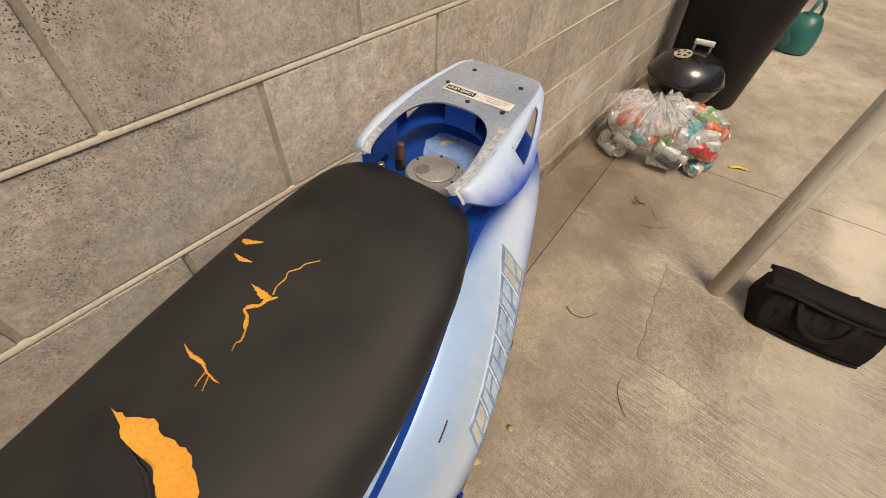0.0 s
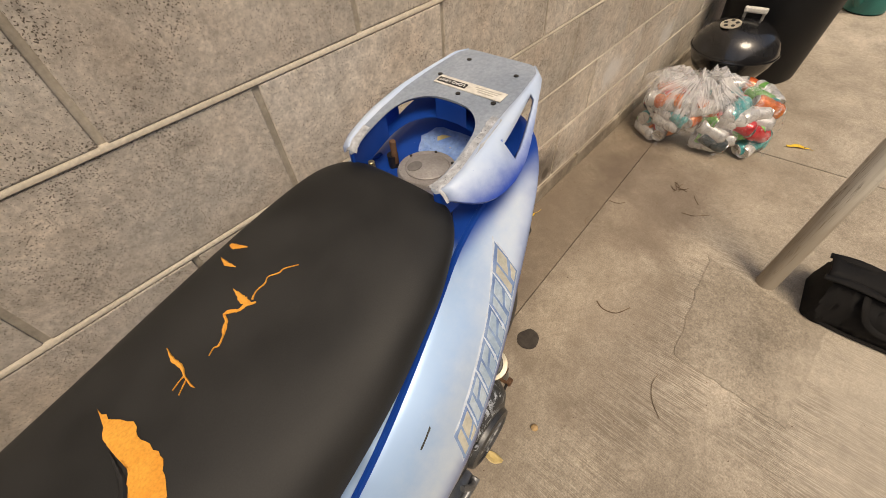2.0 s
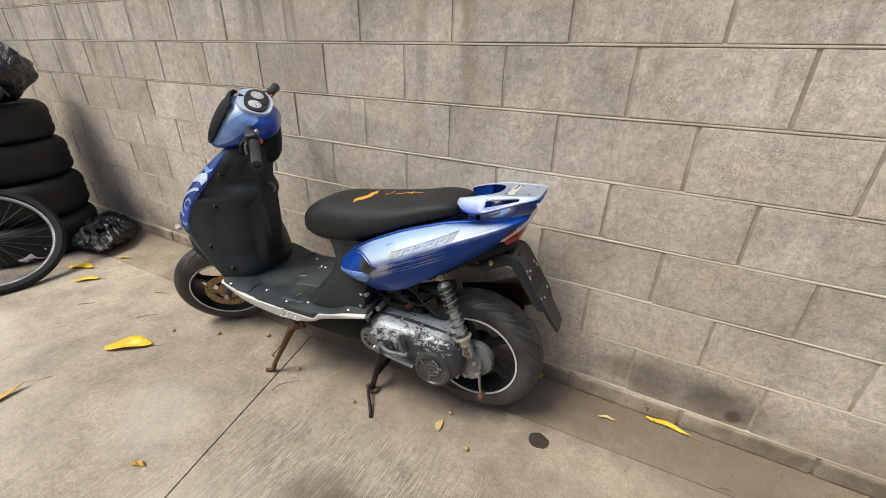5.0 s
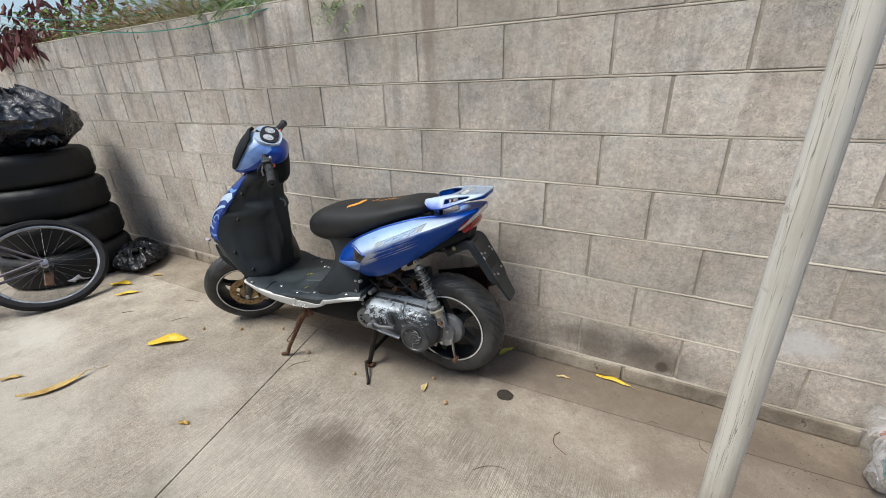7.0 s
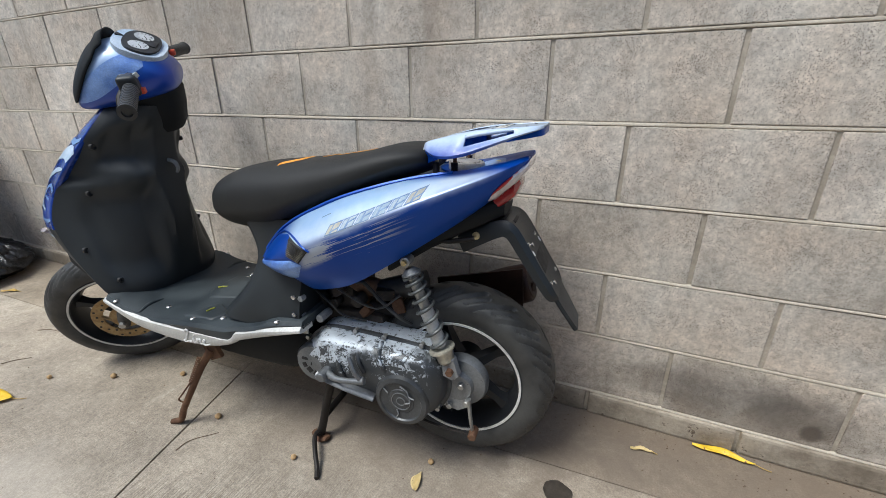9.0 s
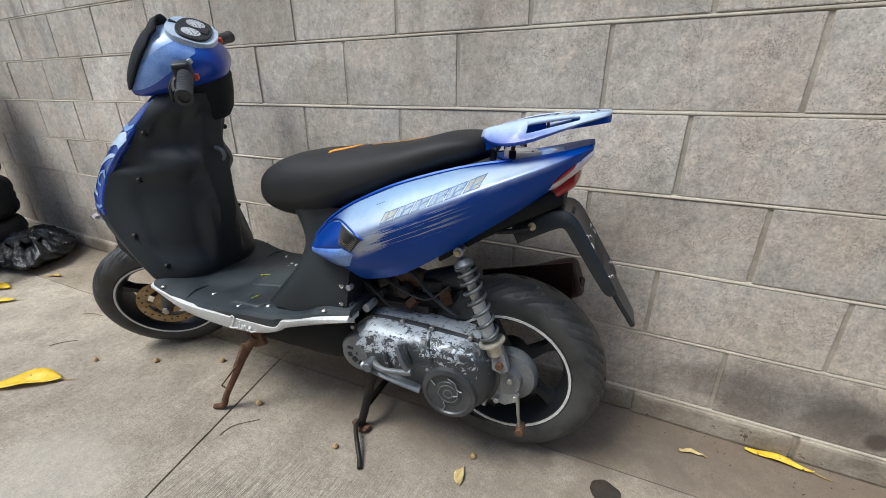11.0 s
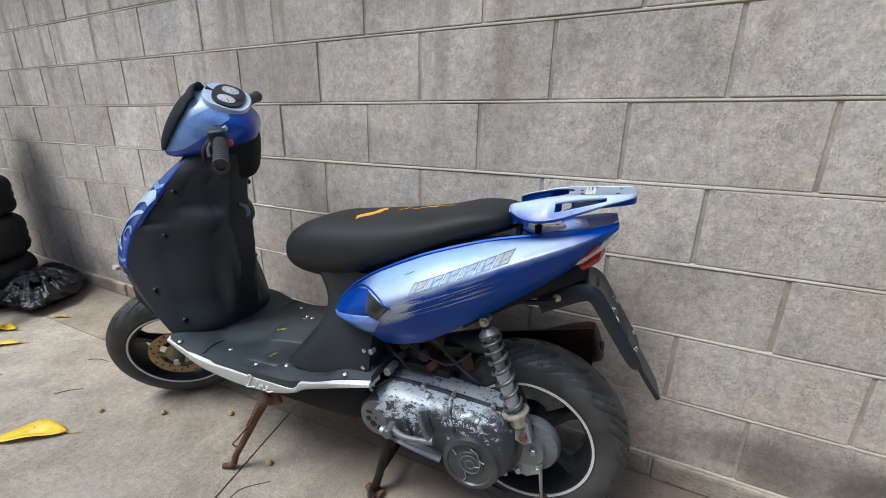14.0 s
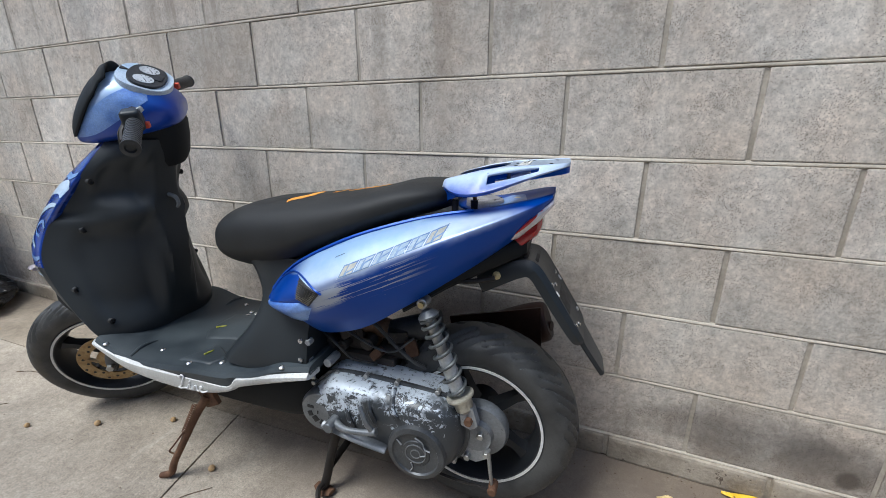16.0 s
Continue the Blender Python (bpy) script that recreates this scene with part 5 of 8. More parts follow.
for x, z, hw, th, tilt in smooth_line([(0.0, 0.646, 0.066, 0.030, 25), (-0.05, 0.676, 0.076, 0.030, 15), (-0.095, 0.696, 0.080, 0.028, 0), (-0.122, 0.690, 0.082, 0.024, -30), (-0.147, 0.656, 0.082, 0.022, -55), (-0.190, 0.590, 0.081, 0.020, -56), (-0.218, 0.548, 0.077, 0.018, -57), (-0.228, 0.533, 0.066, 0.012, -57)], 3):
    hw *= 0.9
    a = radians(tilt)
    ux, uz = math.sin(a), math.cos(a)
    rings.append([(x + ux * t * th, y * hw, z + uz * t * th) for y, t in ((-1, -0.9), (-1, -0.1), (-0.86, 0.42), (-0.7, 0.3), (0, 0.3), (0.7, 0.3), (0.86, 0.42), (1, -0.1), (1, -0.9), (0.8, -0.5), (0, -0.5), (-0.8, -0.5))])
loft(bm, rings)
carrier = part("plate_carrier", bm, PLASTIC, scooter, "black plastic mudguard and number plate carrier")


def on_carrier(x, y, lift=0.0065):
    z = float(np.interp(-x, [0.095, 0.122, 0.147, 0.190, 0.218], [0.696, 0.690, 0.656, 0.590, 0.548]))
    return Matrix.Translation((x - lift * 0.83, y, z + lift * 0.56)) @ pose(0, 0, 0, 0, -56)


bm = B()
loft(bm, [[(x - 0.5 * t, y * hw, z + 0.34 * t) for y, t in ((-1, 0.0), (-0.93, 0.010), (0.93, 0.010), (1, 0.0), (0.95, -0.006), (-0.95, -0.006))] for x, z, hw in smooth_line([(-0.212, 0.552, 0.058), (-0.236, 0.514, 0.054), (-0.262, 0.474, 0.045), (-0.276, 0.452, 0.038)], 3)])
part("mud_flap", bm, PLASTIC, carrier, "tapered black flap below the carrier")
for x0, y0 in ((-0.150, 0.052), (-0.156, 0.026), (-0.206, 0.052), (-0.212, 0.024), (-0.152, -0.040), (-0.208, -0.040)):
    part("plate_screw", lathe(B(), [(0.0052, 0), (0.0052, 0.003), (0.0001, 0.0045)], 10, on_carrier(x0, y0)), CHROME, carrier)
# thin black panels paint the shade of the carrier's recesses
for x0, sx, sy, ry in ((-0.108, 0.034, 0.080, -12), (-0.180, 0.046, 0.092, -56)):
    bm = B()
    box(bm, (sx, sy, 0.004), (Matrix.Translation((x0, 0, 0.7015)) @ pose(0, 0, 0, 0, ry)) if ry > -30 else on_carrier(x0, 0.0, 0.005), 0.0015)
    part("recess_shade_panel", bm, MESHBLACK, carrier)
for y0 in (0.052, -0.052):
    bm = B()
    box(bm, (0.012, 0.003, 0.003), on_carrier(-0.163, y0, 0.0075))
    part("plate_slot", bm, WHITEPAINT, carrier)
part("carrier_bolt", lathe(B(), [(0.009, 0), (0.009, 0.003), (0.0045, 0.0045), (0.0001, 0.005)], 12, pose(-0.042, 0.066, 0.668), "y"), BRASS, carrier)
for s in (1, -1):
    part("tail_tube", tube(B(), [(0.10, s * 0.085, 0.655), (0.02, s * 0.088, 0.655), (-0.04, s * 0.078, 0.665)], 0.006, 8), DARKSTEEL, scooter)
# ---- scooter: engine, drive case, suspension, stands, exhaust ----
case_line = [(0.412, 0.302), (0.402, 0.340), (0.372, 0.372), (0.335, 0.396), (0.25, 0.400), (0.11, 0.394), (0.042, 0.384), (0.012, 0.356), (0.0, 0.312), (0.002, 0.265), (0.02, 0.226), (0.055, 0.198), (0.105, 0.184), (0.165, 0.222), (0.24, 0.240), (0.322, 0.250), (0.385, 0.262)]
case_pts = [tuple(p) for p in smooth_line(case_line + case_line[:1], 3)][:-1]
cx, cz = 0.19, 0.31


def case_ring(y, inset):
    out = []
    for x, z in case_pts:
        d = math.hypot(x - cx, z - cz)
        k = (d - inset) / d
        out.append((cx + (x - cx) * k, y, cz + (z - cz) * k * (1.0 if z < cz else 1.0)))
    return out


bm = B()
loft(bm, [case_ring(0.058, 0.006), case_ring(0.062, 0.0), case_ring(0.120, 0.0), case_ring(0.124, 0.006), case_ring(0.150, 0.010), case_ring(0.170, 0.022), case_ring(0.178, 0.040)])
drive = part("drive_case", bm, CASE, scooter, "scuffed black and silver drive case")
bm = B()
loft(bm, [case_ring(0.1185, -0.003), case_ring(0.1255, -0.003)])
part("case_seam", bm, CASE_DARK, drive)
# pressed ribs across the case, grey band below
for x0, z0, x1, z1 in ((0.292, 0.382, 0.262, 0.285), (0.232, 0.392, 0.205, 0.32), (0.172, 0.392, 0.150, 0.345)):
    part("case_rib", tube(B(), [(x0, 0.140, z0), ((x0 + x1) / 2, 0.180, (z0 + z1) / 2), (x1, 0.180, z1)], 0.006, 8, 4), CASE, drive)
bm = B()
tube(bm, [(0.345, 0.168, 0.278), (0.26, 0.180, 0.268), (0.18, 0.178, 0.250)], [0.022, 0.020, 0.016], 10, 4, 0.5)
part("lower_band", bm, CASE_GREY, drive)
clutch = part("clutch_cover", lathe(B(), [(0.071, 0.140), (0.071, 0.178), (0.067, 0.187), (0.056, 0.190), (0.053, 0.186), (0.034, 0.183), (0.032, 0.185), (0.0001, 0.186)], 48, pose(0.105, 0, 0.264), "y"), CASE_DARK, drive, "round dark clutch cover with chipped paint")
for r in (0.025, 0.012):
    part("cast_ring", lathe(B(), [(r, 0.185), (r, 0.1875), (r - 0.002, 0.1875), (r - 0.002, 0.185)], 32, pose(0.105, 0, 0.264), "y", cap=False), CASE_GREY, clutch)
# thin pale strokes paint the highlights of cracks in the cover's paint
for pts in ([(0.105, 0.310), (0.088, 0.300), (0.082, 0.284), (0.070, 0.280)], [(0.082, 0.284), (0.080, 0.268), (0.092, 0.262)], [(0.150, 0.296), (0.138, 0.282)], [(0.118, 0.214), (0.112, 0.226), (0.116, 0.238)]):
    part("chip", tube(B(), [(x, 0.1875, z) for x, z in pts], 0.0022, 6, 3, 0.6), HUBGREY, clutch, "pale stroke painting the highlight of a crack in the paint")
fan = part("vent_cover", lathe(B(), [(0.056, 0.140), (0.056, 0.168), (0.050, 0.176), (0.0001, 0.180)], 36, pose(0.356, 0, 0.306), "y"), CASE_GREY, drive, "grey round vent cover with slots")
for k, (dx, dz, sx, sz) in enumerate(((0.024, 0.014, 0.011, 0.005), (0.026, -0.006, 0.008, 0.009), (0.012, -0.018, 0.010, 0.011), (-0.006, -0.026, 0.010, 0.009), (0.004, 0.002, 0.006, 0.003))):
    bm = B()
    box(bm, (sx * 1.6, 0.004, sz * 1.5), pose(0.356 + dx, 0.1785 - 0.05 * (dx * dx + dz * dz) / 0.05, 0.306 + dz, 0, 20 * k), 0.0015)
    part("vent_slot", bm, MESHBLACK, fan)
# kick-start lever
bm = B()
tube(bm, [(0.312, 0.186, 0.300), (0.27, 0.205, 0.303), (0.215, 0.208, 0.312), (0.190, 0.206, 0.318)], [0.011, 0.0075, 0.0075, 0.009], 10, 4)
kick = part("kick_lever", bm, CASE_GREY, drive, "grey kick-start lever")
part("lever_boss", cyl(B(), (0.312, 0.172, 0.300), (0.312, 0.214, 0.300), 0.013, segs=16, bevel=0.002), CASE_GREY, kick)
bm = B()
tube(bm, [(0.200, 0.206, 0.318), (0.212, 0.212, 0.345), (0.228, 0.204, 0.376)], [0.007, 0.006, 0.0055], 8, 3)
part("lever_pedal", bm, CASE_GREY, kick)
for x, z in ((0.40, 0.35), (0.33, 0.392), (0.25, 0.40), (0.17, 0.398), (0.07, 0.395), (-0.004, 0.345), (0.03, 0.215), (0.17, 0.226), (0.25, 0.243), (0.33, 0.252)):
    part("case_bolt", cyl(B(), (x, 0.118, z), (x, 0.134, z), 0.0065, segs=8, bevel=0.001), STEEL, drive)

# rear hub, brake lever
hub = part("rear_hub", lathe(B(), [(0.070, 0.070), (0.072, 0.085), (0.066, 0.100), (0.040, 0.106), (0.036, 0.120), (0.0001, 0.122)], 32, pose(-0.018, 0, 0.286), "y"), CASE_GREY, scooter, "grey alloy rear hub and brake plate")
bm = B()
prism(bm, [(0.045, 0.315), (0.012, 0.345), (-0.022, 0.330), (-0.040, 0.275), (-0.052, 0.235), (-0.02, 0.215), (0.02, 0.222), (0.055, 0.25)], 0.10, 0.118, Matrix(((1, 0, 0, 0), (0, 0, 1, 0), (0, 1, 0, 0), (0, 0, 0, 1))))
part("hub_bracket", bevel_all(bm, 0.004), HUBGREY, hub)
for x, z in ((-0.03, 0.298), (-0.045, 0.25), (0.0, 0.232), (0.035, 0.25), (-0.012, 0.325), (0.03, 0.225)):
    part("hub_nut", cyl(B(), (x, 0.115, z), (x, 0.132, z), 0.008, segs=6, bevel=0.001), STEEL, hub)
bm = B()
tube(bm, [(-0.050, 0.124, 0.262), (-0.056, 0.130, 0.215), (-0.062, 0.126, 0.165)], [0.010, 0.0085, 0.007], 8, 3, 0.5)
part("brake_arm", bm, STEEL, hub)
part("arm_pivot", cyl(B(), (-0.064, 0.110, 0.163), (-0.064, 0.145, 0.163), 0.011, segs=12, bevel=0.002), RUST, hub)
bm = B()
tube(bm, [(-0.063, 0.135, 0.163), (0.05, 0.15, 0.186), (0.18, 0.13, 0.205), (0.33, 0.10, 0.24)], 0.0035, 6, 4)
part("brake_cable", bm, DARKSTEEL, hub)

# shock absorber: coil over a pale damper
top, low = Vector((0.102, 0.128, 0.612)), Vector((-0.004, 0.128, 0.342))
axis = (low - top)
shock = part("shock_absorber", cyl(B(), top + axis * 0.10, top + axis * 0.80, 0.0125, segs=18), STEEL, scooter, "coil-over rear shock absorber with black spring")
part("damper_body", cyl(B(), top + axis * 0.42, top + axis * 0.76, 0.0165, segs=18, bevel=0.002), surf("grey damper", (0.50, 0.52, 0.52), (0.62, 0.64, 0.64), 20, 0.35, 0.5), shock)
q = axis.to_track_quat("Z", "Y").to_matrix().to_4x4()
M = Matrix.Translation(top) @ q
L = axis.length
pts, rad = [], []
for i in range(8 * 14 + 1):
    t = i / (8 * 14)
    # close-wound upper coils, open below
    turns = 8.0 * (t ** 0.72)
    a = 2 * math.pi * turns
    pts.append(M @ Vector((0.022 * math.cos(a), 0.022 * math.sin(a), L * (0.11 + 0.68 * t))))
bm = B()
tube(bm, pts, 0.0040, 8, 1)
part("coil_spring", bm, surf("worn grey spring", (0.06, 0.065, 0.066), (0.14, 0.15, 0.15), 40, 0.45, 0.3, 200, 0.1), shock, "worn dark grey coil spring")
part("upper_cup", lathe(B(), [(0.010, L * 0.06), (0.017, L * 0.08), (0.0235, L * 0.10), (0.0235, L * 0.11), (0.012, L * 0.115)], 22, M), CASE_GREY, shock)
part("lower_cup", lathe(B(), [(0.012, L * 0.775), (0.032, L * 0.785), (0.032, L * 0.80), (0.022, L * 0.815), (0.021, L * 0.90), (0.013, L * 0.93), (0.010, L * 0.94)], 22, M), surf("pale zinc clevis", (0.48, 0.45, 0.36), (0.60, 0.57, 0.48), 30, 0.4, 0.6), shock)
part("top_eye", cyl(B(), top + Vector((0, -0.02, 0)), top + Vector((0, 0.012, 0)), 0.012, segs=16, bevel=0.002), STEEL, shock)
part("top_bolt", cyl(B(), top + Vector((0, 0.010, 0)), top + Vector((0, 0.018, 0)), 0.007, segs=6), BRASS, shock)
bm = B()
prism(bm, [(0.017, 0.385), (-0.014, 0.378), (-0.026, 0.335), (-0.010, 0.322), (0.012, 0.330)], 0.118, 0.140, Matrix(((1, 0, 0, 0), (0, 0, 1, 0), (0, 1, 0, 0), (0, 0, 0, 1))))
part("clevis", bevel_all(bm, 0.003), HUBGREY, shock)
part("lower_bolt", cyl(B(), (-0.006, 0.135, 0.347), (-0.006, 0.152, 0.347), 0.0095, segs=6, bevel=0.001), RUST, shock)

# engine behind the case
engine = part("engine_block", bevel_all(box(box(B(), (0.20, 0.15, 0.12), pose(0.30, 0.0, 0.36)), (0.13, 0.13, 0.10), pose(0.36, -0.01, 0.44)), 0.012), ENGINE, scooter, "greasy engine with rusty carburettor and hoses")
for k in range(6):
    bm = B()
    box(bm, (0.006, 0.15, 0.11), pose(0.415 + 0.013 * k, 0.0, 0.40), 0.001)
    part("cooling_fin", bm, ENGINE, engine)
part("carburettor", cyl(cyl(B(), (0.23, 0.02, 0.47), (0.31, 0.03, 0.49), 0.026, segs=16, bevel=0.004), (0.275, 0.03, 0.50), (0.275, 0.03, 0.43), 0.020, segs=14, bevel=0.003), surf("rusty brown alloy", (0.17, 0.09, 0.05), (0.26, 0.17, 0.11), 40, 0.6, 0.4), engine)
for x_, y_, z_, r_ in ((0.27, 0.05, 0.455, 0.018), (0.335, 0.06, 0.445, 0.014)):
    part("carburettor_cap", cyl(B(), (x_, y_, z_), (x_, y_ + 0.035, z_), r_, segs=14, bevel=0.003), ENGINE, engine)
part("intake_pipe", tube(B(), [(0.31, 0.03, 0.49), (0.355, 0.03, 0.50), (0.39, 0.02, 0.47)], 0.017, 12), RUBBER, engine)
part("air_duct", tube(B(), [(0.23, 0.02, 0.47), (0.16, 0.02, 0.49), (0.10, 0.01, 0.50)], [0.026, 0.032, 0.038], 14), RUBBER, engine)
part("fuel_hose", tube(B(), [(0.28, 0.06, 0.50), (0.24, 0.09, 0.52), (0.20, 0.08, 0.47), (0.15, 0.09, 0.44), (0.12, 0.07, 0.41)], 0.005, 8), RUBBER, engine)
part("cable", tube(B(), [(0.40, 0.10, 0.50), (0.33, 0.115, 0.46), (0.30, 0.10, 0.42), (0.24, 0.09, 0.41)], 0.0035, 6), RUBBER, engine)
part("cable", tube(B(), [(0.38, 0.09, 0.53), (0.30, 0.10, 0.49), (0.20, 0.105, 0.46), (0.14, 0.09, 0.50)], 0.003, 6), RUBBER, engine)
part("starter_motor", cyl(B(), (0.16, 0.04, 0.43), (0.25, 0.04, 0.425), 0.022, segs=16, bevel=0.004), DARKSTEEL, engine)
part("frame_bracket", bevel_all(box(B(), (0.022, 0.006, 0.125), pose(0.392, 0.158, 0.445, 0, 8)), 0.002), STEEL, scooter)
for z in (0.40, 0.44, 0.49):
    part("bracket_bolt", cyl(B(), (0.378 - (z - 0.45) * 0.1, 0.155, z), (0.378 - (z - 0.45) * 0.1, 0.172, z), 0.008, segs=6, bevel=0.001), HUBGREY, scooter)
part("coil_bolt", cyl(B(), (0.345, 0.10, 0.425), (0.345, 0.145, 0.425), 0.011, segs=8, bevel=0.001), HUBGREY, engine)
for k, (x, y, z, sx, sy, sz) in enumerate(((0.20, 0.05, 0.475, 0.05, 0.03, 0.03), (0.16, 0.06, 0.452, 0.03, 0.02, 0.04), (0.32, 0.085, 0.485, 0.035, 0.02, 0.03), (0.245, 0.075, 0.43, 0.03, 0.03, 0.022), (0.37, 0.085, 0.46, 0.02, 0.02, 0.06))):
    part("engine_fitting", bevel_all(box(B(), (sx, sy, sz), pose(x, y, z, 10 * k, 15 * k, 20)), 0.004), RUST if k % 2 else ENGINE, engine)
# exhaust on the far side
ex = part("exhaust", tube(B(), [(0.16, -0.155, 0.30), (0.05, -0.160, 0.375), (-0.06, -0.162, 0.430), (-0.135, -0.162, 0.462), (-0.150, -0.162, 0.468)], [0.042, 0.055, 0.058, 0.055, 0.046], 20, 4), EXHAUST, scooter, "burnt brown-black exhaust silencer")
part("tail_pipe", cyl(B(), (-0.145, -0.155, 0.455), (-0.160, -0.150, 0.458), 0.013, segs=14), EXHAUST, ex)
part("head_pipe", tube(B(), [(0.16, -0.155, 0.30), (0.26, -0.12, 0.245), (0.36, -0.04, 0.26), (0.40, 0.0, 0.34)], 0.014, 10), RUST, ex)
bm = B()
prism(bm, [(-0.02, 0.34), (0.10, 0.40), (0.11, 0.47), (-0.01, 0.50), (-0.13, 0.53), (-0.14, 0.40)], -0.105, -0.098, Matrix(((1, 0, 0, 0), (0, 0, 1, 0), (0, 1, 0, 0), (0, 0, 0, 1))))
part("heat_guard", bm, EXHAUST, ex)

# centre stand, down on its feet; side stand out
cs = part("centre_stand", cyl(B(), (0.345, -0.12, 0.225), (0.345, 0.12, 0.225), 0.011, segs=12), DARKSTEEL, scooter, "dark oily centre stand, lowered")
for s in (1, -1):
    part("stand_leg", tube(B(), [(0.345, s * 0.118, 0.225), (0.368, s * 0.124, 0.15), (0.392, s * 0.130, 0.05), (0.404, s * 0.132, 0.012)], [0.013, 0.012, 0.012, 0.013], 10), DARKSTEEL, cs)
part("cross_tube", cyl(B(), (0.385, -0.13, 0.08), (0.385, 0.13, 0.08), 0.010, segs=12), DARKSTEEL, cs)
for s in (1, -1):
    bm = B()
    tube(bm, [(0.43, s * 0.128, 0.012), (0.40, s * 0.136, 0.006), (0.372, s * 0.142, 0.014)], [0.010, 0.020, 0.012], 10, 4, 0.35)
    part("stand_foot", bm, RUST, cs)
part("foot_lever", tube(B(), [(0.400, 0.136, 0.030), (0.398, 0.165, 0.034), (0.365, 0.21, 0.030), (0.342, 0.238, 0.012), (0.326, 0.262, 0.008)], [0.008, 0.007, 0.0065, 0.0065, 0.007], 8), DARKSTEEL, cs)
ss = part("side_stand", tube(B(), [(0.715, 0.175, 0.270), (0.745, 0.196, 0.215), (0.790, 0.212, 0.130), (0.832, 0.222, 0.055), (0.846, 0.228, 0.018), (0.878, 0.236, 0.006)], [0.012, 0.011, 0.010, 0.010, 0.010, 0.008], 10), RUST, scooter, "rusty side stand, folded out")
part("stand_plate", bevel_all(box(B(), (0.05, 0.014, 0.05), pose(0.712, 0.17, 0.262, 0, 25)), 0.004), RUST, ss)
pts = [Vector((0.728, 0.205, 0.262)).lerp(Vector((0.775, 0.216, 0.170)), t) + Vector((0.006 * math.cos(t * 80), 0.006 * math.sin(t * 80), 0)) for t in np.linspace(0, 1, 90)]
bm = B()
tube(bm, pts, 0.0014, 5, 1)
part("stand_spring", bm, RUST, ss)
part("spring_hook", tube(B(), [(0.775, 0.216, 0.170), (0.815, 0.224, 0.120), (0.835, 0.226, 0.095), (0.822, 0.222, 0.085)], 0.0025, 6), RUST, ss)
# ---- scooter: front end, steering, dash ----
PIVOT = Vector((0.96, 0, 1.0))
HEAD = Matrix.Translation(PIVOT) @ TURN @ Matrix.Translation(-PIVOT)
head_tab = smooth_line([(0.862, 0.992, 1.018, 1.040, 0.066), (0.875, 0.972, 1.015, 1.062, 0.090), (0.91, 0.955, 1.012, 1.092, 0.108), (0.98, 0.944, 1.004, 1.116, 0.118), (1.05, 0.936, 0.992, 1.112, 0.112), (1.12, 0.930, 0.975, 1.068, 0.090), (1.175, 0.932, 0.962, 1.015, 0.056), (1.20, 0.942, 0.958, 0.980, 0.022)], 3)
head_tab = [np.array((0.96 + (r[0] - 0.96) * (0.70 if r[0] > 0.96 else 1.0), *r[1:])) for r in head_tab]
head_tab = [np.array((r[0], 1.0 + (r[1] - 1.0) * 0.8, r[2], r[3] - 0.006, r[4] * 0.87)) for r in head_tab]
bm = B()
loft(bm, [super_ring(*[r[0], 0, r[1], r[2], r[3], r[4]], 32, 2.4) for r in head_tab])
head_tree = BVHTree.FromBMesh(bm)
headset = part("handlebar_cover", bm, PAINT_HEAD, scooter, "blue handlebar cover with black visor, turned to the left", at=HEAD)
# black visor over the front half, open at its top lip
def arc(x, zb, zc, zt, hw, grow, n=17):
    out = []
    for i in range(n):
        lo = 0.28 - 0.22 * min(1, max(0, (x - 1.0) / 0.11))
        a = math.pi * (lo + (1 - 2 * lo) * i / (n - 1))
        c, s = math.cos(a), math.sin(a)
        h = (zt - zc) if s > 0 else (zc - zb)
        out.append((x, (hw + grow) * math.copysign(abs(c) ** (2 / 2.4), c), zc + (h + grow) * math.copysign(abs(s) ** (2 / 2.4), s)))
    return out


rings = [arc(*r, 0.003) for r in ((0.992, 0.946, 1.01, 1.130, 0.086), (1.008, 0.944, 1.000, 1.124, 0.094))] + [arc(*r, 0.004) for r in head_tab if r[0] > 1.02]
bm = B()
loft(bm, rings, cap=False, close=False)
vis = part("visor", bm, PLASTIC_MATT, headset, "matt black visor")
sol = vis.modifiers.new("thickness", "SOLIDIFY")
sol.thickness, sol.offset = 0.004, 1
# dash and instruments
DASHM = Matrix.Translation((0.925, 0.004, 1.092)) @ pose(0, 0, 0, -9, -24, 0)
bm = B()
prism(bm, [(0.060 * math.copysign(abs(math.cos(a)) ** 0.75, math.cos(a)), 0.074 * math.copysign(abs(math.sin(a)) ** 0.75, math.sin(a))) for a in np.linspace(0, 2 * math.pi, 32, endpoint=False)], -0.026, 0.005, DASHM)
dash = part("dash", bevel_all(bm, 0.004), DASH, headset, "pale blue dash with twin dials")
bm = B()
prism(bm, [(0.041 * math.copysign(abs(math.cos(a)) ** 0.8, math.cos(a)) - 0.004, 0.066 * math.copysign(abs(math.sin(a)) ** 0.8, math.sin(a))) for a in np.linspace(0, 2 * math.pi, 32, endpoint=False)], 0.003, 0.011, DASHM)
part("dial_pod", bevel_all(bm, 0.003), BLACKINK, dash)
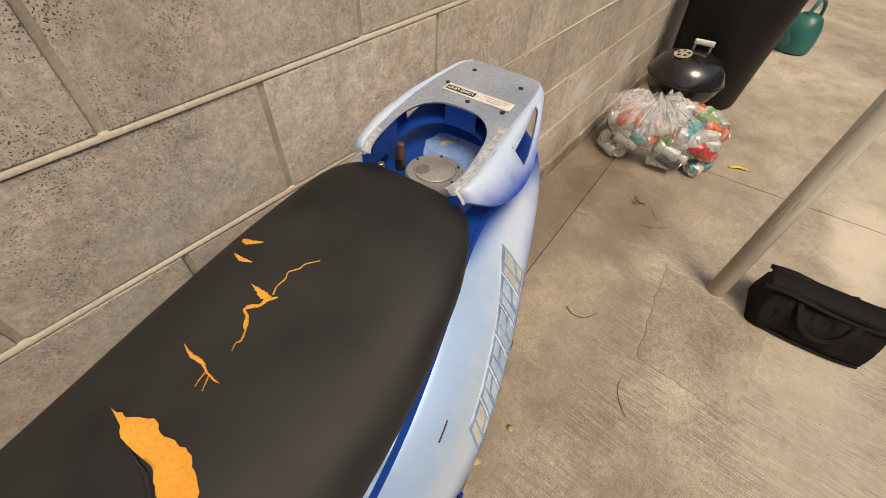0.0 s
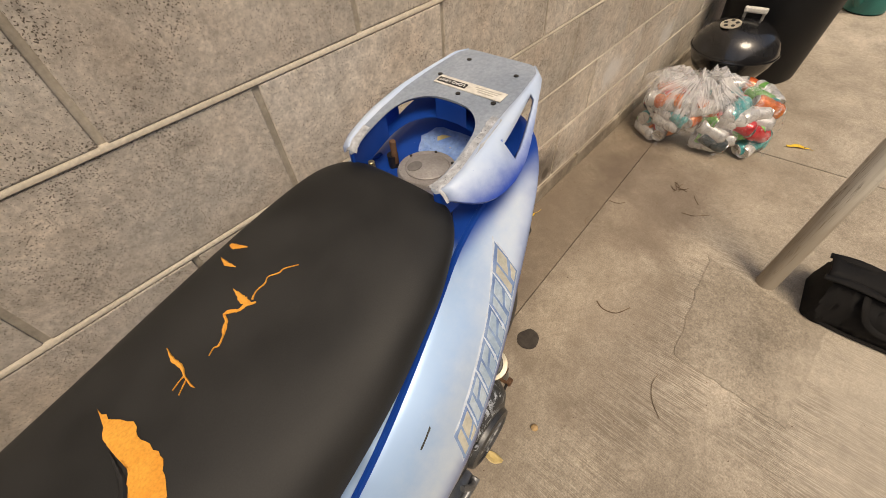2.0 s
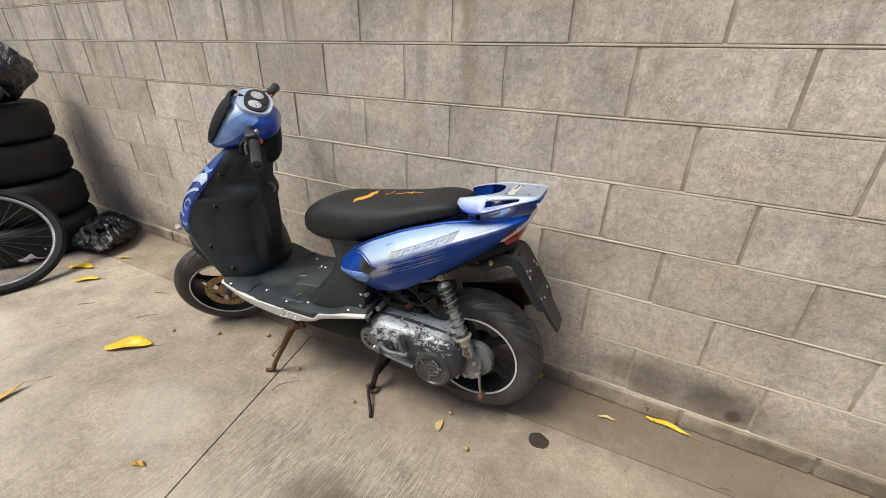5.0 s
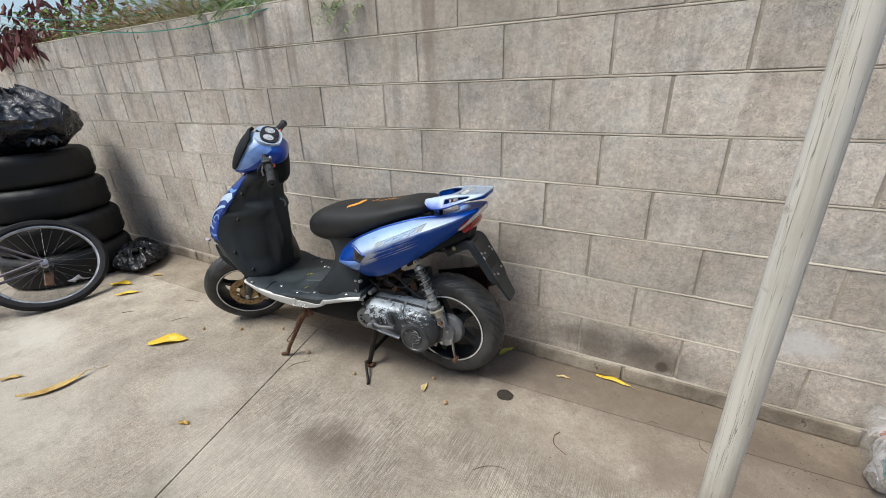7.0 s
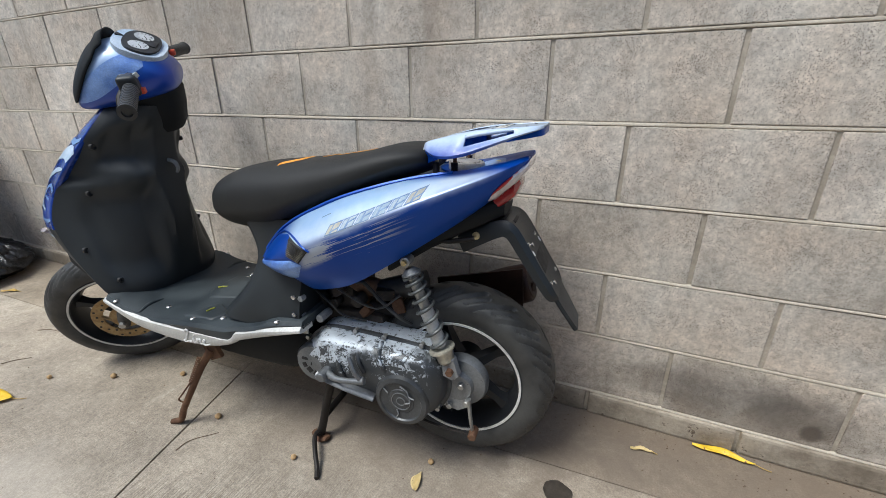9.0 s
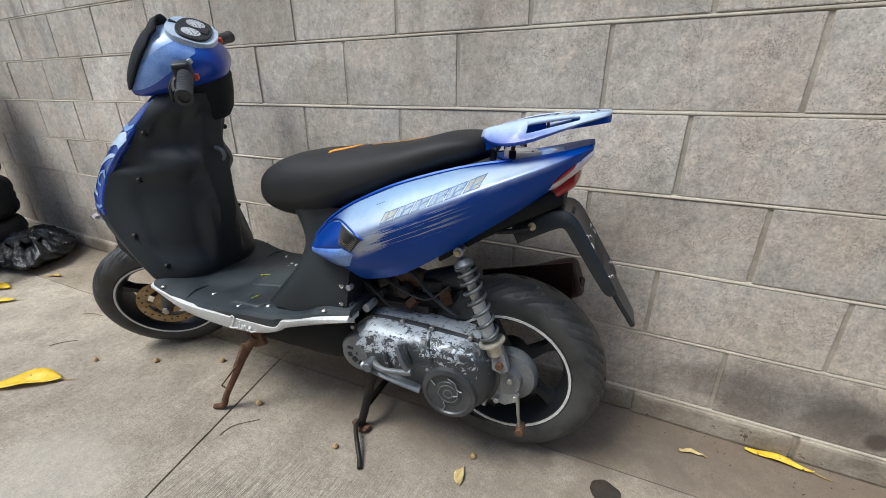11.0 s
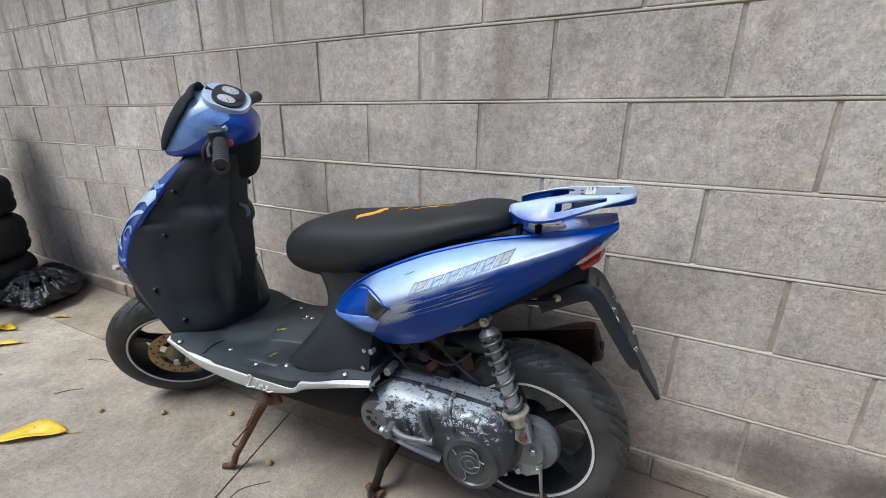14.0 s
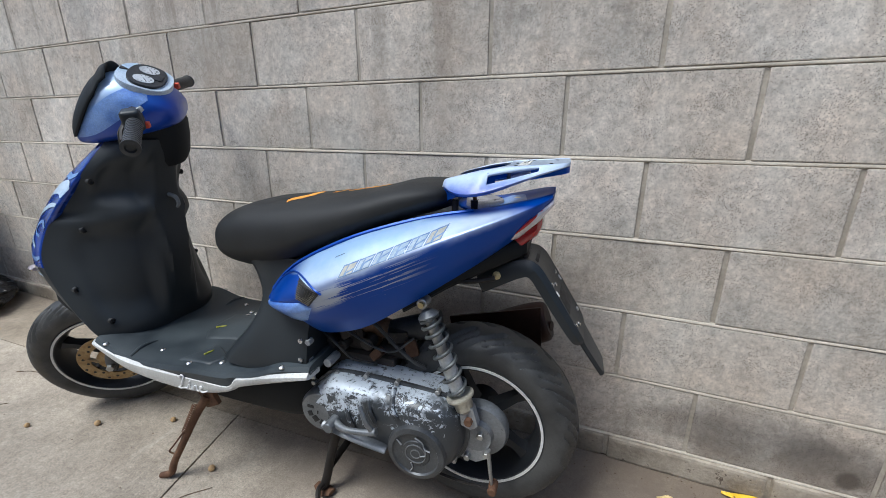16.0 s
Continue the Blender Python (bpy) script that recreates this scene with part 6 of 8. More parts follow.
for y in (0.030, -0.030):
    d = part("dial", lathe(B(), [(0.0225, 0.0105), (0.0225, 0.0125), (0.0001, 0.0125)], 28, DASHM @ pose(-0.002, y, 0)), DIALFACE, dash, "pale dial")
    for k in range(9):
        a = radians(-30 + 30 * k)
        bm = B()
        box(bm, (0.0012, 0.005, 0.0006), DASHM @ pose(-0.002, y, 0.0131) @ pose(0, 0, 0, 0, 0, math.degrees(a)) @ pose(0, 0.0165, 0))
        part("tick", bm, BLACKINK, d, smooth=False)
    bm = B()
    box(bm, (0.0014, 0.017, 0.0008), DASHM @ pose(-0.002, y, 0.0136, 0, 0, 35) @ pose(0, 0.007, 0))
    part("needle", bm, BLACKINK, d, smooth=False)
# pale band sweeping forward under the visor
for s in (1, -1):
    rows = []
    for x, z, w in smooth_line([(0.915, 1.068, 0.013), (0.955, 1.060, 0.025), (1.00, 1.040, 0.030), (1.045, 1.014, 0.027), (1.085, 0.992, 0.018), (1.110, 0.976, 0.007)], 4):
        row = []
        for f in (-1, -0.33, 0.33, 1):
            h_ = head_tree.ray_cast(Vector((x, s * 0.3, z + w * f)), Vector((0, -s, 0)))[0]
            row.append((x, (h_.y if h_ else s * 0.05) + s * 0.0016, z + w * f))
        rows.append(row)
    bm = B()
    loft(bm, rows, cap=False, close=False)
    part("pale_band", bm, PAINT_LIP, headset, "pale blue band under the visor")
bm = B()
box(bm, (0.020, 0.036, 0.003), DASHM @ pose(-0.028, 0, 0.0118), 0.001)
part("dial_bridge", bm, BLACKINK, dash)
bm = B()
prism(bm, [(0.012, -0.008), (0.012, 0.008), (-0.006, 0.0)], 0.004, 0.008, DASHM @ pose(0.045, -0.01, 0))
part("warning_lamp", bm, BLACKINK, dash)
# rear lower cover
bm = B()
loft(bm, [[(x, y, z) for x, y in smooth_line([(xb + 0.12, hw), (xb + 0.03, hw * 0.98), (xb, hw * 0.6), (xb - 0.006, 0), (xb, -hw * 0.6), (xb + 0.03, -hw * 0.98), (xb + 0.12, -hw)], 3)] for z, xb, hw in ((0.868, 0.905, 0.056), (0.885, 0.893, 0.064), (0.93, 0.880, 0.072), (0.975, 0.872, 0.074), (1.005, 0.878, 0.066))])
part("lower_cover", bm, PLASTIC_MATT, headset, "matt black lower cover")
for s in (1, -1):
    bm = B()
    tube(bm, [(0.955, s * 0.07, 1.035), (0.945, s * 0.14, 1.035), (0.925, s * 0.20, 1.030), (0.905, s * 0.325, 1.018)], 0.011, 12)
    bar = part("bar", bm, DARKSTEEL, headset)
    a, b = Vector((0.924, s * 0.205, 1.0295)), Vector((0.9035, s * 0.335, 1.017))
    bm = B()
    prof = [(0.011, 0)]
    Lg = (b - a).length
    for k in range(13):
        prof += [(0.0172, Lg * (k + 0.15) / 13), (0.0172, Lg * (k + 0.75) / 13), (0.0158, Lg * (k + 0.85) / 13)]
    prof += [(0.019, Lg), (0.019, Lg + 0.004), (0.011, Lg + 0.005), (0.010, Lg - 0.002), (0.0001, Lg - 0.002)]
    lathe(bm, prof, 18, Matrix.Translation(a) @ (b - a).to_track_quat("Z", "Y").to_matrix().to_4x4())
    part("grip", bm, RUBBER, headset, "black ribbed rubber grip")
    sw = part("switch_block", bevel_all(box(B(), (0.042, 0.046, 0.048), pose(0.932, s * 0.178, 1.034, 0, 0, s * 8)), 0.010, 3), PLASTIC, headset, "black switch block with red and pale buttons")
    part("button", bevel_all(box(B(), (0.012, 0.018, 0.014), pose(0.910, s * 0.172, 1.018)), 0.003), REDSWITCH, sw, "red switch")
    part("button", bevel_all(box(B(), (0.014, 0.022, 0.012), pose(0.916, s * 0.166, 1.052, 0, 20)), 0.003), surf("pale button", (0.42, 0.44, 0.42), (0.5, 0.52, 0.5), 30, 0.5), sw, "pale grey switch")
    if s < 0:
        part("button", bevel_all(box(B(), (0.016, 0.020, 0.016), pose(0.905, s * 0.185, 1.034)), 0.004), REDSWITCH, sw, "red switch")
    bm = B()
    tube(bm, [(0.950, s * 0.165, 1.026), (0.960, s * 0.185, 1.016), (0.958, s * 0.21, 1.008), (0.950, s * 0.235, 1.004)], [0.008, 0.005, 0.0045, 0.0055], 8, 4, 0.6)
    part("brake_lever", bm, DARKSTEEL, headset)
    part("control_cable", tube(B(), [(0.965, s * 0.14, 1.02), (1.0, s * 0.11, 0.98), (1.02, s * 0.07, 0.92), (1.03, s * 0.03, 0.86)], 0.0045, 6), RUBBER, headset)

# front fork, brake
FW = Matrix.Translation((1.278, 0.02, 0.238)) @ TURN
for s in (1, -1):
    fork = part("fork_leg", tube(B(), [FW @ Vector((-0.150, s * 0.085, 0.31)), FW @ Vector((-0.075, s * 0.085, 0.155)), FW @ Vector((-0.012, s * 0.083, 0.03)), FW @ Vector((0.008, s * 0.080, -0.028))], [0.018, 0.019, 0.021, 0.014], 14), surf("dark grey fork", (0.06, 0.063, 0.066), (0.09, 0.093, 0.096), 20, 0.5, 0.3), scooter, "dark grey fork leg")
    part("axle_nut", cyl(B(), FW @ Vector((0, s * 0.095, 0)), FW @ Vector((0, s * 0.112, 0)), 0.012, segs=6, bevel=0.001), STEEL, fork)
bm = B()
lathe(bm, [(0.100, 0.060), (0.100, 0.0645), (0.066, 0.0645), (0.066, 0.060), (0.100, 0.060)], 48, FW, "y", cap=False)
lathe(bm, [(0.048, 0.060), (0.048, 0.0645), (0.024, 0.0645), (0.024, 0.060), (0.048, 0.060)], 32, FW, "y", cap=False)
disc = part("brake_disc", bm, DISC, scooter, "rusty gold front brake disc")
for k in range(5):
    a = 2 * math.pi * k / 5
    part("disc_arm", cyl(B(), FW @ Vector((0.045 * math.cos(a), 0.062, 0.045 * math.sin(a))), FW @ Vector((0.072 * math.cos(a + 0.3), 0.062, 0.072 * math.sin(a + 0.3))), 0.006, segs=6), DISC, disc)
for k in range(24):
    a = 2 * math.pi * k / 24
    r = 0.083 + 0.009 * ((k % 3) - 1)
    part("disc_hole", lathe(B(), [(0.0042, 0.0646), (0.0042, 0.0652), (0.0001, 0.0652)], 8, FW @ pose(r * math.cos(a), 0, r * math.sin(a)), "y"), MESHBLACK, disc)
cal = part("brake_caliper", bevel_all(box(B(), (0.050, 0.045, 0.075), FW @ pose(-0.085, 0.068, -0.02, 0, -15)), 0.010, 3), surf("tarnished caliper", (0.22, 0.17, 0.11), (0.34, 0.28, 0.2), 40, 0.5, 0.6), scooter, "tarnished brake caliper")
for dz in (-0.024, 0.022):
    part("caliper_bolt", cyl(B(), FW @ Vector((-0.088, 0.085, dz - 0.02)), FW @ Vector((-0.088, 0.100, dz - 0.02)), 0.008, segs=8, bevel=0.001), STEEL, cal)
part("brake_hose", tube(B(), [FW @ Vector((-0.10, 0.09, 0.02)), FW @ Vector((-0.13, 0.11, 0.08)), FW @ Vector((-0.14, 0.10, 0.18)), FW @ Vector((-0.17, 0.06, 0.30))], 0.0045, 6), RUBBER, cal)
part("side_reflector", bevel_all(box(B(), (0.030, 0.010, 0.042), FW @ pose(-0.108, 0.094, 0.075, 0, -22)), 0.004), AMBER, scooter, "amber side reflector")
# screws in the floor and shield
ftree = BVHTree.FromObject(floor, bpy.context.evaluated_depsgraph_get())
for x, y, z in ((1.016, 0.205, 0.402), (0.873, 0.155, 0.374), (0.729, 0.195, 0.386), (0.639, 0.176, 0.391), (0.43, 0.200, 0.438), (1.009, -0.205, 0.402), (0.873, -0.155, 0.374), (0.729, -0.195, 0.386), (0.639, -0.176, 0.391), (0.80, -0.10, 0.386), (0.79, -0.075, 0.388), (0.77, -0.09, 0.388)):
    hit = ftree.ray_cast(Vector((x, y, 0.6)), Vector((0, 0, -1)))[0]
    zz = hit.z if hit else z
    part("floor_screw", lathe(B(), [(0.0075, -0.001), (0.0075, 0.002), (0.005, 0.0042), (0.0001, 0.0048)], 12, pose(x, y, zz)), CHROME, floor)
for x, y, z in ((0.386, 0.183, 0.498), (0.389, 0.186, 0.450)):
    part("panel_screw", lathe(B(), [(0.006, 0), (0.006, 0.003), (0.0001, 0.005)], 10, pose(x, y - 0.004, z), "y"), CHROME, scooter)
# raised ribs moulded in the floor


def on_floor(x, y, lift):
    hit = ftree.ray_cast(Vector((x, y, 0.6)), Vector((0, 0, -1)))[0]
    return (x, y, (hit.z if hit else 0.37) + lift)


def floor_pad(name, corners, label=""):
    bm = B()
    line = []
    for (x0, y0), (x1, y1) in zip(corners, corners[1:] + corners[:1]):
        line += [(x0 + (x1 - x0) * k / 6, y0 + (y1 - y0) * k / 6) for k in range(6)]
    c = np.mean(np.array(line), axis=0)
    loft(bm, [[on_floor(c[0] + (x - c[0]) * q_, c[1] + (y - c[1]) * q_, l_) for x, y in line] for q_, l_ in ((1.0, -0.001), (0.97, 0.0014), (0.90, 0.0034), (0.8, 0.0040), (0.45, 0.0040), (0.05, 0.0040))])
    part(name, bm, FLOORPLASTIC, floor, label)


floor_pad("battery_lid", [(0.655, 0.070), (0.665, -0.085), (0.845, -0.085), (0.830, 0.045), (0.800, 0.080)], "flat lid let into the middle of the floor")
for s in (1, -1):
    floor_pad("tread_pad", [(0.775, s * 0.188), (0.728, s * 0.112), (0.705, s * 0.112), (0.640, s * 0.150), (0.665, s * 0.192)])
    part("toe_ridge", tube(B(), [on_floor(0.930, s * 0.205, -0.001), on_floor(0.938, s * 0.165, 0.0), on_floor(0.932, s * 0.125, -0.001)], [0.004, 0.006, 0.003], 8), FLOORPLASTIC, floor)

# leg shield: bag hook, screws, moulded hollows
shield = bpy.data.objects["leg_shield"]
dg = bpy.context.evaluated_depsgraph_get()
stree, atree = BVHTree.FromObject(shield, dg), BVHTree.FromObject(apron, dg)


def on_shield(y, z, lift=0.001):
    hit = stree.ray_cast(Vector((0.5, y, z)), Vector((1, 0, 0)))[0]
    return Vector(((hit.x if hit else 0.96) - lift, y, z))


hk = on_shield(-0.003, 0.767, 0.0)
part("bag_hook", tube(B(), [hk + Vector((0.01, 0, 0.015)), hk + Vector((-0.022, 0, 0.008)), hk + Vector((-0.030, 0, -0.010)), hk + Vector((-0.022, 0, -0.022))], [0.007, 0.006, 0.005, 0.004], 8), surf("grey hook", (0.12, 0.13, 0.135), (0.16, 0.17, 0.175), 30, 0.5), shield, "small grey bag hook")
for y, z in ((0.190, 0.537), (-0.190, 0.537), (0.172, 0.70), (-0.172, 0.70), (0.150, 0.83), (-0.150, 0.83), (0.165, 0.44)):
    c = on_shield(y * (0.88 if z > 0.6 else 1.0), z, 0.002)
    part("shield_screw", lathe(B(), [(0.008, -0.006), (0.008, 0.004), (0.005, 0.005), (0.004, 0.001), (0.0001, 0.001)], 12, Matrix.Translation(c) @ pose(0, 0, 0, 0, -90)), BLACKINK, shield)


# pale strokes on the apron
apron_rings = [np.array(r) for r in shield_rings(True)]
apron_z = [r[0][2] for r in apron_rings]


def on_apron(u, z, lift=0.0014):
    """A place on the apron: u runs from the left edge (0) round the nose to the right edge (1)."""
    i = min(max(int(np.searchsorted(apron_z, z)) - 1, 0), len(apron_z) - 2)
    f = (z - apron_z[i]) / (apron_z[i + 1] - apron_z[i])
    ring = apron_rings[i] * (1 - f) + apron_rings[i + 1] * f
    seg = np.linalg.norm(np.diff(ring, axis=0), axis=1)
    arc_ = np.concatenate(([0], np.cumsum(seg))) / seg.sum()
    p = [float(np.interp(u, arc_, ring[:, k])) for k in range(3)]
    q2 = [float(np.interp(min(1, u + 0.02), arc_, ring[:, k])) for k in range(3)]
    p0 = [float(np.interp(max(0, u - 0.02), arc_, ring[:, k])) for k in range(3)]
    n = Vector((q2[1] - p0[1], p0[0] - q2[0], 0)).normalized()
    if n.dot(Vector((p[0] - 1.0, p[1], 0))) < 0:
        n = -n
    return Vector(p) + n * lift + Vector((0, 0, lift * 0.3))


def stroke(pts, widths):
    line = smooth_line([(p[0], p[1], w) for p, w in zip(pts, widths)], 6)
    bm = B()
    rows = []
    K = 0.62   # round the apron, in metres
    for i, q_ in enumerate(line):
        a, b = line[max(i - 1, 0)], line[min(i + 1, len(line) - 1)]
        d = np.array([(b[0] - a[0]) * K, b[1] - a[1]])
        d = d / (np.linalg.norm(d) + 1e-9)
        nrm = np.array([-d[1] / K, d[0]]) * q_[2]
        rows.append([on_apron(min(max(q_[0] + nrm[0] * f, 0.012), 0.988), q_[1] + nrm[1] * f) for f in (-1, -0.33, 0.33, 1)])
    loft(bm, rows, cap=False, close=False)
    return bm


for s in (1, -1):
    for pts, ws, ink in (
            ([(0.02, 0.800), (0.07, 0.815), (0.13, 0.812), (0.22, 0.795), (0.33, 0.800)], [0.014, 0.018, 0.017, 0.013, 0.004], 0),
            ([(0.03, 0.850), (0.08, 0.842), (0.15, 0.848), (0.24, 0.838)], [0.005, 0.007, 0.006, 0.003], 1),
            ([(0.03, 0.770), (0.09, 0.765), (0.15, 0.740), (0.17, 0.705), (0.13, 0.670), (0.07, 0.650)], [0.004, 0.008, 0.009, 0.008, 0.007, 0.004], 0),
            ([(0.16, 0.730), (0.23, 0.742), (0.30, 0.720), (0.33, 0.690)], [0.006, 0.007, 0.006, 0.003], 0),
            ([(0.03, 0.705), (0.07, 0.722), (0.11, 0.712), (0.10, 0.690), (0.05, 0.682)], [0.004, 0.005, 0.005, 0.004, 0.003], 1),
            ([(0.13, 0.665), (0.19, 0.640), (0.20, 0.605), (0.14, 0.580), (0.06, 0.572)], [0.005, 0.008, 0.008, 0.006, 0.003], 0),
            ([(0.02, 0.625), (0.07, 0.618), (0.12, 0.630)], [0.004, 0.006, 0.003], 1)):
        part("apron_graphic", stroke([(u if s > 0 else 1 - u, z) for u, z in pts], ws), GRAPHIC if ink == 0 else GRAPHIC_BLUE, apron, "pale swirling graphic")
    bm = B()
    tube(bm, [(1.33, s * 0.155, 0.560), (1.37, s * 0.140, 0.556), (1.405, s * 0.120, 0.552)], [0.008, 0.014, 0.008], 10, 4, 0.7)
    part("front_indicator", bm, CLEARLENS, apron, "clear front indicator")
bm = B()
loft(bm, [super_ring(x, 0, zb, (zb + zt) / 2, zt, hw, 20, 2.6) for x, zb, zt, hw in ((1.10, 0.36, 0.46, 0.15), (1.20, 0.385, 0.475, 0.155), (1.30, 0.42, 0.50, 0.14), (1.38, 0.46, 0.525, 0.10), (1.42, 0.49, 0.53, 0.05))])
part("apron_lower", bm, PLASTIC_MATT, scooter, "matt black lower nose")
# hand-written word on the sill, brushed in white: "Line"
word = None
for stroke_ in (
        [(0.15, 0.75), (0.30, 0.98), (0.44, 0.86), (0.30, 0.5), (0.15, 0.12), (0.0, 0.02), (0.12, -0.05), (0.35, 0.05), (0.58, 0.08)],
        [(0.58, 0.08), (0.74, 0.42), (0.72, 0.10), (0.84, 0.06)],
        [(0.77, 0.62), (0.79, 0.66)],
        [(0.84, 0.06), (0.97, 0.40), (0.95, 0.05), (1.06, 0.35), (1.16, 0.39), (1.17, 0.12), (1.27, 0.06)],
        [(1.27, 0.06), (1.42, 0.24), (1.52, 0.37), (1.44, 0.43), (1.37, 0.25), (1.44, 0.05), (1.62, 0.07), (1.85, 0.2)]):
    bm = B()
    tube(bm, [(0.755 - u * 0.052, 0.2158, 0.318 + v * 0.040) for u, v in stroke_], 0.0021, 6, 4)
    word = part("painted_word", bm, WHITEPAINT, scooter, "hand-painted white letters on the sill")
# ---- wooden post ----
POST = wood_post_material()
post = empty("post", pose(0.658, -0.825, 0, 0.15, -0.8, 0), "weathered round wooden post with flaking pale paint", "post")
bm = B()
rings = []
for i in range(40):
    z = -0.02 + i * 0.085
    r = max(0.02, 0.0305 - 0.0035 * z) * (1 + 0.03 * noise.noise(Vector((0, 0, z * 1.7))))
    rings.append([(r * math.cos(a) * (1 + 0.03 * noise.noise(Vector((math.cos(a), math.sin(a), z * 0.8)))) + 0.006 * noise.noise(Vector((3, 1, z))), r * math.sin(a) * (1 + 0.03 * noise.noise(Vector((math.cos(a) + 4, math.sin(a), z * 0.8)))), z) for a in np.linspace(0, 2 * math.pi, 22, endpoint=False)])
loft(bm, rings)
part("shaft", bm, POST, post)
# ---- black holdall ----
CLOTH = surf("black nylon cloth", (0.006, 0.006, 0.0065), (0.013, 0.012, 0.0115), 9.0, 0.8, 0.0, 600, 0.5, 0.001, spec=0.2)
holdall = empty("holdall", pose(0.585, -0.935, 0, 0, 0, -85), "soft black nylon holdall standing on the concrete", "bag")
BAG_L = 0.335
bag_profile = smooth_line([(0.004, 0.0), (-0.006, 0.035), (0.002, 0.095), (0.026, 0.140), (0.038, 0.160), (0.075, 0.172), (0.115, 0.168), (0.150, 0.150), (0.182, 0.095), (0.192, 0.035), (0.186, 0.0)], 4)
bm = B()
rings = []
for i in range(45):
    f = i / 44
    end = min(f, 1 - f) * 44
    tuck = float(np.interp(end, [0, 1, 3, 6], [0.80, 0.93, 0.985, 1.0]))
    ring = []
    for y, z in bag_profile:
        k = 0.010 * noise.noise(Vector((f * 5, y * 9, z * 9))) + 0.009 * abs(noise.noise(Vector((f * 13 + z * 14, y * 12, 4)))) + 0.004 * noise.noise(Vector((f * 40, y * 60, z * 60)))
        sag = 0.022 * math.sin(math.pi * f) * (z / 0.17) ** 2
        yy = 0.093 + (y - 0.093) * tuck
        ring.append((BAG_L * f + (0.012 * (z / 0.17) if f < 0.5 else -0.02 * (z / 0.17)) * (1 - tuck) * 5, yy - k if y < 0.09 else yy + k, max(0.0, z * (0.9 + 0.1 * tuck) - sag + k * 0.6 * (z > 0.01))))
    rings.append(ring)
loft(bm, rings)
body = part("body", bm, CLOTH, holdall, "creased black nylon body")
# stiff frame along the mouth, with an overhanging end
for y0, z0 in ((0.034, 0.160), (0.118, 0.172)):
    bm = B()
    tube(bm, [(-0.018, y0, z0 - 0.004), (0.05, y0 - 0.004, z0 + 0.004), (0.15, y0, z0 - 0.010), (0.24, y0 + 0.003, z0 - 0.014), (0.31, y0, z0 - 0.004), (0.350, y0, z0 - 0.006)], [0.011, 0.014, 0.013, 0.013, 0.014, 0.010], 10, 5, 0.55)
    part("frame_edge", bm, CLOTH, holdall, "stiff dark edge of the bag's mouth")
bm = B()
loft(bm, [[(x, y, z + dz) for y, z, dz in ((0.030, 0.160, 0.0), (0.055, 0.172, 0.004), (0.085, 0.176, 0.006 * noise.noise(Vector((x * 20, 1, 1)))), (0.118, 0.174, 0.003))] for x in np.linspace(-0.014, 0.345, 24)], cap=False, close=False)
flap = part("zip_flap", bm, CLOTH, holdall)
sol = flap.modifiers.new("thickness", "SOLIDIFY")
sol.thickness = 0.006
for y0, sg in ((-0.004, 1), (0.192, -1)):
    bm = B()
    tube(bm, [(0.09, y0 + sg * 0.030, 0.148), (0.10, y0 + sg * 0.004, 0.122), (0.125, y0 - sg * 0.008, 0.086), (0.165, y0 - sg * 0.012, 0.066), (0.205, y0 - sg * 0.010, 0.074), (0.232, y0, 0.112), (0.245, y0 + sg * 0.028, 0.146)], 0.009, 8, 5, 0.3)
    part("carry_strap", bm, CLOTH, holdall)
    bm = B()
    tube(bm, [(0.01, y0 + sg * 0.006, 0.012), (0.10, y0 - sg * 0.004, 0.010), (0.17, y0 - sg * 0.006, 0.010), (0.25, y0 - sg * 0.004, 0.010), (0.325, y0 + sg * 0.006, 0.012)], 0.005, 6, 4)
    part("piping", bm, CLOTH, holdall)

# ---- bag of empty cans ----
rg = random.Random(23)
CANENDS = surf("can end", (0.55, 0.55, 0.55), (0.68, 0.68, 0.67), 30, 0.3, 0.9, 300, 0.0)
can_skins = [surf("can " + n_, a_, b_, 18.0, 0.3, 0.3, 200, 0.03, coat=0.4, fleck=f_) for n_, a_, b_, f_ in (
    ("orange and red", (0.62, 0.12, 0.03), (0.72, 0.25, 0.06), (0.75, 0.7, 0.6)), ("white", (0.66, 0.66, 0.65), (0.74, 0.74, 0.73), (0.6, 0.05, 0.06)), ("red", (0.52, 0.02, 0.03), (0.62, 0.04, 0.05), (0.75, 0.72, 0.7)),
    ("teal", (0.03, 0.30, 0.32), (0.06, 0.42, 0.42), (0.6, 0.65, 0.65)), ("silver", (0.50, 0.50, 0.50), (0.62, 0.62, 0.61), (0.35, 0.35, 0.36)), ("green", (0.10, 0.36, 0.08), (0.2, 0.5, 0.12), (0.7, 0.7, 0.6)), ("dark", (0.03, 0.05, 0.06), (0.08, 0.10, 0.11), (0.3, 0.32, 0.32)))]
can_labels = ["orange and red crumpled drink can", "white drink can with red marks", "red drink can", "teal drink can", "bare silver drink can", "green drink can", "dark drink can"]


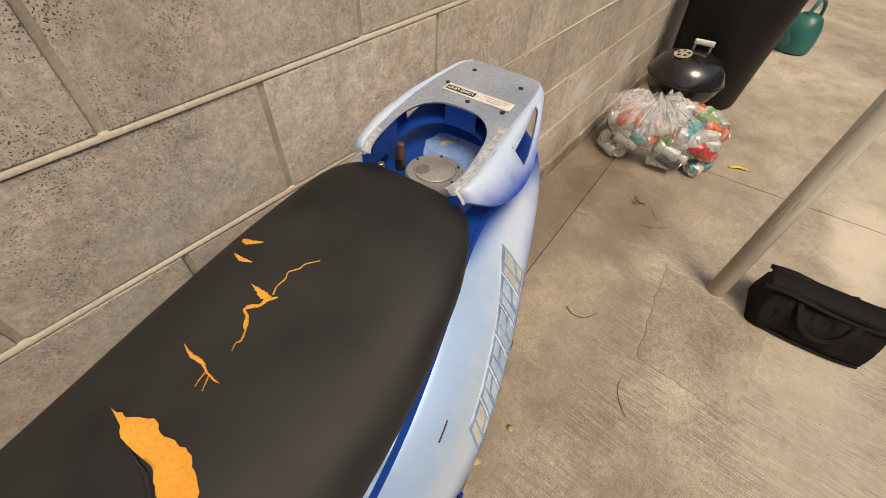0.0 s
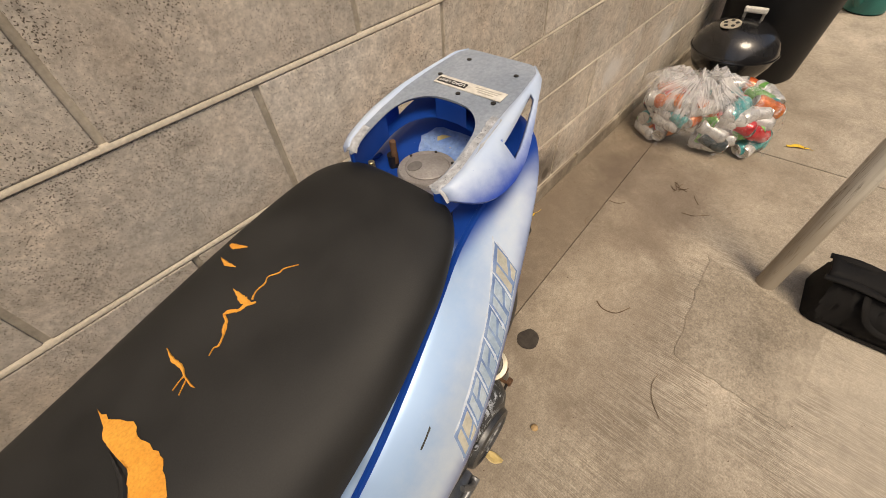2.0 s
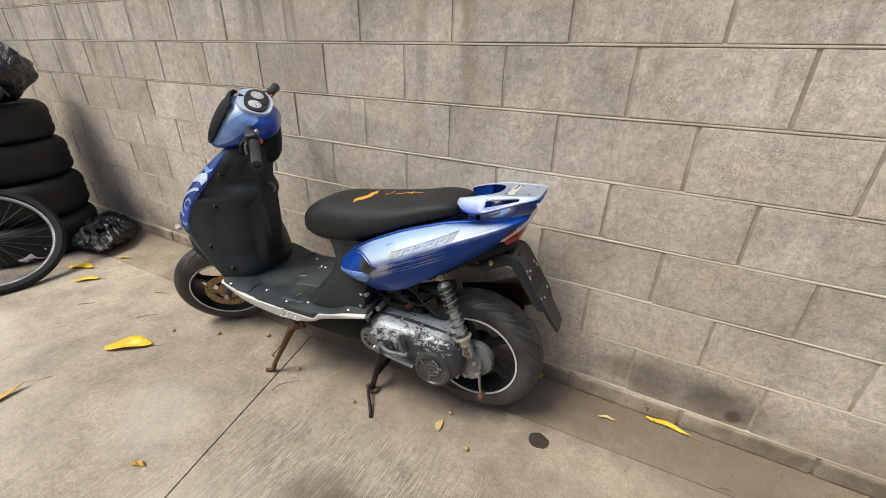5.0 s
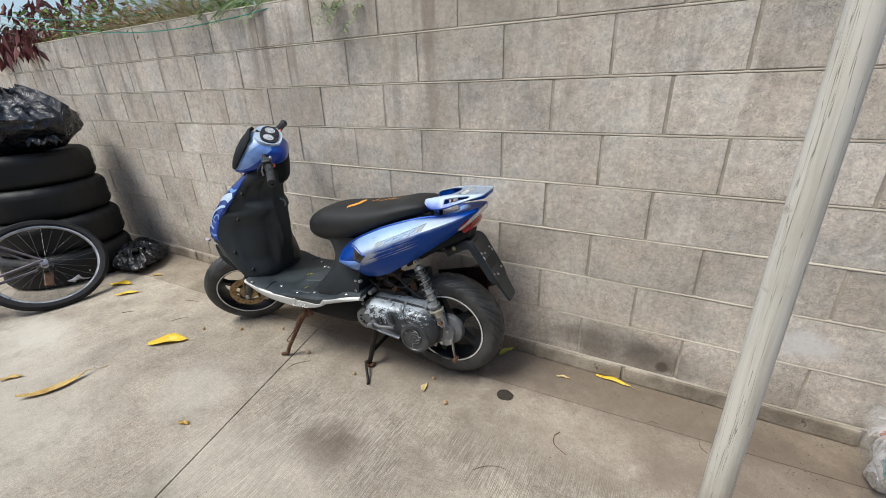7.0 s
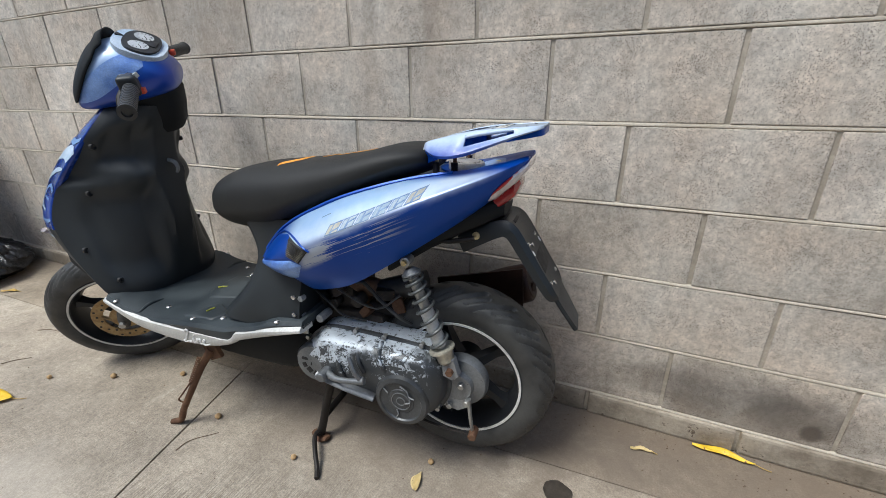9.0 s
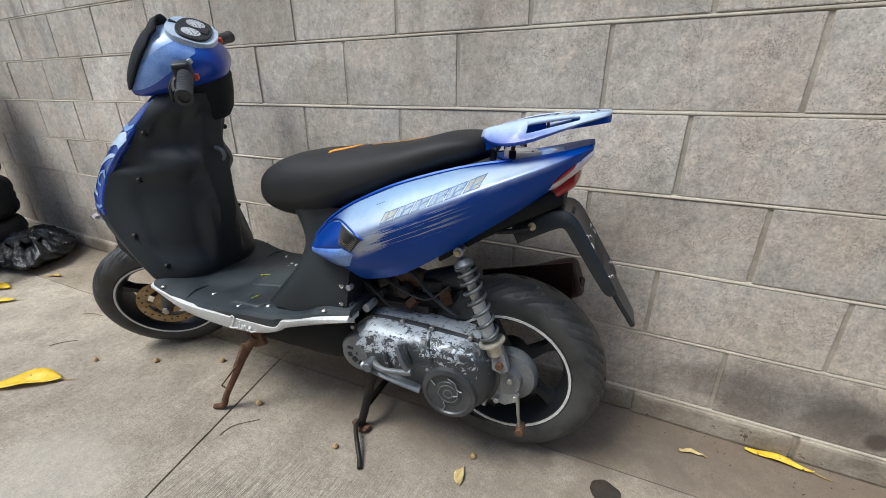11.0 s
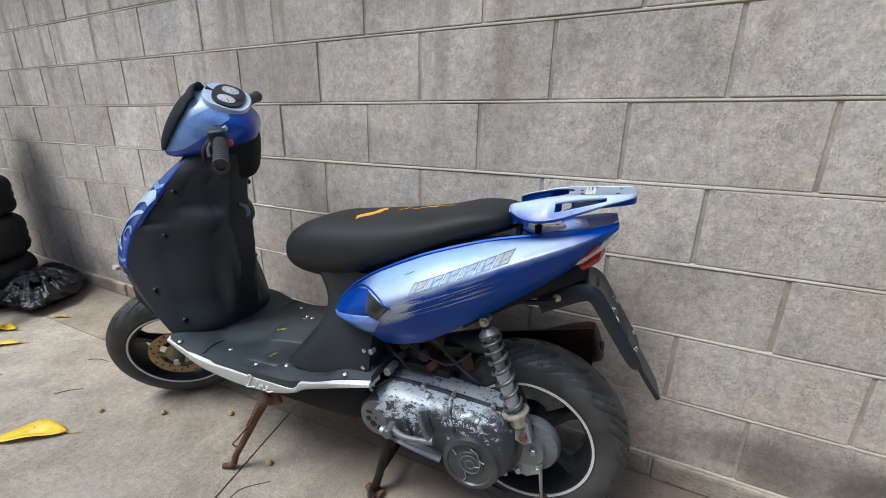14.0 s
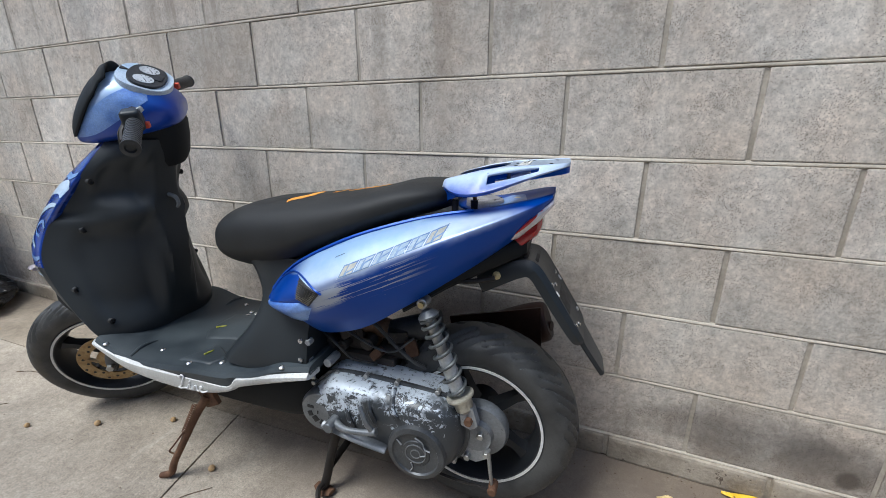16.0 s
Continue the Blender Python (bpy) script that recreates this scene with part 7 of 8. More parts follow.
def can_thing(m, kind):
    can = part("drink_can", lathe(B(), [(0.026, 0.004), (0.0325, 0.014), (0.033, 0.018), (0.033, 0.104), (0.0325, 0.108), (0.027, 0.118)], 20, None, cap=False), can_skins[kind], None, at=m)
    tagged(can, can_labels[kind] + " inside the clear sack", "can", "cans in the clear sack")
    part("lid", lathe(B(), [(0.027, 0.118), (0.0275, 0.121), (0.0255, 0.121), (0.0245, 0.117), (0.0001, 0.1165)], 20), CANENDS, can)
    part("base", lathe(B(), [(0.026, 0.004), (0.024, 0.001), (0.022, 0.002), (0.016, 0.007), (0.0001, 0.010)], 20), CANENDS, can)
    part("ring_pull", lathe(B(), [(0.009, 0.118), (0.009, 0.1192), (0.0055, 0.1192), (0.0055, 0.118)], 12, pose(0.004, 0, 0), cap=False), CANENDS, can)
    return can


BAGC = Vector((1.375, -0.330, 0))
NECK = Vector((1.31, -0.27, 0.264))


def sack_radius(a, z):
    """Half width of the sack, a pillow lying across the yard, at a bearing and height."""
    c, s_ = math.cos(a + 1.2), math.sin(a + 1.2)
    plan = (abs(s_ / 0.195) ** 2.6 + abs(c / 0.30) ** 2.6) ** (-1 / 2.6)
    full_ = float(np.interp(z, [0, 0.03, 0.11, 0.19, 0.235, 0.265, 0.29, 0.33], [0.95, 1.02, 1.03, 0.98, 0.88, 0.68, 0.38, 0.10]))
    return plan * full_ * (1 + 0.09 * noise.noise(Vector((math.cos(a) * 2.2, math.sin(a) * 2.2, z * 6))))


def in_sack(p, clear=0.036):
    d = Vector((p.x - BAGC.x, p.y - BAGC.y))
    return clear < p.z < 0.232 and d.length < sack_radius(math.atan2(d.y, d.x), p.z) - clear


for _ in range(120):
    for _try in range(400):
        a, z = rg.uniform(0, 2 * math.pi), rg.choice([0.04, 0.05, 0.08, 0.12, 0.16, 0.19, 0.21])
        rr = sack_radius(a, z) * math.sqrt(rg.uniform(0.35, 1.0))
        m = Matrix.Translation((BAGC.x + rr * math.cos(a), BAGC.y + rr * math.sin(a), z)) @ pose(0, 0, 0, 0, 0, rg.uniform(0, 360)) @ pose(0, 0, 0, rg.uniform(60, 115)) @ pose(0, 0, -0.06)
        if in_sack(m @ Vector((0, 0, 0.0))) and in_sack(m @ Vector((0, 0, 0.12))):
            can_thing(m, rg.choice([0, 0, 1, 1, 1, 1, 2, 3, 3, 4, 4, 4, 4, 5, 6]))
            break


def sack_film():
    """Clear film, drawn into milky folds towards the knot."""
    m, nt, b = mat_new("clear plastic film")
    v = coords(nt)
    sep = nt.nodes.new("ShaderNodeSeparateXYZ")
    nt.links.new(v, sep.inputs[0])
    ang = math_(nt, "ARCTAN2", math_(nt, "SUBTRACT", sep.outputs[1], NECK.y), math_(nt, "SUBTRACT", sep.outputs[0], NECK.x))
    cmb = nt.nodes.new("ShaderNodeCombineXYZ")
    nt.links.new(math_(nt, "MULTIPLY", ang, 9.0), cmb.inputs[0])
    nt.links.new(math_(nt, "MULTIPLY", sep.outputs[2], 4.0), cmb.inputs[1])
    fold, crumple = noise_(nt, cmb.outputs[0], 1.6, 5.0, 0.65, 0.6), noise_(nt, v, 14.0, 6.0, 0.7, 1.2)
    off = nt.nodes.new("ShaderNodeVectorMath")
    off.operation = "DISTANCE"
    nt.links.new(v, off.inputs[0])
    off.inputs[1].default_value = NECK
    high = step(nt, math_(nt, "ADD", off.outputs["Value"], math_(nt, "MULTIPLY", crumple, 0.16)), 0.36, 0.14)
    milky = math_(nt, "ADD", math_(nt, "MULTIPLY", high, step(nt, fold, 0.36, 0.62, 0.12, 0.72)), step(nt, crumple, 0.50, 0.70, 0.02, 0.38), True)
    b.inputs["Base Color"].default_value = (0.88, 0.88, 0.90, 1)
    b.inputs["Roughness"].default_value = 0.22
    nt.links.new(milky, b.inputs["Alpha"])
    h = bump_(nt, b, fold, 0.8, 0.02)
    bump_(nt, b, crumple, 0.7, 0.008, h)
    return m


FILM = sack_film()
bm = B()
rings = []
NZ, NA = 34, 110
for i in range(NZ):
    t = i / (NZ - 1)
    z = 0.002 + 0.298 * t
    ring = []
    for k in range(NA):
        a = 2 * math.pi * k / NA
        r = sack_radius(a, z)
        crease = 0.012 * abs(noise.noise(Vector((math.cos(a) * 5, math.sin(a) * 5, z * 6 + 3)))) + 0.010 * math.sin(a * 17 + 9 * noise.noise(Vector((a, z * 4, 1)))) * t ** 1.5
        lift = 0.05 * t * t * noise.noise(Vector((math.cos(a) * 1.6 + 2, math.sin(a) * 1.6, 5)))
        puff = 0.035 * t * t * abs(noise.noise(Vector((math.cos(a) * 2.4, math.sin(a) * 2.4, t * 3 + 9))))
        ring.append((BAGC.x + (NECK.x - BAGC.x) * t ** 2.5 + (r - crease) * math.cos(a), min(-0.012, BAGC.y + (NECK.y - BAGC.y) * t ** 2.5 + (r - crease) * math.sin(a)), z + lift + puff))
    rings.append(ring)
loft(bm, rings, cap=False)
sack = part("plastic_sack", bm, FILM, None)
tagged(sack, "knotted clear plastic sack full of empty cans", "sack")
MILKY = clear_material("milky plastic film", (0.88, 0.88, 0.89), 0.25, 0.15, 0.62, 12.0)
for q_ in range(7):
    a = 2 * math.pi * q_ / 7 + 0.3
    bm = B()
    rows = []
    for i in range(9):
        t = i / 8
        reach = 0.09 + 0.07 * ((q_ * 3) % 7) / 7
        rise = 0.02 + 0.055 * ((q_ * 5 + 2) % 7) / 7
        c = NECK + Vector((math.cos(a) * (0.01 + reach * t), math.sin(a) * (0.01 + reach * t), rise * math.sin(t * 2.6) - 0.03 * t * t))
        w = 0.012 + 0.065 * t
        rows.append([c + Vector((-math.sin(a) * w * f, math.cos(a) * w * f, 0.022 * math.sin(f * 5 + q_ + t * 3) + 0.012 * noise.noise(Vector((f * 3, t * 4, q_))))) for f in (-1, -0.75, -0.5, -0.25, 0, 0.25, 0.5, 0.75, 1)])
    loft(bm, rows, cap=False, close=False)
    part("gathered_neck", bm, MILKY, sack, "milky gathered film at the neck")

# ---- small kettle grill ----
ENAMEL = surf("black enamel", (0.007, 0.007, 0.008), (0.012, 0.012, 0.013), 6.0, 0.22, 0.0, 200, 0.02, coat=0.6)
grill = empty("kettle_grill", pose(1.775, -0.265, 0), "small black kettle grill with a vented lid", "grill")
part("bowl", lathe(B(), [(0.05, 0.12), (0.11, 0.135), (0.155, 0.17), (0.178, 0.215), (0.184, 0.245), (0.187, 0.247), (0.187, 0.252), (0.180, 0.252), (0.172, 0.215), (0.10, 0.145), (0.0001, 0.135)], 44), ENAMEL, grill)
lid = part("lid", lathe(B(), [(0.189, 0.250), (0.190, 0.262), (0.184, 0.275), (0.170, 0.310), (0.140, 0.342), (0.095, 0.366), (0.045, 0.378), (0.0001, 0.381)], 44), ENAMEL, grill)
part("rim", lathe(B(), [(0.192, 0.252), (0.194, 0.257), (0.192, 0.262), (0.188, 0.257), (0.192, 0.252)], 44, cap=False), ENAMEL, lid)
VENT = surf("pale vent plate", (0.52, 0.47, 0.38), (0.62, 0.57, 0.47), 30, 0.5, 0.4)
VM = pose(-0.062, 0.048, 0.3705, -8.2, -10.7, 0)
vent = part("vent_plate", lathe(B(), [(0.042, 0), (0.042, 0.004), (0.0001, 0.006)], 26, VM), VENT, lid, "pale round vent plate with holes")
for k in range(5):
    a = 2 * math.pi * k / 5
    part("vent_hole", lathe(B(), [(0.0085, 0.004), (0.0085, 0.0066), (0.0001, 0.0066)], 12, VM @ pose(0.025 * math.cos(a), 0.025 * math.sin(a), 0)), BLACKINK, vent)
HANDLE = surf("grey-white handle", (0.55, 0.54, 0.50), (0.66, 0.65, 0.61), 30, 0.5)
part("handle", bevel_all(box(B(), (0.095, 0.022, 0.024), pose(0.04, -0.01, 0.412, 0, 0, -80)), 0.007, 3), HANDLE, lid, "pale heat-proof handle")
for s in (-0.038, 0.038):
    part("handle_post", cyl(B(), (0.04 + s * 0.17, -0.01 - s * 0.98, 0.365), (0.04 + s * 0.17, -0.01 - s * 0.98, 0.418), 0.006, segs=8), STEEL, lid)
for k in range(3):
    a = 2 * math.pi * k / 3 + 0.4
    part("leg", tube(B(), [(0.12 * math.cos(a), 0.12 * math.sin(a), 0.15), (0.17 * math.cos(a), 0.17 * math.sin(a), 0.06), (0.19 * math.cos(a), 0.19 * math.sin(a), 0.006)], 0.006, 8), DARKSTEEL, grill)

# ---- tall dark refuse bin ----
BINP = surf("dark grey bin plastic", (0.006, 0.007, 0.009), (0.011, 0.012, 0.014), 3.0, 0.5, 0.0, 250, 0.2, 0.001, spec=0.25)
binn = empty("refuse_bin", pose(2.235, -0.312, 0), "tall dark plastic refuse bin against the wall", "bin")
bm = B()
lathe(bm, [(0.212, 0.0), (0.222, 0.012), (0.256, 0.45), (0.288, 0.86), (0.300, 0.865), (0.304, 0.90), (0.296, 0.905), (0.284, 0.90), (0.246, 0.45), (0.210, 0.02), (0.0001, 0.02)], 56)
part("body", bm, BINP, binn)
part("lid", lathe(B(), [(0.306, 0.885), (0.310, 0.90), (0.306, 0.925), (0.26, 0.955), (0.12, 0.975), (0.0001, 0.98)], 56), BINP, binn)
for s in (1, -1):
    part("handle", tube(B(), [(-0.05, s * 0.29, 0.80), (-0.05, s * 0.325, 0.815), (0.05, s * 0.325, 0.815), (0.05, s * 0.29, 0.80)], 0.010, 8), BINP, binn)

# ---- watering can ----
TEAL = surf("teal plastic", (0.012, 0.11, 0.10), (0.02, 0.16, 0.145), 6.0, 0.4, 0.0, 250, 0.1)
wcan = empty("watering_can", pose(3.52, -0.66, 0, 0, 0, 155), "teal plastic watering can", "watering can")
part("body", lathe(B(), [(0.10, 0), (0.118, 0.01), (0.125, 0.08), (0.115, 0.17), (0.085, 0.235), (0.06, 0.25), (0.055, 0.245)], 36), TEAL, wcan)
part("spout", tube(B(), [(0.10, 0, 0.06), (0.17, 0, 0.12), (0.235, 0, 0.22), (0.27, 0, 0.29)], [0.03, 0.021, 0.016, 0.014], 12), TEAL, wcan)
part("rose", lathe(B(), [(0.014, 0), (0.034, 0.035), (0.034, 0.042), (0.0001, 0.045)], 20, Matrix.Translation((0.265, 0, 0.28)) @ pose(0, 0, 0, 0, 35)), TEAL, wcan)
part("handle", tube(B(), [(0.05, 0, 0.245), (0.0, 0, 0.34), (-0.10, 0, 0.30), (-0.135, 0, 0.18), (-0.11, 0, 0.08)], 0.013, 10), TEAL, wcan)

# ---- stack of worn car tyres with a rubbish sack on top ----
def car_tyre(m, r=0.345, w=0.215, rim=0.205, bulge=0.0):
    bm = B()
    prof = smooth_line([(rim, -w * 0.36), (rim + 0.02, -w * 0.46), (r - 0.055, -w * 0.52 - bulge), (r - 0.016, -w * 0.44), (r, -w * 0.30), (r + 0.002, 0), (r, w * 0.30), (r - 0.016, w * 0.44), (r - 0.055, w * 0.52 + bulge), (rim + 0.02, w * 0.46), (rim, w * 0.36)], 3)
    segs = 84
    rings = []
    for i in range(segs):
        a = 2 * math.pi * i / segs
        ring = []
        for pr, z in prof:
            d = 0.0
            if pr > r - 0.02:
                if min(abs(abs(z) - w * 0.10), abs(abs(z) - w * 0.26)) < 0.006:
                    d = 0.007
                elif abs(z) > w * 0.27 and i % 3 == 0:
                    d = 0.005
            ring.append(((pr - d) * math.cos(a), (pr - d) * math.sin(a), z + w / 2 + 0.002))
        rings.append(ring)
    loft(bm, rings + [rings[0]], cap=False, close=False)
    bmesh.ops.remove_doubles(bm, verts=bm.verts[:], dist=1e-5)
    ty = part("car_tyre", bm, OLDRUBBER, None, at=m)
    return tagged(ty, "worn black car tyre lying in a stack", "tyre", "stack of car tyres")


TX, TY = -3.79, -0.52
for k, (dx, dy) in enumerate(((0.17, -0.02), (0.10, 0.0), (0.01, 0.01), (-0.05, 0.0))):
    car_tyre(pose(TX + dx, TY + dy, k * 0.232, 0, 0, 37 * k), 0.40, 0.225, 0.22)


def rubbish_sack(name, m, rx, ry, h, seed, label, knot):
    POLY = SACK
    sk = empty(name, m, label, "rubbish sack")
    bm = B()
    rings = []
    for i in range(26):
        t = i / 25
        ring = []
        for k in range(150):
            a = 2 * math.pi * k / 150
            rad = math.sin(math.pi * min(1, 0.10 + 0.86 * t)) ** 0.55 * (1 - 0.35 * t)
            c, s = math.cos(a), math.sin(a)
            fold_ = 0.034 * math.sin(13 * a + 5 * noise.noise(Vector((c * 1.5, s * 1.5, seed)))) * t ** 1.3 + 0.018 * math.sin(29 * a + 4 * t) * t
            lump = 1 + fold_ + 0.16 * noise.noise(Vector((c * 1.7 + seed, s * 1.7, t * 2))) + 0.10 * noise.ridged_multi_fractal(Vector((c * 2.2 + seed, s * 2.2, t * 4)), 0.9, 2.1, 3, 0.9, 2.0) - 0.08
            ring.append((rx * rad * lump * c, ry * rad * lump * s, max(0.0, h * (t ** 0.8) * (1 + 1.6 * fold_ + 0.14 * noise.noise(Vector((c * 2 + seed, s * 2, 4)))))))
        rings.append(ring)
    loft(bm, rings)
    part("body", bm, POLY, sk)
    # the knotted neck: one crumpled fan of film
    rgk = random.Random(seed)
    bm = B()
    rows = []
    for i in range(7):
        t = i / 6
        row = []
        for k in range(48):
            a = 2 * math.pi * k / 48
            fl = 0.085 * t * (1 + 0.5 * noise.noise(Vector((math.cos(a) * 2 + seed, math.sin(a) * 2, 1)))) + 0.008
            row.append(Vector(knot) + Vector((math.cos(a) * fl, math.sin(a) * fl, 0.045 * math.sin(t * 2.8) + 0.016 * t * math.sin(7 * a + 3 * t) + 0.01 * t * math.sin(17 * a))))
        rows.append(row)
    loft(bm, rows, cap=False)
    ob = part("tied_neck", bm, POLY, sk)
    sd = ob.modifiers.new("thickness", "SOLIDIFY")
    sd.thickness = 0.002
    return sk


def sack_material():
    m, nt, b = mat_new("glossy black polythene")
    v = coords(nt)
    n = noise_(nt, v, 9.0, 6.0, 0.6, 1.6)
    b.inputs["Base Color"].default_value = (0.008, 0.009, 0.012, 1)
    nt.links.new(step(nt, n, 0.3, 0.7, 0.12, 0.30), b.inputs["Roughness"])
    b.inputs["Specular IOR Level"].default_value = 0.7
    bump_(nt, b, n, 1.0, 0.022)
    return m


SACK = sack_material()
rubbish_sack("rubbish_sack", pose(TX - 0.02, TY + 0.02, 0.934, 0, 0, 10), 0.47, 0.42, 0.40, 3, "full black rubbish sack on the tyre stack", (0.36, -0.05, 0.05))
rubbish_sack("rubbish_sack", pose(-3.29, -0.235, 0, 0, 0, -20), 0.40, 0.21, 0.165, 8, "small crumpled black rubbish sack on the ground", (0.12, 0.0, 0.13))

# ---- bicycle, its rear wheel towards the yard ----
BTYRE = surf("bicycle tyre", (0.010, 0.010, 0.012), (0.022, 0.022, 0.024), 14, 0.7, 0, 300, 0.3, spec=0.3)
ALLOY = surf("bicycle alloy", (0.42, 0.42, 0.43), (0.56, 0.56, 0.56), 20, 0.35, 0.8, 300, 0.05)
SPOKE = surf("dull spoke steel", (0.16, 0.16, 0.16), (0.24, 0.24, 0.24), 20, 0.5, 0.5)
BFRAME = surf("purple-grey frame paint", (0.10, 0.085, 0.10), (0.15, 0.125, 0.14), 10, 0.4, 0.2, 250, 0.05, coat=0.4)
bike = empty("bicycle", pose(-2.93, -0.87, 0, -41, 0, 78), "old bicycle with black tyres leaning in the yard", "bicycle")


def bike_wheel(x):
    R_ = 0.335
    w_ = part("wheel", lathe(B(), [(0.016, -0.03), (0.022, -0.028), (0.013, -0.02), (0.013, 0.02), (0.022, 0.028), (0.016, 0.03)], 18, pose(x, 0, R_), "y"), ALLOY, bike)
    part("tyre", lathe(B(), [(R_ - 0.050, -0.012), (R_ - 0.040, -0.024), (R_ - 0.018, -0.027), (R_ - 0.004, -0.016), (R_, 0.0), (R_ - 0.004, 0.016), (R_ - 0.018, 0.027), (R_ - 0.040, 0.024), (R_ - 0.050, 0.012)], 84, pose(x, 0, R_), "y", cap=False), BTYRE, w_)
    part("rim", lathe(B(), [(R_ - 0.048, -0.012), (R_ - 0.058, -0.011), (R_ - 0.064, 0.0), (R_ - 0.058, 0.011), (R_ - 0.048, 0.012)], 84, pose(x, 0, R_), "y", cap=False), ALLOY, w_)
    for k in range(28):
        a = 2 * math.pi * k / 28
        b_ = a + (0.55 if k % 2 else -0.55)
        s_ = 0.026 if k % 4 < 2 else -0.026
        part("spoke", cyl(B(), (x + 0.02 * math.cos(b_), s_, R_ + 0.02 * math.sin(b_)), (x + (R_ - 0.055) * math.cos(a), 0, R_ + (R_ - 0.055) * math.sin(a)), 0.0008, segs=4), SPOKE, w_)
    return w_


bike_wheel(0.0)
bike_wheel(-1.06)
frame_ = part("frame", tube(tube(tube(tube(B(), [(0, 0.06, 0.335), (-0.22, 0.05, 0.30), (-0.43, 0.03, 0.28)], 0.009, 8), [(0, -0.06, 0.335), (-0.22, -0.05, 0.30), (-0.43, -0.03, 0.28)], 0.009, 8), [(0, 0.06, 0.335), (-0.25, 0.03, 0.60), (-0.50, 0.0, 0.80)], 0.007, 8), [(0, -0.06, 0.335), (-0.25, -0.03, 0.60), (-0.50, 0.0, 0.80)], 0.007, 8), BFRAME, bike)
part("main_tube", tube(tube(tube(B(), [(-0.43, 0, 0.28), (-0.5, 0, 0.8), (-0.52, 0, 0.92)], 0.015, 10), [(-0.43, 0, 0.28), (-0.9, 0, 0.80)], 0.018, 10), [(-0.5, 0, 0.78), (-0.88, 0, 0.86)], 0.015, 10), BFRAME, bike)
part("fork", tube(tube(B(), [(-1.06, 0.05, 0.335), (-0.95, 0.045, 0.70), (-0.9, 0.0, 0.80)], 0.010, 8), [(-1.06, -0.05, 0.335), (-0.95, -0.045, 0.70), (-0.9, 0.0, 0.80)], 0.010, 8), ALLOY, bike)
part("saddle", tube(B(), [(-0.42, 0, 0.95), (-0.52, 0, 0.96), (-0.66, 0, 0.95)], [0.07, 0.06, 0.02], 12, 4, 0.4), BTYRE, bike)
part("handlebar", tube(B(), [(-0.78, 0.28, 1.0), (-0.86, 0.12, 1.02), (-0.88, 0, 1.0), (-0.86, -0.12, 1.02), (-0.78, -0.28, 1.0)], 0.011, 8), ALLOY, bike)
part("stem", cyl(B(), (-0.90, 0, 0.80), (-0.88, 0, 1.0), 0.014), ALLOY, bike)
part("sprocket", lathe(B(), [(0.045, 0.028), (0.045, 0.05), (0.025, 0.056), (0.02, 0.056)], 24, pose(0, 0, 0.335), "y"), DARKSTEEL, bike)
part("chainring", lathe(B(), [(0.085, 0.045), (0.085, 0.049), (0.02, 0.052), (0.0001, 0.052)], 32, pose(-0.43, 0, 0.28), "y"), DARKSTEEL, bike)
part("derailleur", bevel_all(box(B(), (0.05, 0.02, 0.11), pose(-0.01, 0.055, 0.25, 0, 15)), 0.006), RUST, bike)
part("crank", cyl(B(), (-0.43, 0.06, 0.28), (-0.30, 0.065, 0.17), 0.010), ALLOY, bike)

# ---- crumpled carrier bag behind the bicycle wheel ----
bm = B()
rows = []
for i in range(14):
    t = i / 13
    rows.append([(0.15 * math.sin(math.pi * (0.08 + 0.86 * t)) ** 0.6 * math.cos(a) * (1 + 0.35 * noise.noise(Vector((math.cos(a) * 2, math.sin(a) * 2, t * 3)))), 0.09 * math.sin(math.pi * (0.08 + 0.86 * t)) ** 0.6 * math.sin(a) * (1 + 0.35 * noise.noise(Vector((math.cos(a) * 2 + 5, math.sin(a) * 2, t * 3)))), 0.11 * t * (1 + 0.4 * noise.noise(Vector((math.cos(a) * 2, math.sin(a) * 2, 9))))) for a in np.linspace(0, 2 * math.pi, 40, endpoint=False)])
loft(bm, rows)
tagged(part("carrier_bag", bm, surf("thin lilac-white plastic", (0.62, 0.60, 0.70), (0.78, 0.77, 0.80), 16.0, 0.35, fine=30, bump=0.8, depth=0.006), None, at=pose(-3.36, -0.66, 0, 0, 0, 25)), "crumpled lilac-white carrier bag on the ground", "plastic bag")

# ---- leaves, nuts and twigs on the ground ----
LEAF_Y = leaf_material("yellow leaf", (0.72, 0.44, 0.02), (0.80, 0.55, 0.04))
LEAF_B = leaf_material("brown-yellow leaf", (0.42, 0.25, 0.05), (0.55, 0.38, 0.10))
LEAF_G = leaf_material("yellow-green leaf", (0.36, 0.38, 0.05), (0.55, 0.46, 0.06))
LEAF_P = leaf_material("pale dry leaf", (0.55, 0.42, 0.18), (0.65, 0.52, 0.26))


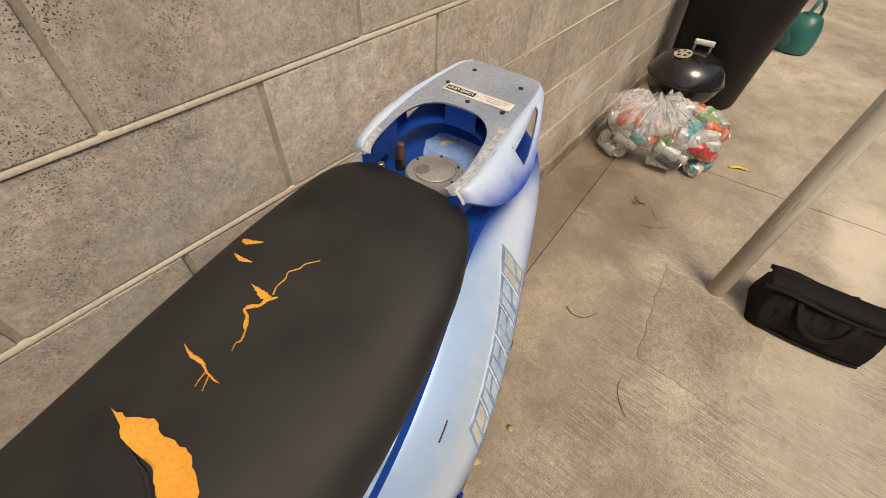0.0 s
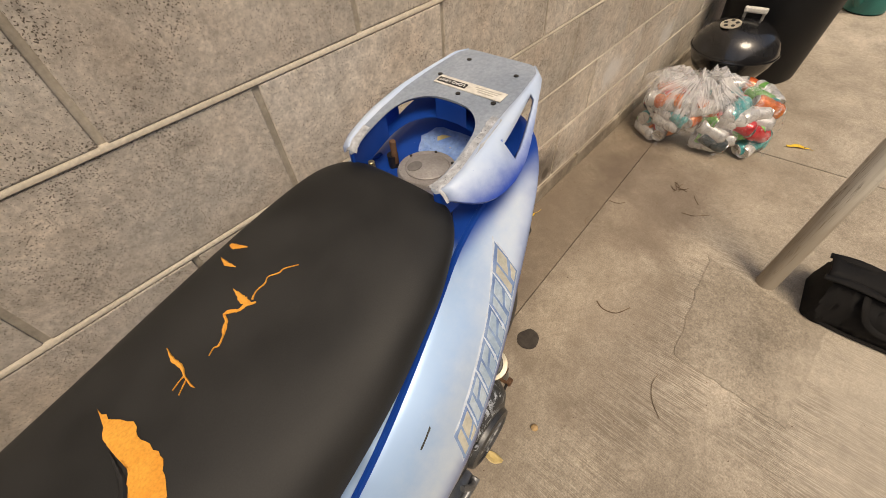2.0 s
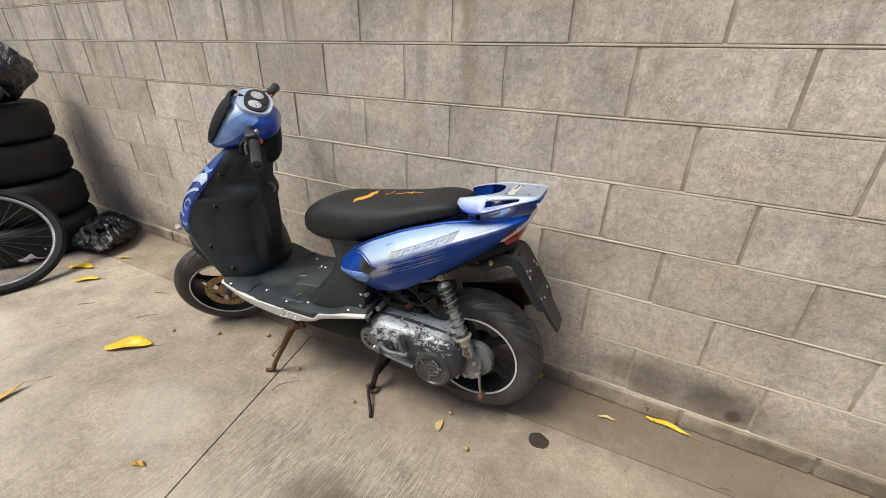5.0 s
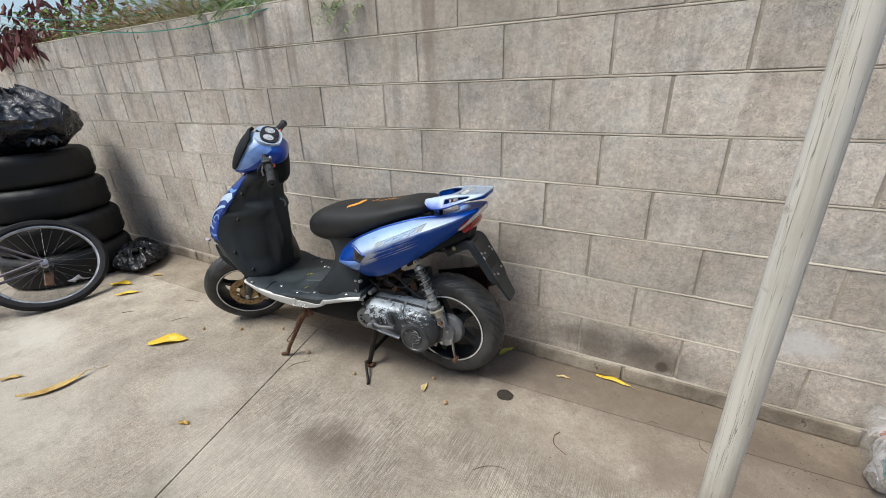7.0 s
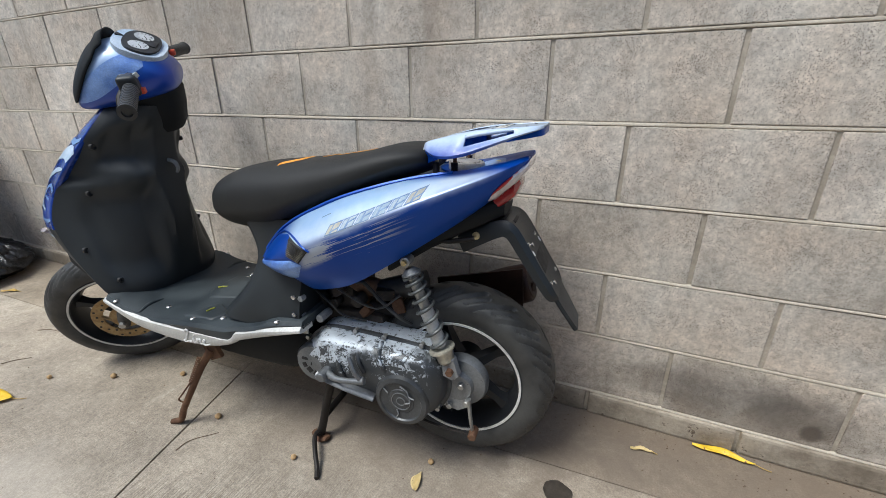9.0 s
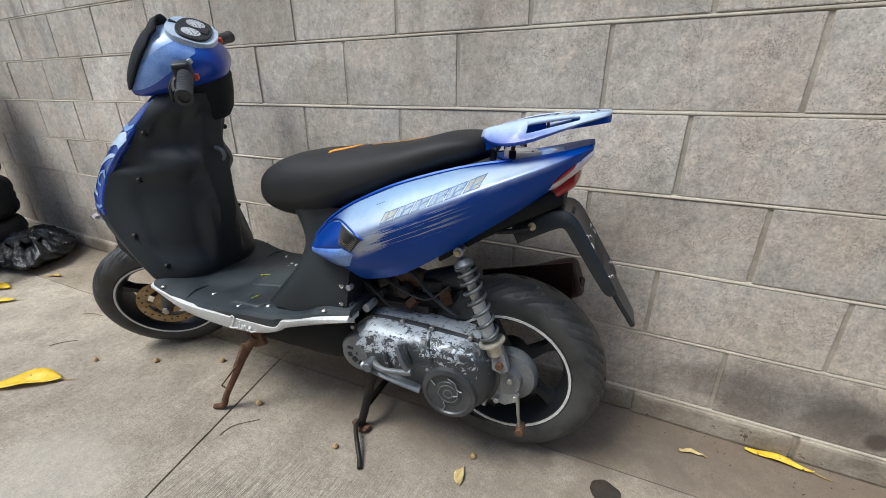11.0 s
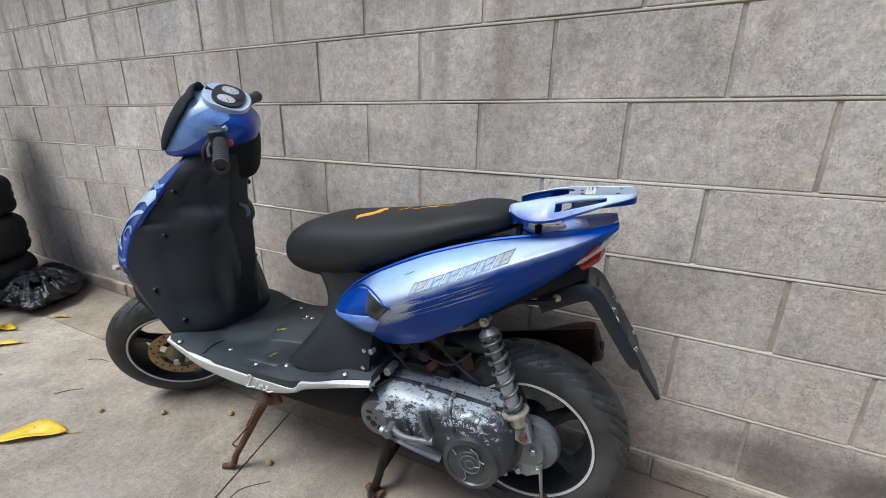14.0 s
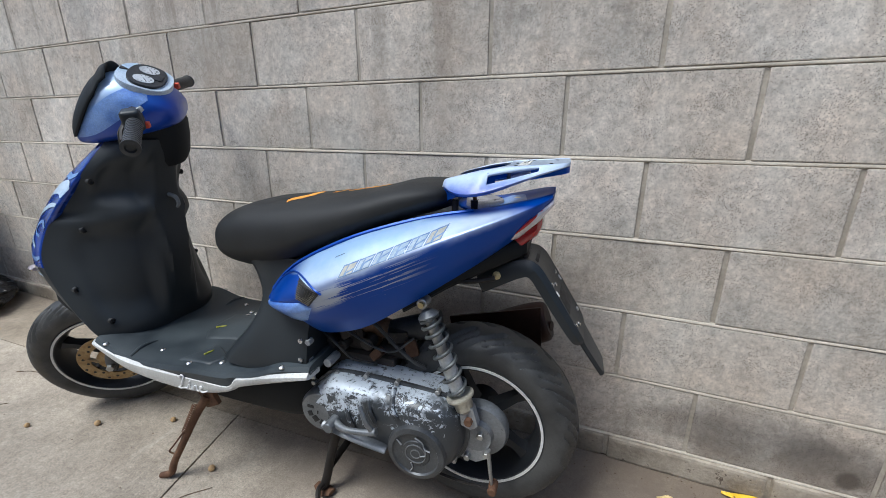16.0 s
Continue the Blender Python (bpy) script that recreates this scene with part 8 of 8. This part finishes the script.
def leaf(at, length, width, material, label, curl=0.25, bend=0.12, stalk=0.2):
    bm = B()
    rows = []
    for i in range(13):
        t = i / 12
        w = width * 0.5 * math.sin(math.pi * min(1, t * 0.94 + 0.05)) ** 0.8
        x = (t - 0.5) * length
        side = bend * length * math.sin(math.pi * t)
        z = 0.004 + curl * length * 0.25 * (2 * t - 1) ** 2
        rows.append([(x, side + w * f, z + abs(f) * w * 0.35 + 0.003 * math.sin(9 * t + 3 * f)) for f in (-1, -0.5, 0, 0.5, 1)])
    loft(bm, rows, cap=False, close=False)
    ob = part("leaf", bm, material, None, at=at)
    sd = ob.modifiers.new("thickness", "SOLIDIFY")
    sd.thickness, sd.offset = 0.0008, 1
    tagged(ob, label, "leaf", "fallen leaves")
    if stalk:
        bm = B()
        tube(bm, [(length * 0.48, 0.0, 0.004 + curl * length * 0.24), (length * (0.5 + stalk * 0.5), bend * length * -0.3, 0.006), (length * (0.5 + stalk), bend * length * -0.2, 0.003)], 0.0012, 5)
        part("stalk", bm, LEAF_B, ob)
    return ob


leaf(pose(-1.852, -0.795, 0, 0, 0, 40), 0.20, 0.085, LEAF_Y, "broad yellow fallen leaf on the concrete", 0.15)
leaf(pose(-1.99, -1.25, 0, 0, 0, 72), 0.26, 0.045, LEAF_B, "long curled brown-yellow fallen leaf", 0.35, -0.12, 0.3)
leaf(pose(-2.26, -1.33, 0, 0, 0, 50), 0.09, 0.028, LEAF_B, "small brown curled leaf", 0.4)
leaf(pose(-2.93, -0.537, 0, 0, 0, 30), 0.15, 0.06, LEAF_Y, "yellow fallen leaf by the rubbish sack", 0.2)
leaf(pose(-2.72, -0.595, 0, 0, 0, 50), 0.14, 0.04, LEAF_Y, "narrow yellow fallen leaf", 0.3)
leaf(pose(0.375, -0.035, 0, 0, 0, -4), 0.15, 0.026, LEAF_Y, "narrow yellow leaf at the foot of the wall", 0.15, 0.06, 0.25)
leaf(pose(-0.135, -0.045, 0, 0, 0, 62), 0.10, 0.030, LEAF_G, "yellow-green leaf beside the rear tyre", 0.4, 0.1, 0.2)
leaf(pose(0.165, -0.11, 0, 0, 0, 10), 0.06, 0.014, LEAF_P, "small dry leaf near the wall", 0.3)
leaf(pose(-0.378, -0.458, 0, 0, 0, 100), 0.055, 0.026, LEAF_P, "pale dry leaf below the engine", 0.3, 0.1, 0.1)
leaf(pose(1.54, -0.715, 0, 0, 0, -68), 0.09, 0.022, LEAF_Y, "yellow leaf beside the clear sack", 0.2)
leaf(pose(-1.18, -1.10, 0, 0, 0, 20), 0.05, 0.02, LEAF_B, "small yellow leaf on the concrete", 0.3)
leaf(pose(-2.85, -0.33, 0, 0, 0, 30), 0.08, 0.025, LEAF_B, "brown leaf near the small sack", 0.3)
for x, y, turn_, length in ((0.71, 0.15, 75, 0.034), (0.80, 0.02, 30, 0.040)):
    leaf(SCOOTER_AT @ pose(*on_floor(x, y, 0.0), 0, 0, turn_), length * 0.75, 0.0045, LEAF_G, "small yellow leaf scrap on the scooter's floor", 0.1, 0.05, 0)
NUT = surf("dry nut shell", (0.42, 0.27, 0.12), (0.55, 0.38, 0.20), 60, 0.7)
for x, y in ((-1.59, -0.524), (-1.37, -0.412), (-1.065, -0.508), (-0.373, -0.389), (-0.183, -0.029), (-0.735, -0.53), (-1.80, -0.62), (-0.25, -0.50)):
    bm = B()
    r = rg.uniform(0.008, 0.011)
    lathe(bm, [(0.0005, 0), (r * 0.6, r * 0.12), (r, r * 0.8), (r * 0.8, r * 1.4), (r * 0.3, r * 1.8), (0.0005, r * 1.9)], 12)
    tagged(part("nut", bm, NUT, None, at=pose(x, y, 0, rg.uniform(-8, 8), 0, rg.uniform(0, 360))), "small round tan seed on the concrete", "seed", "seeds on the ground")
TWIG = surf("dry twig", (0.10, 0.065, 0.04), (0.17, 0.115, 0.07), 60, 0.8)


def twig(at, pts, r=0.0016, label="thin dry twig on the concrete"):
    ob = part("twig", tube(B(), [(x, y, 0.002) for x, y in pts], [r * (1 - 0.5 * i / len(pts)) for i in range(len(pts))], 5), TWIG, None, at=at)
    return tagged(ob, label, "twig", "twigs on the ground")


twig(pose(0.245, -0.48, 0, 0, 0, 0), [(-0.015, 0.05), (-0.03, 0.02), (-0.018, -0.02), (0.03, -0.045)], 0.0022)
twig(pose(-2.2, -0.45, 0, 0, 0, 20), [(-0.05, 0), (0, 0.008), (0.06, -0.005)])
twig(pose(-2.05, -0.62, 0, 0, 0, 50), [(-0.04, 0), (0, 0.006), (0.05, 0.0)])
twig(pose(0.55, -0.22, 0, 0, 0, 10), [(-0.02, 0), (0, 0.01), (0.025, 0.002)], 0.0014)
twig(pose(0.72, -0.26, 0, 0, 0, 120), [(-0.03, 0), (0, 0.008), (0.03, -0.004)], 0.0014)
twig(pose(-1.05, -0.60, 0, 0, 0, 70), [(-0.05, 0), (-0.01, 0.01), (0.06, -0.02)], 0.0013)
twig(pose(0.05, -0.72, 0, 0, 0, 20), [(-0.06, 0), (-0.02, 0.02), (0.03, 0.025), (0.07, 0.01)], 0.0011)
twig(pose(-2.45, -0.72, 0, 0, 0, 40), [(-0.03, 0), (0.04, 0.004)], 0.002)
twig(pose(0.84, -0.53, 0, 0, 0, -60), [(-0.05, 0.004), (-0.01, -0.008), (0.05, 0.006)], 0.0014)
twig(pose(0.93, -0.50, 0, 0, 0, 30), [(-0.03, 0), (0.01, 0.006), (0.03, 0.0)], 0.0013)
for k in range(9):
    twig(pose(0.955 + 0.018 * math.cos(k * 2.4), -0.42 + 0.02 * math.sin(k * 1.7), 0.0012 * (k % 3), 0, 0, k * 47), [(-0.016, 0), (0.0, 0.004), (0.018, -0.002)], 0.0015, "dry scraps of twig heaped on the concrete")
# crumbs of dirt along the wall and over the slabs
bm = B()
rd = random.Random(5)
for k in range(1000):
    if k >= 900:
        x, y = rd.gauss(0.99, 0.10), min(-0.02, rd.gauss(-0.20, 0.07))
    elif rd.random() < 0.6:
        x, y = rd.uniform(-2.5, 2.2), -abs(rd.gauss(0, 0.07)) - 0.014
    else:
        x, y = rd.uniform(-2.6, 2.0), rd.uniform(-1.5, -0.1)
    r = rd.uniform(0.0008, 0.0028)
    add(bm, [(x + r * 1.4 * math.cos(a), y + r * math.sin(a), 0.0002) for a in (0.3, 2.2, 4.4)] + [(x, y, r)], [(0, 1, 3), (1, 2, 3), (2, 0, 3)])
tagged(part("grit", bm, TWIG, None, smooth=False), "brown grit and crumbs swept along the wall", "grit", kind="stuff")

# ---- planting above the wall ----
bm = B()
box(bm, (13, 2.6, 1.5), pose(-3.5, 1.50, 0.86))
tagged(part("planting_bed", bm, SOIL, smooth=False), "raised bed of dark soil behind the wall", "soil", kind="structure")
FOLI = [foliage_material("shrub green", (0.05, 0.10, 0.025), (0.17, 0.24, 0.07)), foliage_material("dry straw", (0.30, 0.23, 0.10), (0.55, 0.47, 0.26)), foliage_material("reddish stems", (0.10, 0.035, 0.025), (0.17, 0.07, 0.05))]


def tuft(name, label, cx_, wx, n, zlo, zhi, material, lean, blade, seed, over=0.0, kind="stuff"):
    bm = B()
    rt = random.Random(seed)
    for _ in range(n):
        x, y = cx_ + rt.uniform(-wx, wx), rt.uniform(0.22, 1.1)
        z = 1.60
        h = rt.uniform(zlo, zhi)
        dx, dy = rt.uniform(-lean, lean), rt.uniform(-lean, lean * 0.6) - over
        w = blade * rt.uniform(0.6, 1.3)
        pts = [Vector((x + dx * t * t, y + dy * t * t, z + h * (t - 0.38 * t * t * (0.4 + over * 3)))) for t in (0, 0.35, 0.7, 1.0)]
        side = Vector((rt.uniform(-1, 1), rt.uniform(-0.6, 0.6), 0.1)).normalized() * w
        rows = [[p - side * k, p + side * k] for p, k in zip(pts, (1.0, 0.9, 0.6, 0.1))]
        loft(bm, rows, cap=False, close=False)
    return tagged(part(name, bm, material, None), label, "shrub", kind=kind)


tuft("shrub", "green weedy shrubs above the wall", -3.6, 1.9, 700, 0.12, 0.50, FOLI[0], 0.4, 0.009, 1, 0.08)
tuft("dry_grass", "dry straw-coloured grass above the wall", -2.75, 0.75, 2600, 0.12, 0.50, FOLI[1], 0.5, 0.0038, 2, 0.12)
tuft("dry_grass", "thin straw grass among the shrubs", -4.3, 1.0, 700, 0.12, 0.45, FOLI[1], 0.5, 0.003, 6, 0.1)


def leafy(name, label, n, place, size, droop, material, seed):
    """Loose pointed leaves, each with a fold along its middle."""
    bm = B()
    rt = random.Random(seed)
    for _ in range(n):
        p = place(rt)
        ln, wd = size * rt.uniform(0.6, 1.25), size * rt.uniform(0.12, 0.2)
        d = Vector((rt.uniform(-1, 1), rt.uniform(-1, 0.6), -droop + rt.uniform(-0.6, 0.6))).normalized()
        sd_ = d.cross(Vector((rt.uniform(-1, 1), rt.uniform(-1, 1), rt.uniform(-0.3, 0.3)))).normalized() * wd
        up_ = d.cross(sd_).normalized() * wd * 0.35
        add(bm, [p, p + d * ln * 0.4 + sd_ + up_, p + d * ln * 0.45, p + d * ln, p + d * ln * 0.4 - sd_ + up_], [(0, 1, 2), (1, 3, 2), (0, 2, 4), (2, 3, 4)])
    return tagged(part(name, bm, material, None), label, "shrub", kind="stuff")


RED = foliage_material("dark red leaves", (0.09, 0.022, 0.022), (0.22, 0.06, 0.05))
BRIGHT = foliage_material("light green leaves", (0.10, 0.20, 0.03), (0.30, 0.42, 0.08))
DRYLEAF = foliage_material("dry brown leaves", (0.16, 0.08, 0.035), (0.36, 0.22, 0.11))
leafy("red_leaves", "dark red leaves hanging over the wall", 150, lambda r_: Vector((r_.choice([-5.15, -5.05, -4.55, -4.42, -4.85]) + r_.gauss(0, 0.07), r_.uniform(-0.09, 0.12), r_.uniform(1.64, 1.86))), 0.15, 1.6, RED, 21)
leafy("red_leaves", "dark red leaves among the shrubs", 260, lambda r_: Vector((r_.uniform(-5.6, -4.0), r_.uniform(0.1, 0.7), r_.uniform(1.7, 2.15))), 0.13, 0.8, RED, 22)
leafy("light_leaves", "light green leaves above the wall", 420, lambda r_: Vector((r_.uniform(-4.9, -3.0), r_.uniform(0.05, 0.7), r_.uniform(1.68, 2.0))), 0.075, 0.2, BRIGHT, 23)
leafy("light_leaves", "light green leaves at the wall top", 120, lambda r_: Vector((r_.uniform(-2.25, -1.75), r_.uniform(0.05, 0.5), r_.uniform(1.70, 1.84))), 0.06, 0.3, BRIGHT, 24)
leafy("dry_leaves", "dry brown leaves along the wall top", 520, lambda r_: Vector((r_.uniform(-5.2, -2.2), r_.uniform(0.02, 0.5), r_.uniform(1.66, 1.86))), 0.07, 0.5, DRYLEAF, 25)


def frond(root, tip, n, length, material, seed, label):
    bm = B()
    root, tip = Vector(root), Vector(tip)
    rt = random.Random(seed)
    line = [root.lerp(tip, t) + Vector((0, 0, 0.08 * math.sin(math.pi * t))) for t in np.linspace(0, 1, n)]
    tube(bm, line[::max(1, n // 6)], 0.0025, 5, 2)
    d = (tip - root).normalized()
    s = d.cross(Vector((0, 0, 1))).normalized()
    for i, p in enumerate(line):
        for sg in (1, -1):
            ln = length * (1 - 0.6 * abs(i / n - 0.4)) * rt.uniform(0.8, 1.1)
            e = p + (s * sg * 0.9 + d * 0.5 + Vector((0, 0, rt.uniform(-0.5, 0.0)))).normalized() * ln
            w = d * ln * 0.16
            add(bm, [p - w * 0.4, (p + e) / 2 - w, e, (p + e) / 2 + w], [(0, 1, 2, 3)])
    return tagged(part("fern_frond", bm, material, None), label, "foliage", "fronds over the wall")


rf = random.Random(4)
for x0 in (-1.02, -1.08, -0.96, -1.0, 0.20, 0.25, -1.62, -1.9, -2.05, -1.75, -2.1, -1.55, -1.95):
    drop = rf.uniform(0.08, 0.13) if -1.2 < x0 < 0 else rf.uniform(-0.04, 0.05)
    frond((x0 + rf.uniform(-0.15, 0.15), 0.35, 1.78), (x0 + rf.uniform(-0.06, 0.06), -0.10, 1.66 - drop * (0.6 if x0 > 0 else 1.0)), 30, 0.062, FOLI[0], int(x0 * 100) + 500, "feathery green frond hanging over the wall")
STRING = surf("green string", (0.02, 0.26, 0.18), (0.03, 0.34, 0.24), 20, 0.6)
bm = B()
tube(bm, [(-4.9, 0.05, 1.88), (-3.6, -0.02, 1.74), (-2.6, -0.03, 1.655), (-1.75, -0.02, 1.66), (-1.25, 0.05, 1.72), (-1.0, 0.2, 1.78)], 0.0028, 6, 8)
tagged(part("string", bm, STRING, None), "thin green string slung along the wall top", "string")
bm = B()
tube(bm, [(-4.9, 0.0, 1.96), (-3.8, 0.0, 1.83), (-3.0, 0.10, 1.80), (-2.3, 0.25, 1.80)], 0.0028, 6, 8)
tagged(part("string", bm, STRING, None), "thin green string through the shrubs", "string")
# ---- the wall's blocks, one by one ----
def block_mesh(length, height, material=BLOCK, bevel=0.0024):
    bm = B()
    box(bm, (length, 0.19, height), None, bevel)
    me = bpy.data.meshes.new("block")
    bm.to_mesh(me)
    bm.free()
    me.materials.append(material)
    return me


FOOTING = surf("dirt-stained footing", (0.20, 0.165, 0.125), (0.42, 0.365, 0.29), 7.0, 0.95, fine=90, bump=0.8, depth=0.004, fleck=(0.13, 0.10, 0.075), fleck_at=0.60, world_space=True)
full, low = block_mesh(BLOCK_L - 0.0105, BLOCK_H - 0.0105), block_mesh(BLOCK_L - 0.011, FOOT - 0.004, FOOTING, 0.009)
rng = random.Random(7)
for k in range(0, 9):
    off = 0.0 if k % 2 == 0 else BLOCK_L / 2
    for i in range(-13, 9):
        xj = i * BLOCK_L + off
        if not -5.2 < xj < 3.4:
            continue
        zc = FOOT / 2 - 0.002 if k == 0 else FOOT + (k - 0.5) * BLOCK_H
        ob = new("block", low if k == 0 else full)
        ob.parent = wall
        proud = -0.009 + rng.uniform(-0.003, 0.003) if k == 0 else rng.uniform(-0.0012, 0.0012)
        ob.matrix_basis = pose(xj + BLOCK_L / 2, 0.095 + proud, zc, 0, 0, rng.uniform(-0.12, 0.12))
bm = B()
for k in range(0, 9):
    off = 0.0 if k % 2 == 0 else BLOCK_L / 2
    for i in list(range(-24, -12)) + list(range(8, 20)):
        xj = i * BLOCK_L + off
        if -5.2 < xj < 3.4 or not -9.8 < xj < 7.5:
            continue
        zc = FOOT / 2 - 0.002 if k == 0 else FOOT + (k - 0.5) * BLOCK_H
        box(bm, (BLOCK_L - 0.011, 0.19, (FOOT - 0.007) if k == 0 else BLOCK_H - 0.011), pose(xj + BLOCK_L / 2, 0.095, zc))
tagged(part("far_blocks", bm, BLOCK, wall, smooth=False), kind="stuff")
